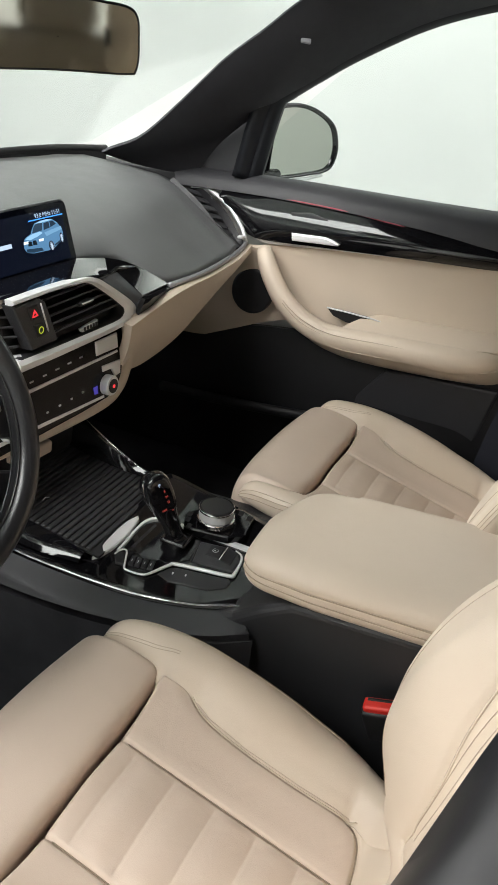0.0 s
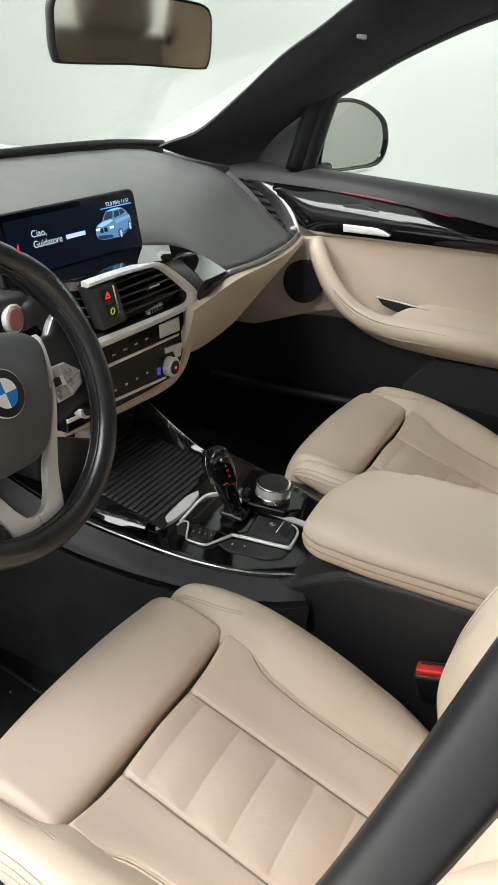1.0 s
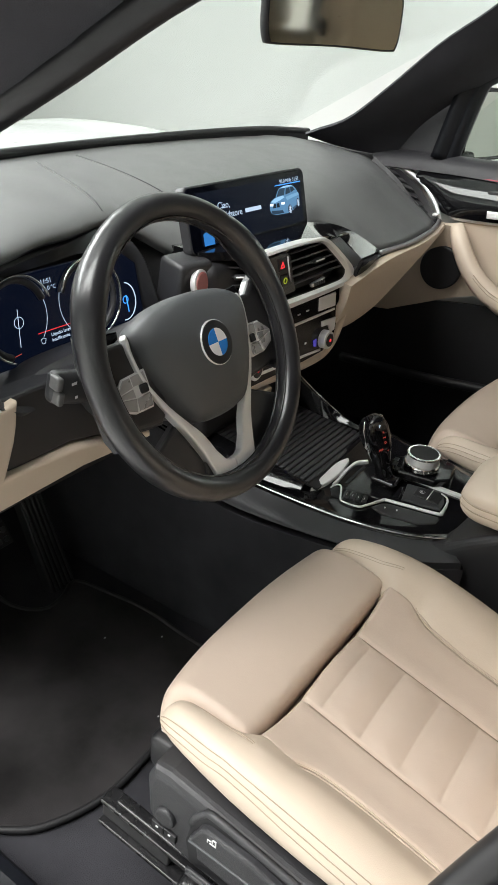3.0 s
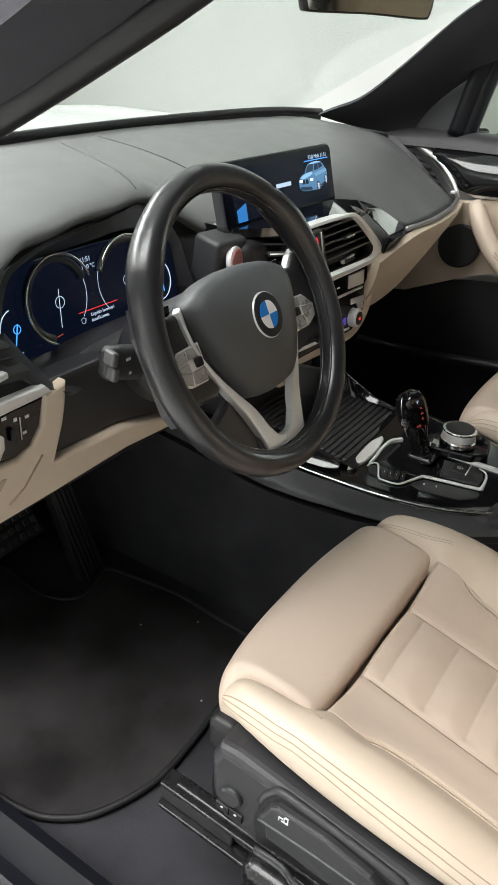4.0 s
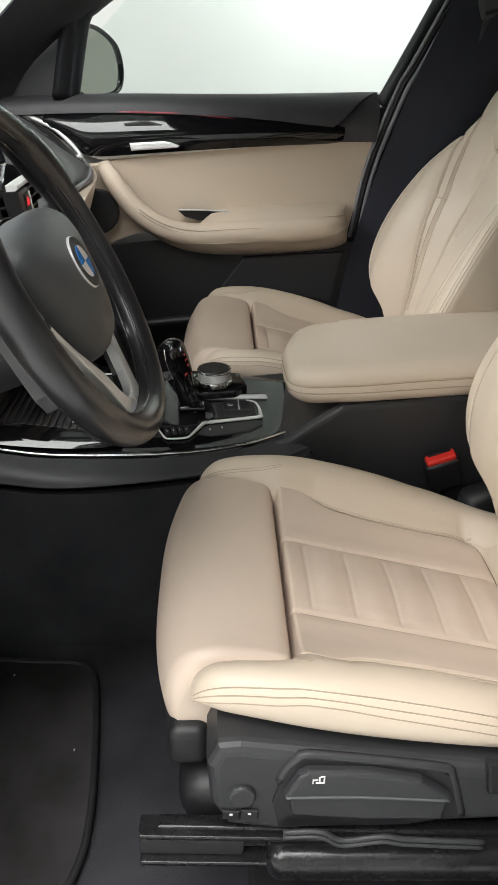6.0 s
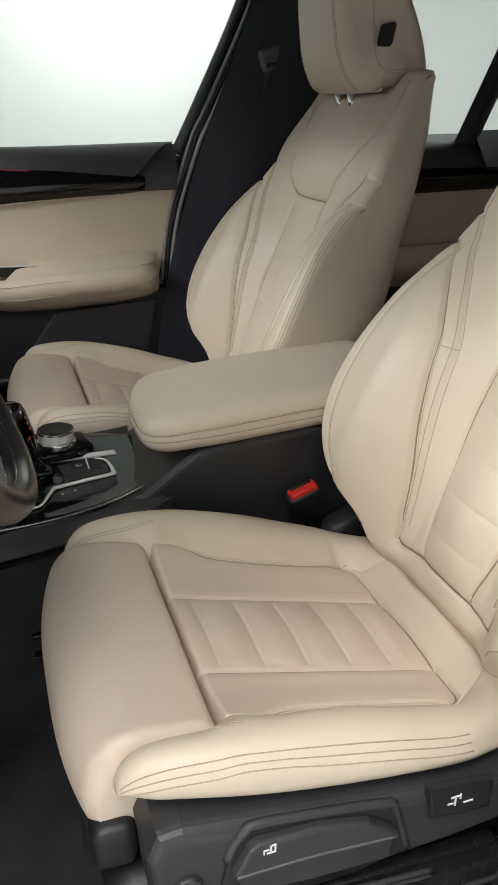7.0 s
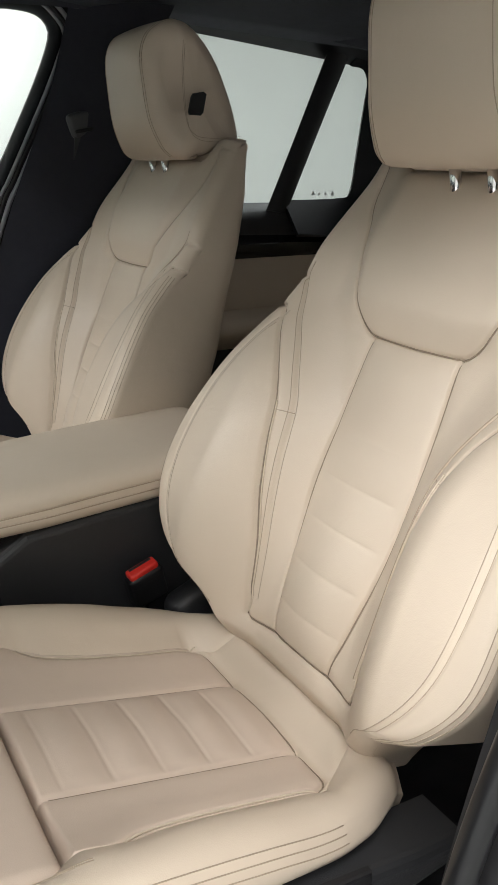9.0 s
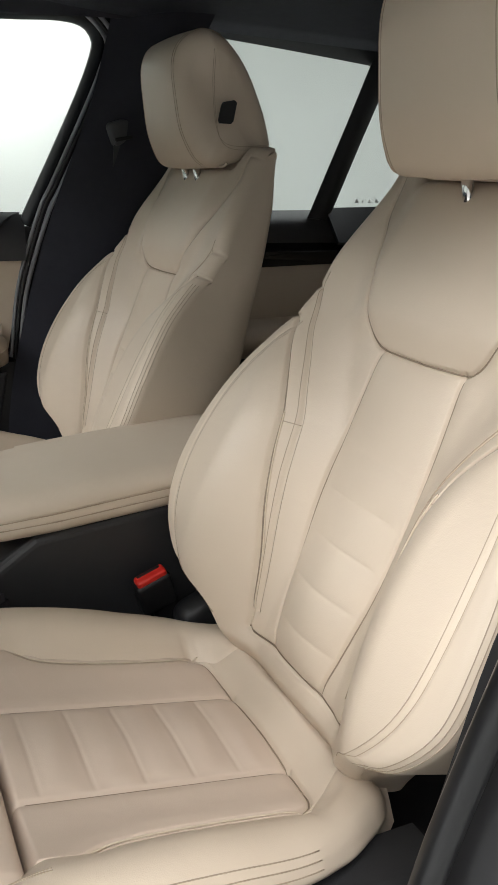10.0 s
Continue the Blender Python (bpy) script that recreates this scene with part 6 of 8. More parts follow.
def instrument_cluster():
    s = thing("instrument_cluster", "lit digital instrument cluster with two round gauges", "gauge cluster", at=(-0.375, 0.46, 1.02))
    m = frame_of((-0.372, 0.455, 1.020), (1, 0, 0), (0, 0.18, 1))
    plate("panel", [(-0.165, -0.055), (0.165, -0.055), (0.16, 0.03), (0.13, 0.052), (-0.13, 0.052), (-0.16, 0.03)], 0.01, m, LITN, s, "dark glass display", bevel=0.002)
    for cx in (-0.060, 0.060):
        a = np.radians(np.linspace(20, 250, 40) if cx < 0 else np.linspace(-70, 160, 40))
        tube("gauge_ring", [(m @ Vector((cx + 0.053 * math.cos(t), 0.003 + 0.053 * math.sin(t), 0.010)))[:] for t in a], 0.0017, CHROME, s, "satin gauge ring", k=8)
        tube("gauge_ring", [(m @ Vector((cx + 0.047 * math.cos(t), 0.003 + 0.047 * math.sin(t), 0.002)))[:] for t in a], 0.0048, LEDGEM, s, k=8)
        a2 = np.radians(np.linspace(-40, 25, 14) if cx < 0 else np.linspace(155, 220, 14))
        tube("gauge_arc", [(m @ Vector((cx + 0.049 * math.cos(t), 0.003 + 0.049 * math.sin(t), 0.001)))[:] for t in a2], 0.00035, LITW, s, k=4)
        c = (cx + 0.004, -0.002)
        tube("needle", [(m @ Vector((c[0] + 0.001, c[1] + 0.016, 0.001)))[:], (m @ Vector((c[0] - 0.004, c[1] - 0.030, 0.001)))[:]], 0.0004, LITW, s, k=4)
        tube("needle_ring", [(m @ Vector((c[0] + 0.007 * math.cos(t), c[1] + 0.007 * math.sin(t), 0.001)))[:] for t in np.linspace(0, 2 * np.pi, 20, endpoint=False)], 0.0004, LITW, s, k=4, closed=True)
    for cx in (-0.128, 0.128):
        a = np.radians(np.linspace(100, 280, 24) if cx < 0 else np.linspace(-100, 80, 24))
        tube("small_arc", [(m @ Vector((cx + 0.022 * math.cos(t), -0.018 + 0.026 * math.sin(t), 0.001)))[:] for t in a], 0.0008, LITW, s, k=4)
        tube("needle", [(m @ Vector((cx + 0.004, -0.010, 0.001)))[:], (m @ Vector((cx - 0.004 * (1 if cx < 0 else -1.5), -0.034, 0.001)))[:]], 0.0007, LITB, s, k=4)
        tube("needle_ring", [(m @ Vector((cx + 0.002 + 0.005 * math.cos(t), -0.016 + 0.005 * math.sin(t), 0.001)))[:] for t in np.linspace(0, 2 * np.pi, 16, endpoint=False)], 0.0006, LITB, s, k=4, closed=True)
    up = m @ Matrix.Translation((0, 0, 0.0006))
    writing("11:51", up @ Matrix.Translation((-0.004, 0.038, 0)), 0.0085, LITW, s, depth=0.0001)
    writing("+ 11.0 °C", up @ Matrix.Translation((-0.004, 0.029, 0)), 0.0075, LITW, s, depth=0.0001)
    writing("Liquido lavavetri", up @ Matrix.Translation((-0.010, -0.0295, 0)), 0.0064, LITW, s, align="LEFT", depth=0.0001)
    writing("insufficiente.", up @ Matrix.Translation((-0.010, -0.0365, 0)), 0.0064, LITW, s, align="LEFT", depth=0.0001)
    plate("warning_line", [(-0.03, -0.0225), (0.04, -0.0225), (0.04, -0.0235), (-0.03, -0.0235)], 0.0002, up, LITR, s, bevel=0)
    tube("washer_symbol", [(up @ Vector((-0.0235 + x * 0.8, -0.034 + y * 0.8, 0)))[:] for x, y in ((-0.005, 0.003), (-0.003, -0.004), (0.003, -0.004), (0.005, 0.003), (0, 0.005))], 0.0004, LITW, s, k=4, closed=True)
    plate("red_marks", [(-0.072, -0.041), (-0.060, -0.0395), (-0.060, -0.0405), (-0.072, -0.042)], 0.0002, up, LITD, s, bevel=0)


instrument_cluster()


KEYM = mat("satin_grey_keys", (0.46, 0.45, 0.45), 0.28, metal=0.5, var=0.03, rv=0.03)


def steering_wheel():
    s = thing("steering_wheel", "black leather multifunction steering wheel with satin spokes", "steering wheel", at=(-0.368, 0.219, 1.037))
    tilt = radians(27.1)
    m = frame_of((-0.368, 0.219, 1.037), (1, 0, 0), (0, math.sin(tilt), math.cos(tilt)))
    R, r = 0.1585, 0.0142
    a = np.linspace(0, 2 * np.pi, 120, endpoint=False)
    b = np.linspace(0, 2 * np.pi, 20, endpoint=False)
    A, B = np.meshgrid(a, b, indexing="ij")
    deg = np.degrees(A)
    grip = np.exp(-((deg - 35) / 14) ** 2) + np.exp(-((deg - 145) / 14) ** 2)
    rr = r * (1 + 0.20 * grip)
    for sd in (51, 127, 241, 299):
        rr = rr - 0.0012 * np.exp(-((deg - sd) / 0.9) ** 2)
    flat = 1.18
    X = (R + rr * np.cos(B)) * np.cos(A)
    Y = (R + rr * np.cos(B)) * np.sin(A)
    Z = rr * flat * np.sin(B)
    P = np.array([[(m @ Vector((x, y, z)))[:] for x, y, z in zip(*q)] for q in zip(X, Y, Z)])
    sheet("rim", P, WHEEL, s, "worn black leather rim", cu=True, cv=True)
    for i0 in range(2):
        t0 = a
        rad = R - r * 0.96
        tube("rim_seam", [(m @ Vector((rad * math.cos(t), rad * math.sin(t), (0.006 if i0 else -0.006))))[:] for t in t0], 0.0016, EDGEL, s, k=8, closed=True)
    # padded airbag cover
    cov = spline([(-0.092, 0.026), (-0.085, 0.045), (-0.053, 0.058), (0.0, 0.063), (0.053, 0.058), (0.085, 0.045), (0.092, 0.026), (0.081, -0.012), (0.062, -0.050), (0.04, -0.074), (0.0, -0.080), (-0.04, -0.074), (-0.062, -0.050), (-0.081, -0.012)], 72, closed=True)
    rings = []
    for sc, z in ((0.90, -0.03), (1.0, -0.012), (1.0, 0.004), (0.985, 0.011), (0.95, 0.017), (0.85, 0.024), (0.65, 0.030), (0.4, 0.0335), (0.15, 0.035)):
        rings.append([(m @ Vector((x * sc, y * sc, z - 0.012)))[:] for x, y in cov])
    sheet("airbag_cover", rings, AIRBAG, s, "grey grained airbag cover", cv=True, caps=True)
    # emblem
    me = m @ Matrix.Translation((0, 0.002, 0.0225))
    def disc(r, n=40, c=(0, 0)):
        return [(c[0] + r * math.cos(t), c[1] + r * math.sin(t)) for t in np.linspace(0, 2 * np.pi, n, endpoint=False)]
    em = plate("emblem", disc(0.0255), 0.006, me @ Matrix.Translation((0, 0, 0.0015)), SATIN, s, "round blue and white emblem", bevel=0.001)
    plate("emblem_ring", disc(0.0245), 0.002, me @ Matrix.Translation((0, 0, 0.0022)), BLACK, em, bevel=0.0005)
    for k in range(4):
        t = np.linspace(math.pi / 2 * k, math.pi / 2 * (k + 1), 12)
        plate("emblem_quarter", [(0, 0)] + [(0.0155 * math.cos(x), 0.0155 * math.sin(x)) for x in t], 0.001, me @ Matrix.Translation((0, 0, 0.0028)), BLUE if k % 2 else WHITE, em, bevel=0)
    # side spokes with button pads
    def small(x, y):
        return 0.112 + (x - 0.112) * 0.84, -0.017 + (y + 0.019) * 0.76
    for sg in (-1, 1):
        sp = [(0.070 * sg, 0.048), (0.098 * sg, 0.038), (0.122 * sg, 0.038), (0.138 * sg, 0.052), (0.150 * sg, 0.058), (0.157 * sg, 0.03), (0.157 * sg, -0.05), (0.150 * sg, -0.066), (0.140 * sg, -0.060), (0.126 * sg, -0.055), (0.105 * sg, -0.058), (0.084 * sg, -0.060), (0.066 * sg, -0.045)]
        plate("spoke", sp, 0.016, m @ Matrix.Translation((0, 0, -0.010)), WHEEL, s, "smooth black side spoke", bevel=0.007, seg=4)
        pad = [(small(x, y)[0] * sg, small(x, y)[1]) for x, y in [(0.0803, 0.0088), (0.1218, 0.0066), (0.1449, -0.0143), (0.1408, -0.0336), (0.1163, -0.0448), (0.085, -0.0454), (0.0803, -0.0211)]]
        pd = plate("button_pad", pad, 0.006, m @ Matrix.Translation((sg * 0.002, 0, -0.0075)), SATIN, s, "pad of grey buttons with satin edges", bevel=0.002)
        for pts in [[(0.085, 0.006), (0.1082, 0.0049), (0.1082, -0.0087), (0.0837, -0.0087)], [(0.1102, 0.0049), (0.1218, 0.0043), (0.1401, -0.0132), (0.1102, -0.0098)], [(0.083, -0.0239), (0.1082, -0.0251), (0.1109, -0.042), (0.0878, -0.0426)], [(0.1102, -0.0251), (0.1401, -0.0194), (0.1374, -0.0319), (0.115, -0.042)], [(0.0837, -0.0104), (0.0905, -0.0104), (0.0905, -0.0222), (0.083, -0.0222)], [(0.1102, -0.0115), (0.1415, -0.0149), (0.1415, -0.0177), (0.1102, -0.0234)]]:
            plate("key", [(sg * small(x, y)[0], small(x, y)[1]) for x, y in pts], 0.003, m @ Matrix.Translation((sg * 0.002, 0, -0.0062)), KEYM, pd, bevel=0.0008)
        rbox("roller", m @ Vector((sg * 0.0985, -0.0145, -0.006)), (0.011, 0.010, 0.005), 0.0022, BLACK, pd, n=(3, 3, 2), turn=m)
        # satin blades down to the rim
        outer = spline([(0.098, 0.043), (0.1025, 0.036), (0.1025, 0.020), (0.0975, -0.007), (0.084, -0.040), (0.067, -0.070), (0.052, -0.098), (0.043, -0.122)], 32).tolist() + [(0.038, -0.139), (0.030, -0.147), (0.016, -0.148), (0.0005, -0.148)]
        inner = [(0.0005, -0.132), (0.008, -0.1315), (0.015, -0.128)] + spline([(0.025, -0.114), (0.037, -0.090), (0.056, -0.066), (0.0755, -0.040), (0.0920, -0.009), (0.0975, 0.018), (0.0970, 0.036)], 32).tolist()
        plate("satin_blade", [(sg * x, y) for x, y in outer + inner], 0.010, m @ Matrix.Translation((0, 0, -0.005)), SATIN, s, "satin chrome spoke blade", bevel=0.0022, seg=3)
        side = [(0.078, -0.072), (0.122, -0.092), (0.100, -0.124), (0.070, -0.146), (0.030, -0.150), (0.040, -0.122), (0.066, -0.066)]
        plate("spoke_cover", [(sg * x, y) for x, y in side], 0.012, m @ Matrix.Translation((0, 0, -0.013)), WHEEL, s, bevel=0.004)
    yok = [(-0.034, -0.118), (-0.020, -0.134), (0.020, -0.134), (0.034, -0.118), (0.046, -0.120), (0.052, -0.148), (0.0, -0.156), (-0.052, -0.148), (-0.046, -0.120)]
    plate("lower_spoke", yok, 0.014, m @ Matrix.Translation((0, 0, -0.010)), WHEEL, s, bevel=0.003)
    # hub and column
    for z0, z1, r0, r1, nm in ((-0.03, -0.16, 0.075, 0.062, "column_shroud"),):
        rg = []
        for t in np.linspace(0, 1, 6):
            z = z0 + (z1 - z0) * t
            q = r0 + (r1 - r0) * t
            rg.append([(m @ Vector((q * math.cos(x), 0.9 * q * math.sin(x) - 0.01, z)))[:] for x in np.linspace(0, 2 * np.pi, 30, endpoint=False)])
        sheet(nm, rg, PLASTIC, s, "", cv=True, caps=True, flip=True)
    # gear paddle behind the spoke
    for sg in (-1, 1):
        plate("shift_paddle", [(0.085 * sg, 0.048), (0.128 * sg, 0.052), (0.135 * sg, 0.036), (0.09 * sg, 0.03)], 0.005, m @ Matrix.Translation((0, 0, -0.03)), PIANO, s, "glossy black shift paddle", bevel=0.002)


steering_wheel()


KEYD = mat("grey_stalk_keys", (0.11, 0.11, 0.11), 0.4, var=0.05)


def control_stalk():
    s = thing("control_stalk", "black turn signal stalk behind the steering wheel", "stalk", at=(-0.5, 0.29, 1.01))
    tube("arm", [(-0.42, 0.30, 1.0), (-0.47, 0.288, 1.008), (-0.50, 0.282, 1.014)], 0.012, BLACK, s, k=12)
    rbox("tip", (-0.508, 0.283, 1.016), (0.05, 0.022, 0.036), 0.009, PLASTIC, s, n=(4, 3, 3), turn=rot(0, 12, -15))
    for dz in (0.008, -0.008):
        rbox("end_key", (-0.530, 0.278, 1.021 + dz), (0.008, 0.018, 0.015), 0.003, KEYD, s, n=(2, 2, 2), turn=rot(0, 12, -15))
    for dx, dz in ((0.0, 0.007), (0.004, -0.009), (0.02, 0.0)):
        rbox("stalk_mark", (-0.512 + dx, 0.2715 + dx * 0.1, 1.017 + dz), (0.007, 0.0006, 0.003), 0.0002, MARK, s, n=(2, 2, 2))


control_stalk()

# ---- centre console ----
DECK_TILT = 0.10


def deck_height(x):
    """The lacquered deck falls gently towards the driver."""
    return 0.7205 + DECK_TILT * (x - 0.03)


def console():
    c = thing("centre_console", "glossy black centre console with grey sides", "console", at=(0.02, 0.1, 0.4))
    # sides: near side bulges out, then falls to the floor
    L = [(-0.165, 0.80, 0.74), (-0.16, 0.504, 0.708), (-0.158, 0.388, 0.690), (-0.162, 0.295, 0.682), (-0.156, 0.154, 0.690), (-0.130, 0.013, 0.700), (-0.100, -0.055, 0.710)]
    edge = [(-0.12, 0.80, 0.80), (-0.118, 0.50, 0.745), (-0.120, 0.388, 0.722), (-0.121, 0.295, 0.711), (-0.112, 0.145, 0.7075), (-0.092, 0.045, 0.7095), (-0.056, -0.035, 0.7150)]
    foot = [(-0.15, 0.80, 0.38), (-0.15, 0.504, 0.38), (-0.15, 0.388, 0.38), (-0.15, 0.295, 0.38), (-0.145, 0.154, 0.38), (-0.125, 0.013, 0.38), (-0.11, -0.06, 0.38)]
    ribbon("side_ledge", L, [(x - 0.003, y, z - 0.004) for x, y, z in edge], 40, LEDGEM, "grey soft upper side", c, bulge=(-0.010, 0, -0.001), kind="", thick=0.012)
    ribbon("side_wall", [(x + 0.012, y, z - 0.012) for x, y, z in L], foot, 40, CARPET, "black carpet-lined lower side", c, kind="", thick=0.012)
    R = [(0.21, y, z + 0.0) for x, y, z in L]
    ribbon("side_ledge", [(0.21, y, z - 0.02) for _, y, z in L], [(0.16 if y > 0.2 else 0.13, y, z) for _, y, z in edge], 40, PLASTIC, "grey soft upper side", c, kind="", thick=0.012)
    ribbon("side_wall", [(0.205, y, 0.38) for _, y, _ in L], [(0.208, y, z - 0.02) for _, y, z in L], 20, CARPET, "black carpet-lined lower side", c, kind="", thick=0.012)
    tube("satin_edge", spline(edge[1:], 50) + np.array((-0.001, 0, 0.0012)), 0.0017, CHROME, c, "thin bright metal edge line", k=6)
    # lacquered deck
    top = []
    ys = np.linspace(0.52, -0.04, 40)
    e = spline(edge, 80)
    for y in ys:
        xl = np.interp(y, e[::-1, 1], e[::-1, 0])
        zl = np.interp(y, e[::-1, 1], e[::-1, 2])
        xr = np.interp(y, [-0.04, 0.05, 0.2, 0.5], [0.10, 0.125, 0.155, 0.165])
        row = []
        for t in np.linspace(0, 1, 25):
            row.append((xl + (xr - xl) * t, y, zl + (deck_height(xl + (xr - xl) * t) - zl) * float(step(np.array(t), 0.0, 0.16)) * (y < 0.22) + (0.004 * math.sin(math.pi * t) - 0.006 * float(step(np.array(t), 0.1, 0.3))) * (y >= 0.22)))
        top.append(row)
    top = np.array(top)
    low = top.copy()
    low[..., 2] -= 0.03
    sheet("lacquer_deck", np.concatenate([top, low[:, ::-1]], 1), PIANO, c, "glossy black lacquer deck", cv=True, caps=True)
    # roller shutter of narrow slats
    o = Vector((0.028, 0.305, 0.730))
    m = frame_of(o, (1, 0.0, 0.0), (0, 1, 0.11))
    for i in range(20):
        y = -0.0885 + 0.0102 * i
        rbox("shutter_slat", m @ Vector((0.0, y, 0)), (0.205, 0.0088, 0.006), 0.0028, SHUT, c, n=(2, 2, 2), turn=m)
    plate("shutter_bed", [(-0.105, -0.11), (0.105, -0.11), (0.11, 0.125), (-0.11, 0.125)], 0.004, m @ Matrix.Translation((0, 0, -0.0005)), BLACK, c, bevel=0)
    tube("shutter_mark", [(m @ Vector(p_))[:] for p_ in ((-0.055, 0.030, 0.0035), (-0.047, 0.032, 0.0035), (-0.043, 0.026, 0.0035))], 0.0008, MARK, c, k=4)
    ribbon("tray_wall", [(0.146, 0.44, 0.820), (0.142, 0.374, 0.788), (0.140, 0.320, 0.759), (0.138, 0.247, 0.727), (0.13, 0.20, 0.722)], [(0.133, 0.44, 0.752), (0.132, 0.365, 0.737), (0.131, 0.310, 0.730), (0.130, 0.24, 0.722), (0.125, 0.20, 0.719)], 16, PIANO, "glossy black tray side", c, kind="", thick=0.01)
    tube("tray_edge", spline([(0.146, 0.44, 0.821), (0.142, 0.374, 0.789), (0.140, 0.320, 0.760), (0.138, 0.247, 0.728), (0.13, 0.20, 0.723)], 20), 0.0016, CHROME, c, k=6)
    ribbon("tray_lip", [(-0.116, 0.50, 0.748), (-0.113, 0.40, 0.727), (-0.110, 0.29, 0.716), (-0.100, 0.215, 0.714)], [(-0.080, 0.50, 0.757), (-0.078, 0.40, 0.744), (-0.077, 0.29, 0.731), (-0.082, 0.215, 0.722)], 16, PIANO, "", c, kind="", thick=0.01, bulge=(0, 0, 0.004))
    # switches and satin blades, nearly flush with the deck
    md = Matrix.Translation((0, 0, 0.7215 - 0.03 * DECK_TILT)) @ Matrix(((1, 0, 0, 0), (0, 1, 0, 0), (DECK_TILT, 0, 1, 0), (0, 0, 0, 1)))
    lift = lambda h: md @ Matrix.Translation((0, 0, h))
    leaf = spline([(-0.080, 0.206), (-0.04, 0.2085), (0.006, 0.2075), (0.031, 0.199)], 20).tolist()
    plate("satin_blade", leaf + spline([(0.024, 0.193), (-0.010, 0.189), (-0.045, 0.191), (-0.070, 0.198)], 16).tolist(), 0.010, lift(0.0055), SATIN, c, "satin metal blade", bevel=0.002)
    curve = spline([(-0.048, 0.185), (-0.030, 0.1855), (0.004, 0.187), (0.030, 0.184), (0.046, 0.170)], 24).tolist()
    plate("satin_blade", curve + spline([(0.042, 0.166), (0.027, 0.179), (0.004, 0.182), (-0.030, 0.1805), (-0.045, 0.181)], 24).tolist(), 0.010, lift(0.0045), SATIN, c, "curved satin metal blade", bevel=0.0012)
    plate("shift_gate", [(-0.036, 0.182), (0.001, 0.184), (0.024, 0.181), (0.038, 0.166), (0.041, 0.128), (0.034, 0.090), (-0.014, 0.082), (-0.034, 0.102), (-0.037, 0.13), (-0.040, 0.164)], 0.008, lift(0.0005), PIANO, c, "glossy black shift gate", bevel=0.002)
    plate("gate_slot", [(-0.031, 0.172), (-0.029, 0.167), (0.028, 0.164), (0.031, 0.169)], 0.002, lift(0.0009), BLACK, c, bevel=0)
    rail = spline([(-0.056, 0.183), (-0.045, 0.180), (-0.043, 0.171), (-0.072, 0.156), (-0.076, 0.149), (-0.074, 0.126), (-0.066, 0.117), (-0.038, 0.101), (-0.032, 0.092), (-0.018, 0.018), (-0.012, 0.012), (0.013, 0.014), (0.028, 0.020), (0.034, 0.032)], 90)
    tube("satin_frame", [(x, y, deck_height(x) + 0.003) for x, y in rail], np.interp(np.linspace(0, 1, 90), [0, 0.25, 0.5, 0.8, 0.9, 1], [0.0014, 0.0016, 0.0032, 0.0034, 0.002, 0.0012]), SATIN, c, "satin line round the switches", k=10, flat=0.8)
    plate("satin_strip", [(0.041, 0.132), (0.0495, 0.134), (0.0515, 0.0), (0.0425, -0.002)], 0.008, lift(0.003), SATIN, c, "satin metal strip", bevel=0.0015)
    plate("auto_key", [(-0.059, 0.181), (-0.049, 0.178), (-0.047, 0.172), (-0.069, 0.160), (-0.071, 0.172)], 0.008, lift(0.003), BLACK, c, bevel=0.0015)
    plate("mode_panel", [(-0.048, 0.167), (-0.042, 0.163), (-0.039, 0.123), (-0.058, 0.119), (-0.067, 0.123), (-0.071, 0.151)], 0.006, lift(0.0005), PIANO, c, "black drive mode switch panel", bevel=0.001)
    for i in range(4):
        x, y = -0.056 + 0.0016 * i, 0.154 - 0.0095 * i
        plate("mode_key", [(x - 0.010, y), (x + 0.009, y + 0.005), (x + 0.010, y - 0.0025), (x - 0.009, y - 0.0075)], 0.004, lift(0.003), BLACK, c, bevel=0.001)
        plate("key_mark", [(x - 0.0025, y - 0.0007), (x + 0.002, y + 0.0002), (x + 0.002, y - 0.0006), (x - 0.0025, y - 0.0015)], 0.001, lift(0.0034), MARK, c, bevel=0)
    plate("park_panel", [(0.029, 0.088), (0.037, 0.043), (0.031, 0.026), (0.016, 0.0185), (-0.006, 0.0175), (-0.010, 0.037), (-0.015, 0.078)], 0.006, lift(0.001), PLASTIC, c, "grey panel of the parking brake", bevel=0.002)
    plate("park_switch", [(0.006, 0.068), (0.028, 0.070), (0.033, 0.048), (0.007, 0.046)], 0.006, lift(0.0028), BLACK, c, "parking brake switch", bevel=0.0015)
    plate("hold_key", [(0.005, 0.042), (0.034, 0.043), (0.029, 0.027), (0.002, 0.025)], 0.006, lift(0.003), BLACK, c, bevel=0.0015)
    tube("key_edge", [(0.005, 0.0445, deck_height(0.005) + 0.0037), (0.034, 0.0455, deck_height(0.034) + 0.0037)], 0.0009, SATIN, c, k=6)
    tube("park_mark", [(0.019 + 0.0042 * math.cos(t), 0.058 + 0.0042 * math.sin(t), deck_height(0.019) + 0.0039) for t in np.linspace(0, 2 * np.pi, 14, endpoint=False)], 0.0004, MARK, c, k=4, closed=True)
    writing("P", Matrix.Translation((0.019, 0.058, deck_height(0.019) + 0.0039)), 0.006, MARK, c, depth=0.0001)
    plate("assist_keys", [(-0.060, 0.108), (-0.043, 0.099), (-0.037, 0.090), (-0.022, 0.014), (-0.028, 0.009), (-0.038, 0.010), (-0.055, 0.031), (-0.066, 0.088)], 0.006, lift(0.001), PLASTIC, c, "grey assist key strip", bevel=0.0015)
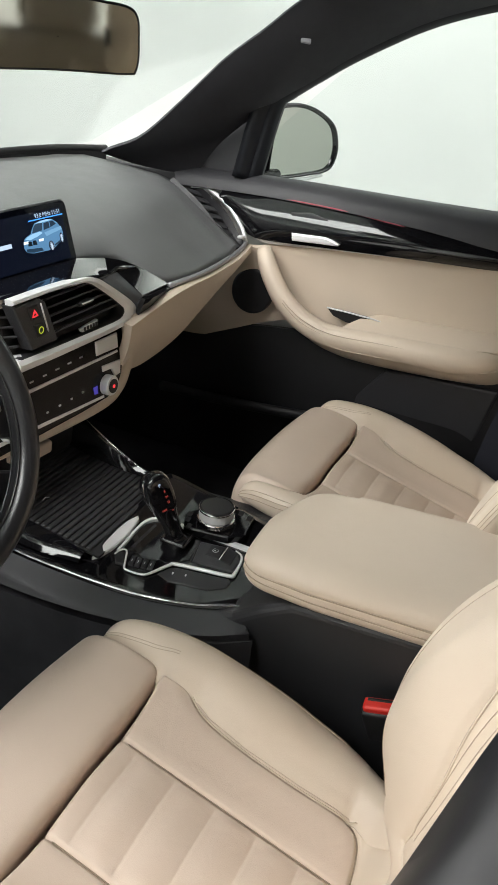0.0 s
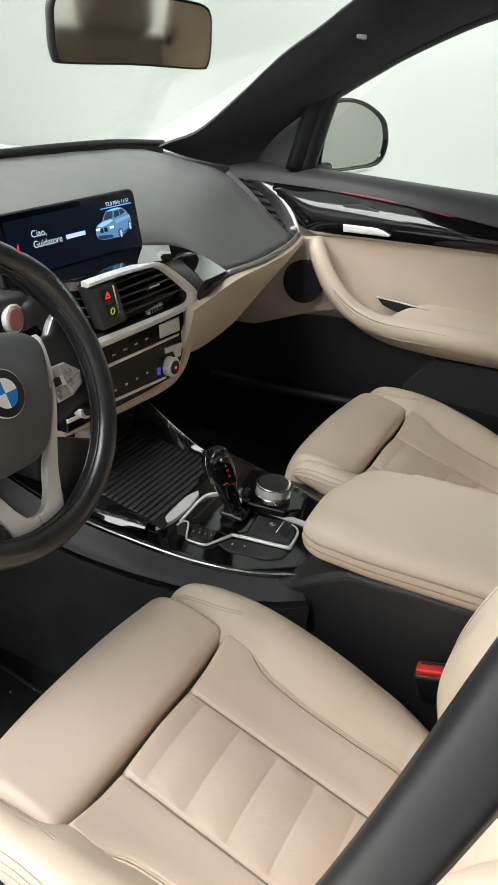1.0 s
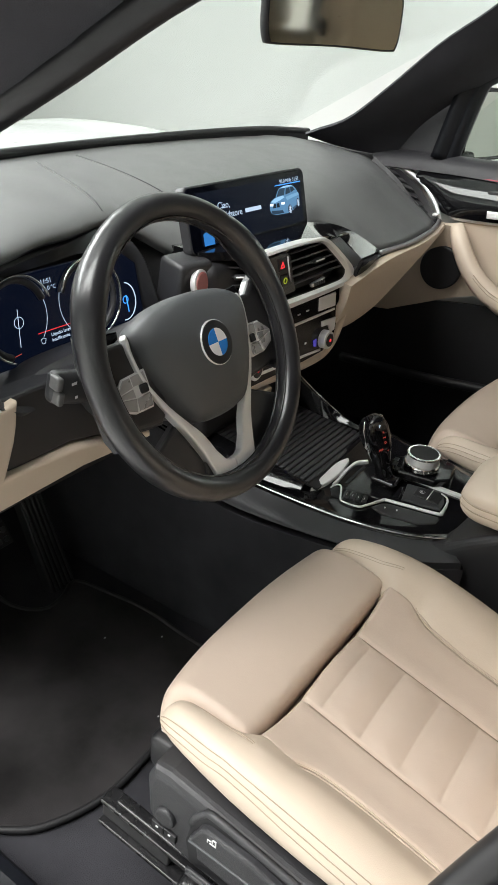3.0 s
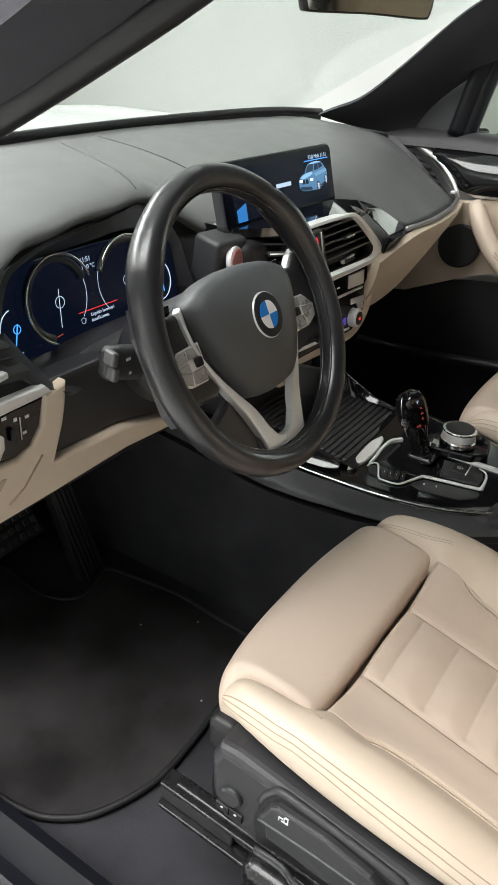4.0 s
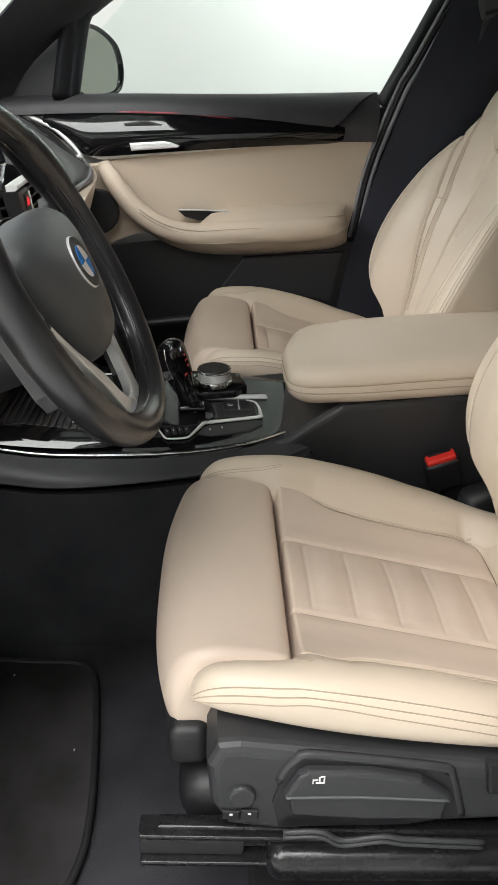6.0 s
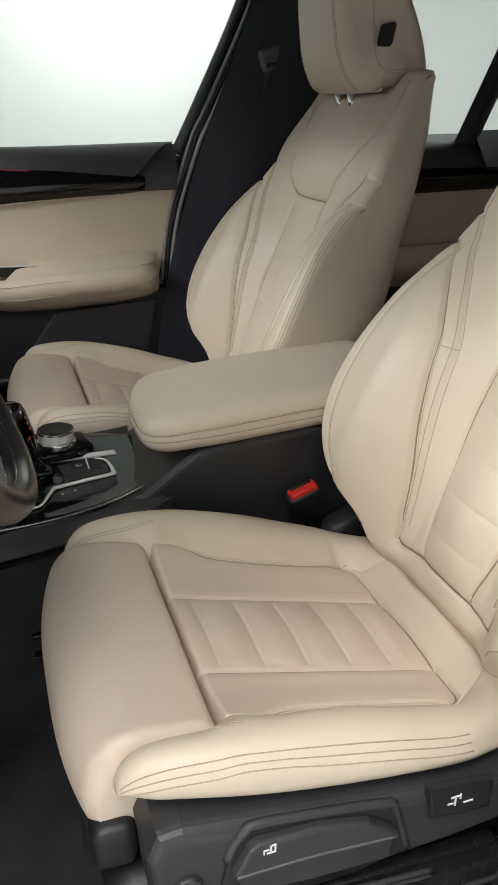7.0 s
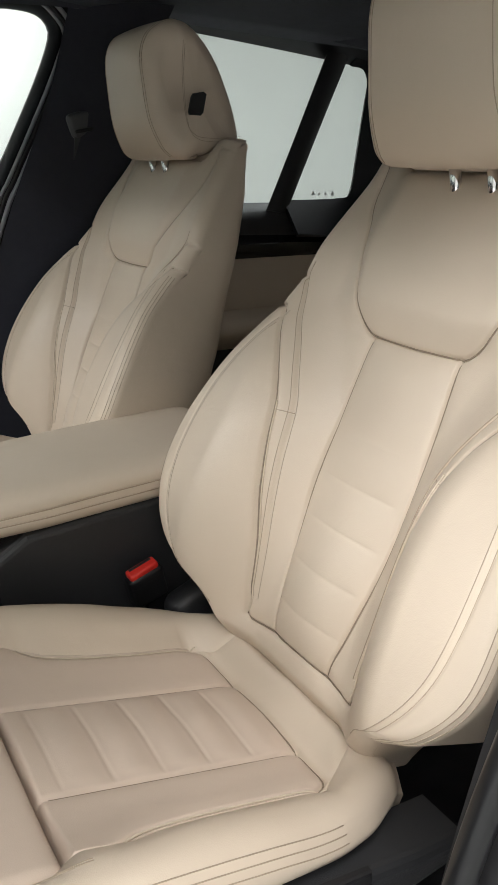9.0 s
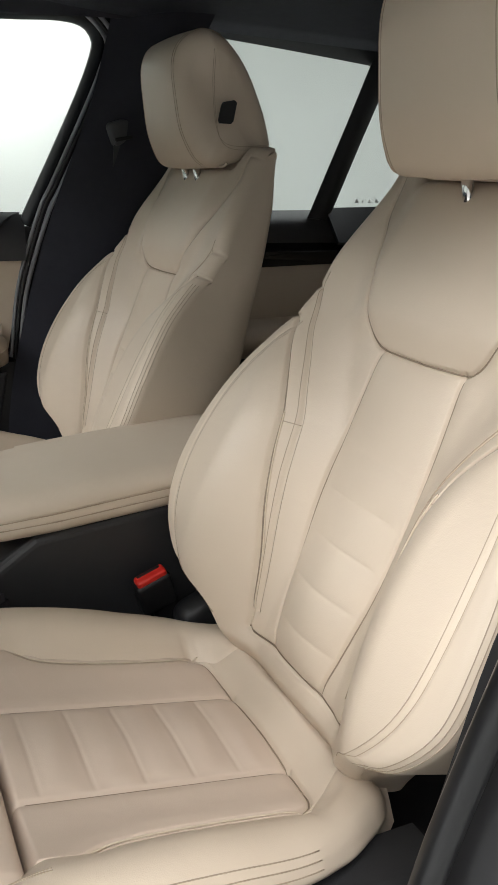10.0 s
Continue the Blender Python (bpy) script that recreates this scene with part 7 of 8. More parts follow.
    for x, y in ((-0.050, 0.090), (-0.045, 0.072)):
        plate("key_mark", [(x - 0.002, y), (x + 0.002, y + 0.001), (x + 0.002, y - 0.0015), (x - 0.002, y - 0.002)], 0.001, lift(0.0014), MARK, c, bevel=0)


SHUT = mat("dark_shutter_slats", (0.030, 0.030, 0.032), 0.42, var=0.15, bump=0.3, bscale=900)
console()


def gear_selector():
    g = thing("gear_selector", "glossy black gear selector with red lit letters", "gear lever", at=(-0.005, 0.125, 0.735))
    base, top = Vector((0.012, 0.118, 0.722)), Vector((-0.017, 0.152, 0.842))
    ax = (top - base).normalized()
    side = Vector((1, -0.62, 0))
    side = (side - ax * side.dot(ax)).normalized()
    m = Matrix((side, ax.cross(side), ax)).transposed().to_4x4()
    m.translation = base
    L = (top - base).length
    rows = []
    prof = [(0.0, 0.017, 0.020, 0), (0.10, 0.012, 0.014, 0), (0.25, 0.0115, 0.0135, 0), (0.40, 0.0145, 0.017, 0.001), (0.55, 0.0190, 0.021, 0.002), (0.70, 0.0215, 0.022, 0.002), (0.84, 0.0205, 0.0205, 0.0), (0.94, 0.0165, 0.0175, -0.003), (0.985, 0.012, 0.013, -0.005), (1.0, 0.006, 0.007, -0.006)]
    for t in np.linspace(0, 1, 40):
        w, dpt, off = (np.interp(t, [q[0] for q in prof], [q[i] for q in prof]) for i in (1, 2, 3))
        a = np.linspace(0, 2 * np.pi, 32, endpoint=False)
        rows.append([(m @ Vector((w * math.copysign(abs(math.cos(x)) ** 0.6, math.cos(x)), off + dpt * math.copysign(abs(math.sin(x)) ** 0.6, math.sin(x)), t * L)))[:] for x in a])
    sheet("lever", rows, PIANO, g, "glossy black lever", cv=True, caps=True)
    for sg in (-1, 1):
        tube("lever_edge", [(m @ Vector((sg * np.interp(t, [q[0] for q in prof], [q[1] for q in prof]) * 0.99, -0.004, t * L)))[:] for t in np.linspace(0.55, 0.97, 14)], 0.0012, CHROME, g, "bright metal edge", k=6)
    rbox("collar", (0.012, 0.118, 0.727), (0.040, 0.042, 0.010), 0.0045, PIANO, g, n=(3, 3, 2))
    f = m @ Matrix(((1, 0, 0, 0), (0, 0, -1, -0.0), (0, 1, 0, 0), (0, 0, 0, 1)))
    def face(x, t):
        dpt = np.interp(t, [q[0] for q in prof], [q[2] for q in prof])
        off = np.interp(t, [q[0] for q in prof], [q[3] for q in prof])
        return m @ Matrix.Translation((x, off - dpt - 0.0004, t * L)) @ rot(90, 0, 0)
    writing("P", face(0.0, 0.90), 0.007, LITW, g, depth=0.0001)
    for i, ch in enumerate("RND"):
        writing(ch, face(0.004, 0.80 - 0.075 * i), 0.0055, LITD, g, depth=0.0001)
    writing("M/S", face(-0.006, 0.575), 0.005, LITD, g, depth=0.0001)
    writing("+", face(0.006, 0.52), 0.006, LITD, g, depth=0.0001)


gear_selector()


def rotary_controller():
    g = thing("rotary_controller", "satin metal rotary controller with black touch face", "controller", at=(0.065, 0.083, 0.735))
    mb = Matrix.Translation((0, 0, 0.738))
    def disc(r, n=48):
        return [(0.065 + r * math.cos(t), 0.083 + r * math.sin(t)) for t in np.linspace(0, 2 * np.pi, n, endpoint=False)]
    plate("key_plate", [(0.028, 0.118), (0.060, 0.134), (0.105, 0.112), (0.118, 0.062), (0.112, 0.040), (0.060, 0.030), (0.040, 0.050)], 0.012, mb, PIANO, g, "black key plate", bevel=0.003)
    for i, (x, y) in enumerate(((0.034, 0.112), (0.048, 0.122), (0.062, 0.126), (0.106, 0.060), (0.100, 0.044))):
        plate("menu_key", [(x - 0.006, y - 0.005), (x + 0.006, y - 0.003), (x + 0.006, y + 0.005), (x - 0.006, y + 0.003)], 0.003, mb @ Matrix.Translation((0, 0, 0.0008)), BLACK, g, bevel=0.0006)
    plate("base_ring", disc(0.029), 0.008, Matrix.Translation((0, 0, 0.749)), CHROME, g, bevel=0.002)
    plate("dial", disc(0.0265), 0.014, Matrix.Translation((0, 0, 0.764)), SATIN, g, "satin metal dial", bevel=0.002)
    plate("dial_rim", disc(0.0275), 0.003, Matrix.Translation((0, 0, 0.766)), CHROME, g, bevel=0.001)
    plate("touch_face", disc(0.0235), 0.002, Matrix.Translation((0, 0, 0.767)), BLACK, g, "black touch face", bevel=0.0008)


rotary_controller()


def armrest():
    a = thing("armrest", "padded beige leather armrest on the console", "armrest", at=(0.015, -0.2, 0.75))
    at, size, rad = np.array((0.015, -0.232, 0.795)), np.array((0.232, 0.41, 0.056)), (0.032, 0.040, 0.0210)

    def bend(Q):
        x, y, z = Q.T
        f = (y + 0.205) / 0.41
        w = np.interp(f, [0, 0.2, 0.75, 1], [0.96, 1.0, 1.0, 0.90])
        z2 = z + 0.006 * np.cos(np.clip(x / 0.115, -1, 1) * 1.5) * (z > 0) + 0.026 - 0.028 * f + 0.003 * np.sin(f * 3.1) * (z > 0)
        y2 = y + 0.006 * np.cos(np.clip((x + 0.02) / 0.115, -1, 1) * 1.5) * (f > 0.5) - 0.02 * np.clip(x / 0.115, 0, 1) * (f > 0.8)
        groove = crease(np.abs(z - 0.003), 0.0018, 0.0016, 0.0008, 0.006) + crease(np.abs(z + 0.005), 0.001, 0.0014, 0.0004, 0.005)
        lat = np.maximum(np.abs(x) / 0.115, np.abs(y) / 0.205) > 0.9
        return np.stack([x * w * (1 - 0.6 * groove * lat / 0.115), y2, z2], -1)
    rbox("pad", at, tuple(size), rad, LEATHER, a, "plump leather pad with double stitching", n=(14, 20, 40), bend=bend)
    # two rows of thread along the side and round the front corner
    hx, hy = size[0] / 2 + 0.0002, size[1] / 2 + 0.0002
    q = np.linspace(0, np.pi / 2, 24)
    corner = np.stack([-(hx - rad[0]) - rad[0] * np.cos(q), hy - rad[1] + rad[1] * np.sin(q)], -1)
    run = np.concatenate([np.stack([np.full(40, -hx), np.linspace(-0.19, hy - rad[1] - 0.002, 40)], -1), corner, np.stack([np.linspace(-(hx - rad[0]) + 0.004, 0.07, 16), np.full(16, hy)], -1)])
    for z in (0.003, -0.005):
        tube("stitching", bend(np.column_stack([run, np.full(len(run), z)])) + at, 0.0009, SEAM, a, k=5)
    return a


armrest()


def console_box():
    c = thing("armrest_box", "dark grey plastic box under the armrest", "console box", at=(0.015, -0.25, 0.4))
    out = [(-0.02, 0.715), (-0.055, 0.742), (-0.10, 0.772), (-0.50, 0.808), (-0.55, 0.70), (-0.55, 0.38), (0.02, 0.38), (0.02, 0.70)]
    m = Matrix(((0, 0, -1, -0.088), (1, 0, 0, 0), (0, 1, 0, 0), (0, 0, 0, 1)))
    plate("box", out, 0.20, m, PLASTIC, c, "smooth dark grey box", bevel=0.012, seg=4)
    rbox("rear_panel", (0.015, -0.56, 0.56), (0.20, 0.03, 0.36), 0.01, BLACK, c, n=(2, 2, 2))


console_box()


def buckle(x, y, z, turn, label):
    b = thing("seat_belt_buckle", label, "belt buckle", "belt buckles", at=(x, y, z - 0.1))
    t = rot(*turn)
    o = Vector((x, y, z))
    rbox("housing", o + t @ Vector((0, 0, -0.028)), (0.024, 0.052, 0.055), 0.006, BLACK, b, "black plastic housing", n=(3, 3, 3), turn=t)
    rbox("release_button", o + t @ Vector((0, 0.0, 0.001)), (0.018, 0.044, 0.012), 0.004, RED, b, "bright red release button", n=(3, 3, 3), turn=t)
    rbox("button_slot", o + t @ Vector((0.004, 0.0, 0.0066)), (0.004, 0.034, 0.003), 0.0012, BLACK, b, n=(2, 2, 2), turn=t)
    rbox("stalk", o + t @ Vector((0.004, -0.008, -0.10)), (0.018, 0.036, 0.11), 0.006, BLACK, b, n=(2, 2, 2), turn=t)
    return b


buckle(-0.120, -0.243, 0.700, (-18, -10, 6), "black seat belt buckle with red button beside the armrest box")
rb = thing("belt_anchor_cover", "dark grey belt cover between seat and console box", "seat trim", at=(-0.12, -0.33, 0.55))
rbox("cover", (-0.125, -0.335, 0.615), (0.05, 0.10, 0.10), 0.022, PLASTIC, rb, n=(3, 4, 3), turn=rot(-22, 0, 0))

# ---- far front door ----
def far_door():
    d = thing("front_door", "closed far door with beige leather, black lacquer and satin trim", "car door", at=(0.78, 0.1, 0.45))
    ribbon("lower_panel", [(0.768, 0.62, 0.70), (0.765, 0.45, 0.77), (0.757, 0.2, 0.81), (0.755, -0.1, 0.80), (0.755, -0.245, 0.81)], [(0.77, 0.64, 0.42), (0.75, 0.4, 0.42), (0.74, 0.2, 0.42), (0.74, -0.1, 0.42), (0.75, -0.185, 0.42)], 24, BLACK, "black moulded lower panel", d, bulge=(-0.01, 0, 0), kind="", thick=0.02)
    ribbon("belt_cap", [(0.797, 0.60, 1.092), (0.797, 0.3, 1.101), (0.797, 0.0, 1.104), (0.797, -0.285, 1.111)], [(0.755, 0.56, 1.075), (0.752, 0.3, 1.082), (0.748, 0.0, 1.074), (0.752, -0.18, 1.058)], 24, DOORSKIN, "dark soft upper door edge", d, bulge=(-0.010, 0, 0.010), kind="", thick=0.02)
    ribbon("belt_end", [(0.797, -0.175, 1.109), (0.797, -0.29, 1.111)], [(0.757, -0.175, 1.03), (0.757, -0.28, 1.031)], 6, DOORSKIN, "", d, bulge=(-0.012, 0, 0.004), kind="", thick=0.02)
    tr = ribbon("lacquer_trim", [(0.758, 0.452, 1.075), (0.753, 0.38, 1.079), (0.750, 0.24, 1.080), (0.747, 0.0, 1.071), (0.752, -0.17, 1.057), (0.755, -0.205, 1.050)], [(0.757, 0.447, 1.069), (0.742, 0.397, 1.033), (0.733, 0.366, 1.008), (0.732, 0.32, 1.004), (0.732, 0.19, 1.014), (0.735, -0.045, 1.032), (0.75, -0.17, 1.040), (0.754, -0.205, 1.044)], 40, PIANO, "glossy black door trim", d, bulge=(-0.012, 0, 0.0), kind="", thick=0.015)
    tube("ambient_line", spline([(0.742, 0.46, 1.084), (0.738, 0.38, 1.088), (0.733, 0.226, 1.089), (0.733, 0.12, 1.085), (0.733, 0.0, 1.074), (0.737, -0.117, 1.060), (0.742, -0.16, 1.056)], 40), 0.0018, mat("red_light_guide", (0.45, 0.05, 0.08), 0.3), d, "thin red light line", k=6)
    tube("satin_strip", spline([(0.780, 0.525, 1.098), (0.769, 0.491, 1.090), (0.755, 0.446, 1.070), (0.740, 0.396, 1.033), (0.730, 0.365, 1.010), (0.727, 0.33, 0.999), (0.730, 0.26, 1.003), (0.732, 0.19, 1.009), (0.735, -0.045, 1.028), (0.748, -0.165, 1.037), (0.754, -0.195, 1.036)], 70), np.interp(np.linspace(0, 1, 70), [0, 0.3, 0.6, 1], [0.0045, 0.0065, 0.006, 0.004]), SATIN, d, "satin metal strip under the lacquer", k=8)
    ribbon("leather_panel", [(0.735, 0.50, 1.00), (0.722, 0.365, 0.984), (0.742, 0.30, 0.995), (0.745, 0.19, 1.006), (0.748, -0.045, 1.024), (0.757, -0.19, 1.033), (0.76, -0.278, 1.033)], [(0.760, 0.56, 0.70), (0.752, 0.40, 0.775), (0.752, 0.22, 0.835), (0.752, -0.045, 0.82), (0.757, -0.18, 0.825), (0.76, -0.222, 0.80)], 40, LEATHER, "beige leather upper panel", d, bulge=(0.006, 0, 0), kind="", thick=0.012)
    tube("leather_seam", spline([(0.7485, 0.26, 0.945), (0.750, 0.20, 0.952), (0.750, 0.10, 0.950), (0.752, -0.05, 0.962), (0.757, -0.24, 0.978)], 40), 0.0015, SEAM, d, k=5)
    # grab handle that flows into the armrest
    path = spline([(0.715, 0.325, 0.982), (0.700, 0.312, 0.965), (0.690, 0.292, 0.935), (0.680, 0.255, 0.893), (0.672, 0.20, 0.858), (0.668, 0.13, 0.842), (0.668, 0.03, 0.846), (0.674, -0.10, 0.850), (0.690, -0.175, 0.853), (0.722, -0.205, 0.856), (0.748, -0.215, 0.858)], 60)
    tube("grab_handle", path, np.interp(np.linspace(0, 1, 60), [0, 0.06, 0.25, 0.5, 0.8, 0.95, 1], [0.016, 0.021, 0.023, 0.026, 0.028, 0.024, 0.012]), LEATHER, d, "curved beige leather grab handle and armrest", k=18, flat=0.95, up=(1, 0, 0))
    ribbon("armrest_body", [(0.69, 0.26, 0.885), (0.662, 0.19, 0.85), (0.655, 0.12, 0.834), (0.655, 0.03, 0.836), (0.662, -0.10, 0.842), (0.68, -0.19, 0.848), (0.71, -0.215, 0.855)], [(0.75, 0.24, 0.855), (0.745, 0.18, 0.818), (0.745, 0.12, 0.80), (0.745, 0.03, 0.793), (0.745, -0.10, 0.798), (0.75, -0.19, 0.805), (0.755, -0.225, 0.815)], 40, LEATHER, "", d, bulge=(-0.004, 0, -0.012), kind="", thick=0.01)
    ribbon("armrest_top", [(0.668, 0.12, 0.862), (0.668, 0.03, 0.868), (0.674, -0.10, 0.875), (0.69, -0.19, 0.880), (0.71, -0.215, 0.878)], [(0.75, 0.06, 0.885), (0.75, 0.03, 0.890), (0.752, -0.10, 0.895), (0.757, -0.19, 0.898), (0.757, -0.225, 0.895)], 30, LEATHER, "", d, bulge=(0, 0, 0.006), kind="", thick=0.01)
    for dx in (0.0, 0.007):
        tube("stitching", path[12:54] + np.array((-0.0215 - 0.002 * dx, 0.0, 0.006 + dx)), 0.0009, SEAM, d, k=5)
    po = plate("pull_pocket", [(0.165, 0.886), (0.15, 0.872), (0.12, 0.864), (0.07, 0.862), (0.045, 0.868), (0.04, 0.88), (0.06, 0.884), (0.12, 0.886)], 0.01, Matrix(((0, 0, -1, 0.712), (1, 0, 0, 0), (0, 1, 0, 0), (0, 0, 0, 1))), BLACK, d, "dark insert of the pull pocket", bevel=0.002)
    tube("pocket_edge", [(0.710, 0.165, 0.888), (0.709, 0.12, 0.888), (0.709, 0.06, 0.886), (0.71, 0.04, 0.882)], 0.0018, SATIN, d, k=6)
    # loudspeaker
    ms = frame_of((0.742, 0.349, 0.879), (0, -1, 0), (0.12, 0.0, 1))
    plate("speaker_grille", [(0.050 * math.cos(t), 0.050 * math.sin(t)) for t in np.linspace(0, 2 * np.pi, 48, endpoint=False)], 0.012, ms @ Matrix.Translation((0, 0, 0.024)), BLACK, d, "round black loudspeaker grille", bevel=0.004)
    # grey lower patch and pocket
    mg = Matrix(((0, 0, -1, 0.722), (1, 0, 0, 0), (0, 1, 0, 0), (0, 0, 0, 1)))
    plate("lower_patch", [(0.016, 0.778), (-0.222, 0.790), (-0.19, 0.62), (0.10, 0.62), (0.075, 0.70)], 0.01, mg, DOORSKIN, d, "dark grey lower door patch", bevel=0.006)
    tube("pocket_lip", spline([(0.70, 0.56, 0.60), (0.69, 0.35, 0.615), (0.69, 0.15, 0.635), (0.70, 0.0, 0.645)], 24), 0.012, BLACK, d, k=10)
    # inner handle
    mh = frame_of((0.728, 0.220, 1.042), (0, -1, 0.06), (0.1, 0.0, 1))
    hb = plate("handle_recess", [(-0.055, 0.028), (-0.01, 0.032), (0.045, 0.018), (0.062, 0.002), (0.066, -0.022), (-0.05, -0.030)], 0.008, mh @ Matrix.Translation((0, 0, 0.010)), BLACK, d, "black recess of the inner handle", bevel=0.003)
    plate("handle_lever", [(-0.046, -0.012), (0.030, -0.012), (0.046, -0.016), (0.062, -0.023), (0.058, -0.027), (-0.044, -0.028)], 0.012, mh @ Matrix.Translation((0, 0, 0.020)), SATIN, d, "satin inner door handle", bevel=0.004)
    tube("lock_pin", [(0.792, -0.247, 1.10), (0.792, -0.247, 1.130)], 0.0035, BLACK, d, "black lock pin", k=8)
    # sail panel in the window's front corner
    msail = Matrix(((0, 0, -1, 0.772), (1, 0, 0, 0), (0, 1, 0, 0), (0, 0, 0, 1)))
    plate("sail_panel", [(0.56, 1.095), (0.50, 1.175), (0.42, 1.235), (0.356, 1.272), (0.346, 1.262), (0.380, 1.10)], 0.012, msail, DOORSKIN, d, "dark triangular mirror panel", bevel=0.004)


far_door()


def door_mirror():
    s = thing("door_mirror", "black door mirror with bright lower edge outside the window", "wing mirror", at=(0.95, 0.33, 1.1))
    n = Vector((-0.44, -0.90, 0.0)).normalized()
    m = frame_of((0.955, 0.359, 1.178), (0.90, -0.44, 0), (0, 0, 1))
    out = spline([(-0.100, -0.075), (-0.096, 0.02), (-0.092, 0.066), (-0.073, 0.079), (-0.02, 0.082), (0.03, 0.072), (0.085, 0.045), (0.108, 0.015), (0.115, -0.03), (0.092, -0.066), (0.02, -0.076), (-0.06, -0.080)], 72, closed=True)
    c = out.mean(0)
    ring = []
    for sc, dpt in ((0.05, -0.105), (0.5, -0.10), (0.82, -0.075), (0.97, -0.035), (1.0, -0.005), (0.99, 0.004), (0.95, 0.006), (0.90, 0.0), (0.885, -0.004)):
        ring.append([(m @ Vector((c[0] + (x - c[0]) * sc, c[1] + (y - c[1]) * sc, dpt)))[:] for x, y in out])
    sheet("housing", ring, PIANO, s, "glossy black mirror housing", cv=True)
    gl = [[(m @ Vector((c[0] + (x - c[0]) * sc, c[1] + (y - c[1]) * sc, -0.003)))[:] for x, y in out] for sc in (0.89, 0.45, 0.01)]
    sheet("mirror_glass", gl, MIRROR, s, "mirror glass", cv=True)
    rbox("mirror_foot", (0.85, 0.42, 1.105), (0.12, 0.06, 0.030), 0.012, PIANO, s, n=(4, 3, 3), turn=rot(0, 0, -12))
    tube("bright_edge", [(m @ Vector((x, y - 0.002, 0.004)))[:] for x, y in ((-0.105, -0.074), (-0.06, -0.083), (0.02, -0.080), (0.07, -0.073))], 0.004, PAINT, s, "pale painted lower edge", k=6)


door_mirror()


def rear_view_mirror():
    s = thing("rear_view_mirror", "frameless interior mirror on a black stalk", "rear-view mirror", at=(-0.03, 0.30, 1.4))
    m = frame_of((-0.030, 0.283, 1.372), (0.216, -0.077, 0.0), (0, -0.03, 1))
    out = spline([(-0.112, -0.030), (-0.116, 0.0), (-0.110, 0.032), (-0.06, 0.040), (0.0, 0.042), (0.06, 0.040), (0.108, 0.033), (0.116, 0.0), (0.114, -0.030), (0.10, -0.037), (0.0, -0.035), (-0.10, -0.036)], 72, closed=True)
    rings = []
    for sc, z in ((0.35, -0.04), (0.85, -0.028), (0.99, -0.008), (1.0, 0.0), (0.985, 0.003), (0.955, 0.0035)):
        rings.append([(m @ Vector((x * sc, y * (sc if sc < 0.95 else sc * (0.97 if sc < 0.97 else 1)), z)))[:] for x, y in out])
    sheet("housing", rings, BLACK, s, "black mirror housing", cv=True, caps=True)
    g = [[(m @ Vector((x * sc, y * sc * 0.97, 0.0042)))[:] for x, y in out] for sc in (0.955, 0.5, 0.01)]
    sheet("mirror_glass", g, RVM, s, "tinted mirror glass", cv=True)
    tube("stalk", [(-0.035, 0.30, 1.40), (-0.03, 0.33, 1.44), (-0.02, 0.36, 1.47)], 0.014, BLACK, s, k=10)
    rbox("sensor_cover", (-0.015, 0.30, 1.475), (0.13, 0.16, 0.06), 0.02, BLACK, s, n=(4, 4, 3), turn=rot(-28, 0, 0))


RVM = mat("tinted_mirror", (0.62, 0.60, 0.52), 0.03, metal=1.0, var=0.02)
RVM.node_tree.nodes["Principled BSDF"].inputs["Roughness"].default_value = 0.01
rear_view_mirror()


def floor_mat():
    f = thing("floor_mat", "black velour floor mat in the driver's footwell", "floor mat", at=(-0.45, 0.4, 0.4))
    out = spline([(-0.225, 0.60), (-0.21, 0.53), (-0.20, 0.446), (-0.207, 0.36), (-0.212, 0.29), (-0.235, 0.262), (-0.30, 0.25), (-0.365, 0.242), (-0.45, 0.235), (-0.519, 0.237), (-0.585, 0.26), (-0.628, 0.295), (-0.655, 0.368), (-0.66, 0.60), (-0.65, 0.80), (-0.36, 0.80), (-0.345, 0.64), (-0.315, 0.585), (-0.27, 0.585)], 110, closed=True)
    plate("velour", [tuple(p) for p in out], 0.008, Matrix.Translation((0, 0, 0.410)), MATM, f, bevel=0.004)
    tube("edge_binding", [(x, y, 0.408) for x, y in out], 0.005, RUBBER, f, "black bound edge", k=8, closed=True)
    # lint and grit
    for x, y in ((-0.236, 0.376), (-0.371, 0.268), (-0.30, 0.45)):
        rbox("lint", (x, y, 0.4112), (0.003, 0.0018, 0.001), 0.0004, MARK, f, n=(2, 2, 2))


floor_mat()


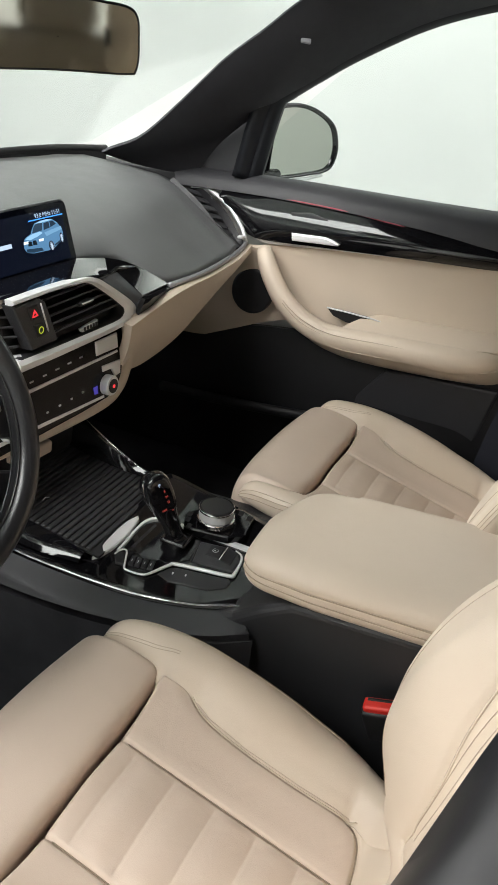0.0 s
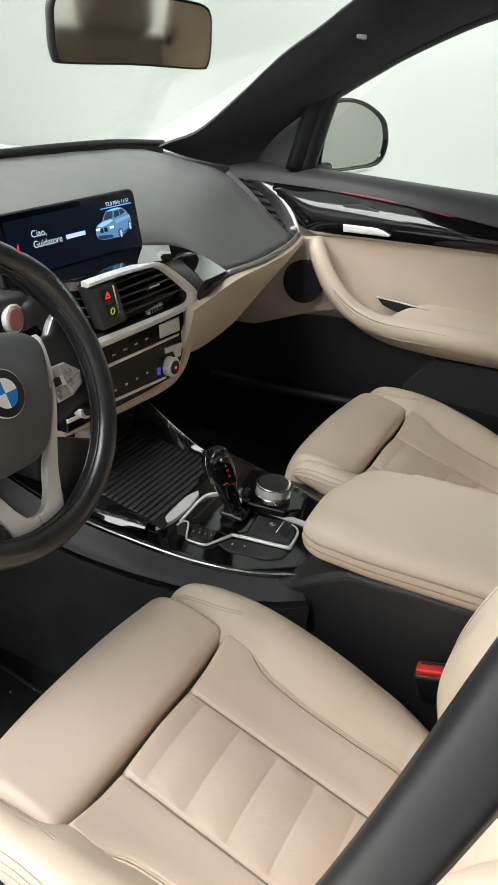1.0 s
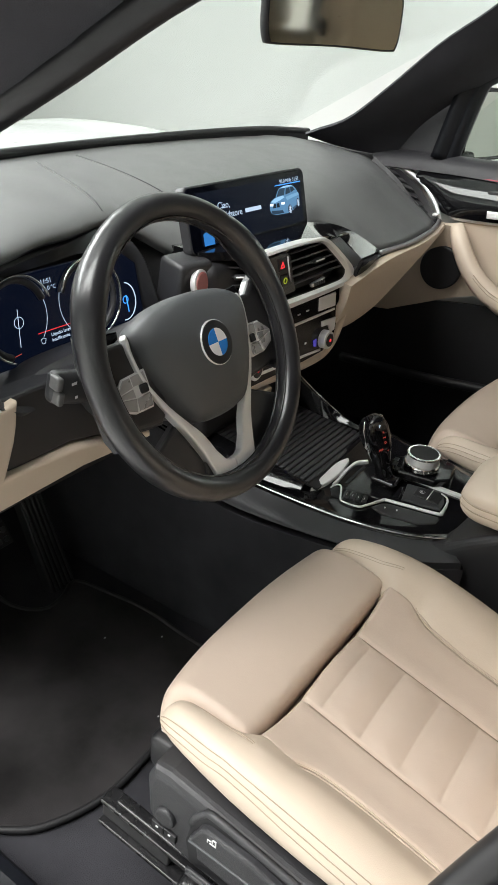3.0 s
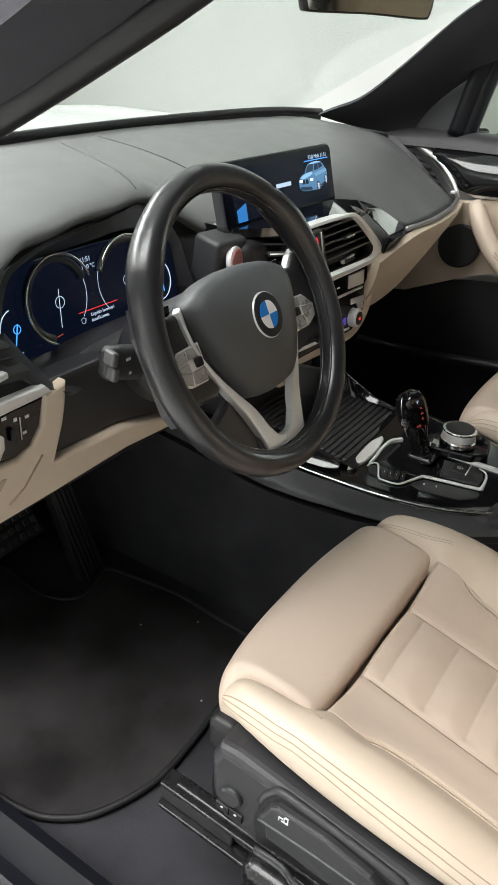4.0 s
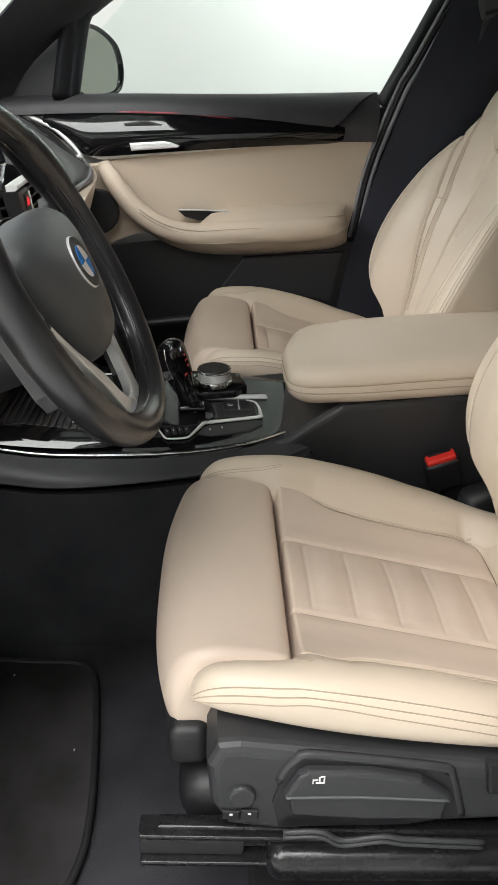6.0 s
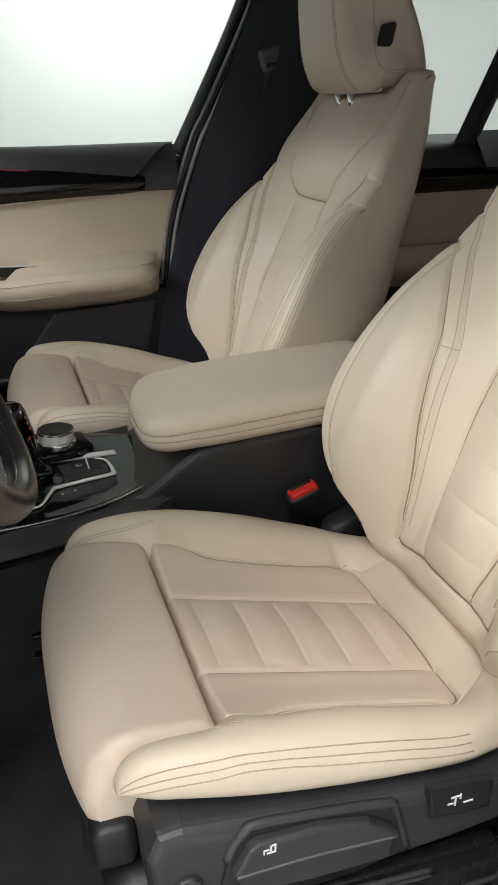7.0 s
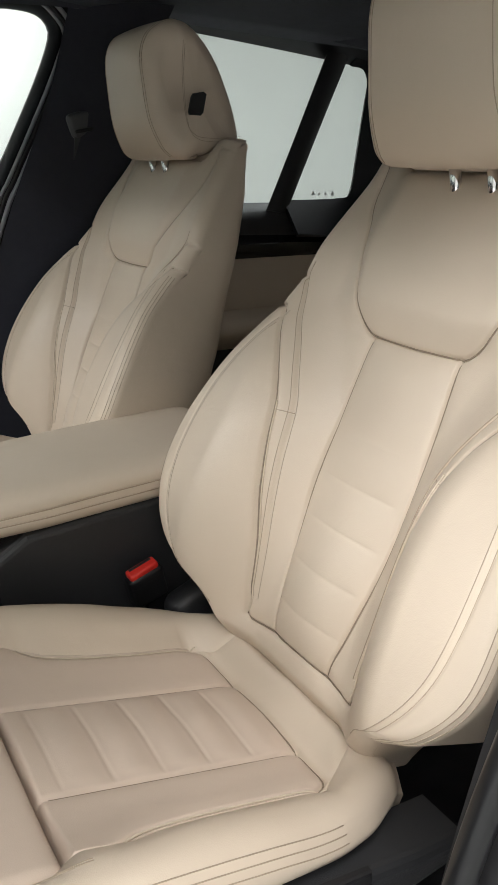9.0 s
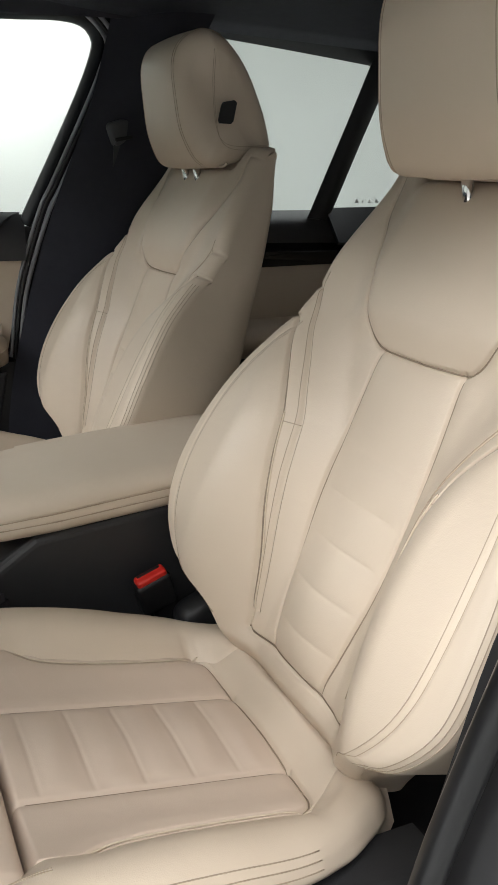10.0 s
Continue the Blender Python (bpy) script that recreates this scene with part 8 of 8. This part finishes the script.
def pedals():
    p = thing("accelerator_pedal", "black ribbed accelerator pedal standing in the footwell", "pedal", at=(-0.21, 0.72, 0.42))
    m = frame_of((-0.243, 0.655, 0.50), (1, 0.15, 0), (-0.12, 0.35, 0.93))
    plate("pad", [(-0.033, -0.13), (0.033, -0.13), (0.028, 0.13), (-0.022, 0.13)], 0.02, m, BLACK, p, bevel=0.004)
    for i in range(5):
        x = -0.024 + 0.012 * i
        rbox("rib", m @ Vector((x * 0.9, 0, 0.002)), (0.004, 0.24, 0.006), 0.0018, PLASTIC, p, n=(2, 2, 2), turn=m)
    b = thing("brake_pedal", "black rubber brake pedal with studs", "pedal", at=(-0.36, 0.75, 0.5))
    m = frame_of((-0.345, 0.70, 0.535), (1, 0, 0), (0, 0.5, 0.85))
    plate("pad", [(-0.055, -0.04), (0.055, -0.04), (0.05, 0.04), (-0.05, 0.04)], 0.018, m, RUBBER, b, bevel=0.006)
    for i in range(6):
        for j in range(4):
            rbox("stud", m @ Vector((-0.04 + 0.016 * i, -0.027 + 0.018 * j, 0.002)), (0.010, 0.010, 0.005), 0.0016, PLASTIC, b, n=(2, 2, 2), turn=m)
    tube("arm", [(-0.36, 0.71, 0.57), (-0.36, 0.80, 0.70), (-0.36, 0.84, 0.85)], 0.012, BLACK, b, k=8)


pedals()

# belt on the far pillar
def seat_belt():
    b = thing("seat_belt", "black seat belt on the far door pillar", "seat belt", at=(0.72, -0.52, 1.28))
    rbox("guide", (0.694, -0.490, 1.300), (0.022, 0.062, 0.050), 0.010, AIRBAG, b, "black belt guide", n=(3, 3, 3), turn=rot(-18, 0, 0))
    rbox("guide_slot", (0.682, -0.495, 1.288), (0.006, 0.052, 0.008), 0.003, BLACK, b, n=(2, 3, 2), turn=rot(-12, 0, 0))
    ribbon("webbing", [(0.686, -0.470, 1.285), (0.700, -0.450, 1.0), (0.712, -0.42, 0.62)], [(0.686, -0.516, 1.280), (0.700, -0.495, 1.0), (0.712, -0.465, 0.62)], 14, DOORSKIN, "", b, kind="", thick=0.002)


seat_belt()
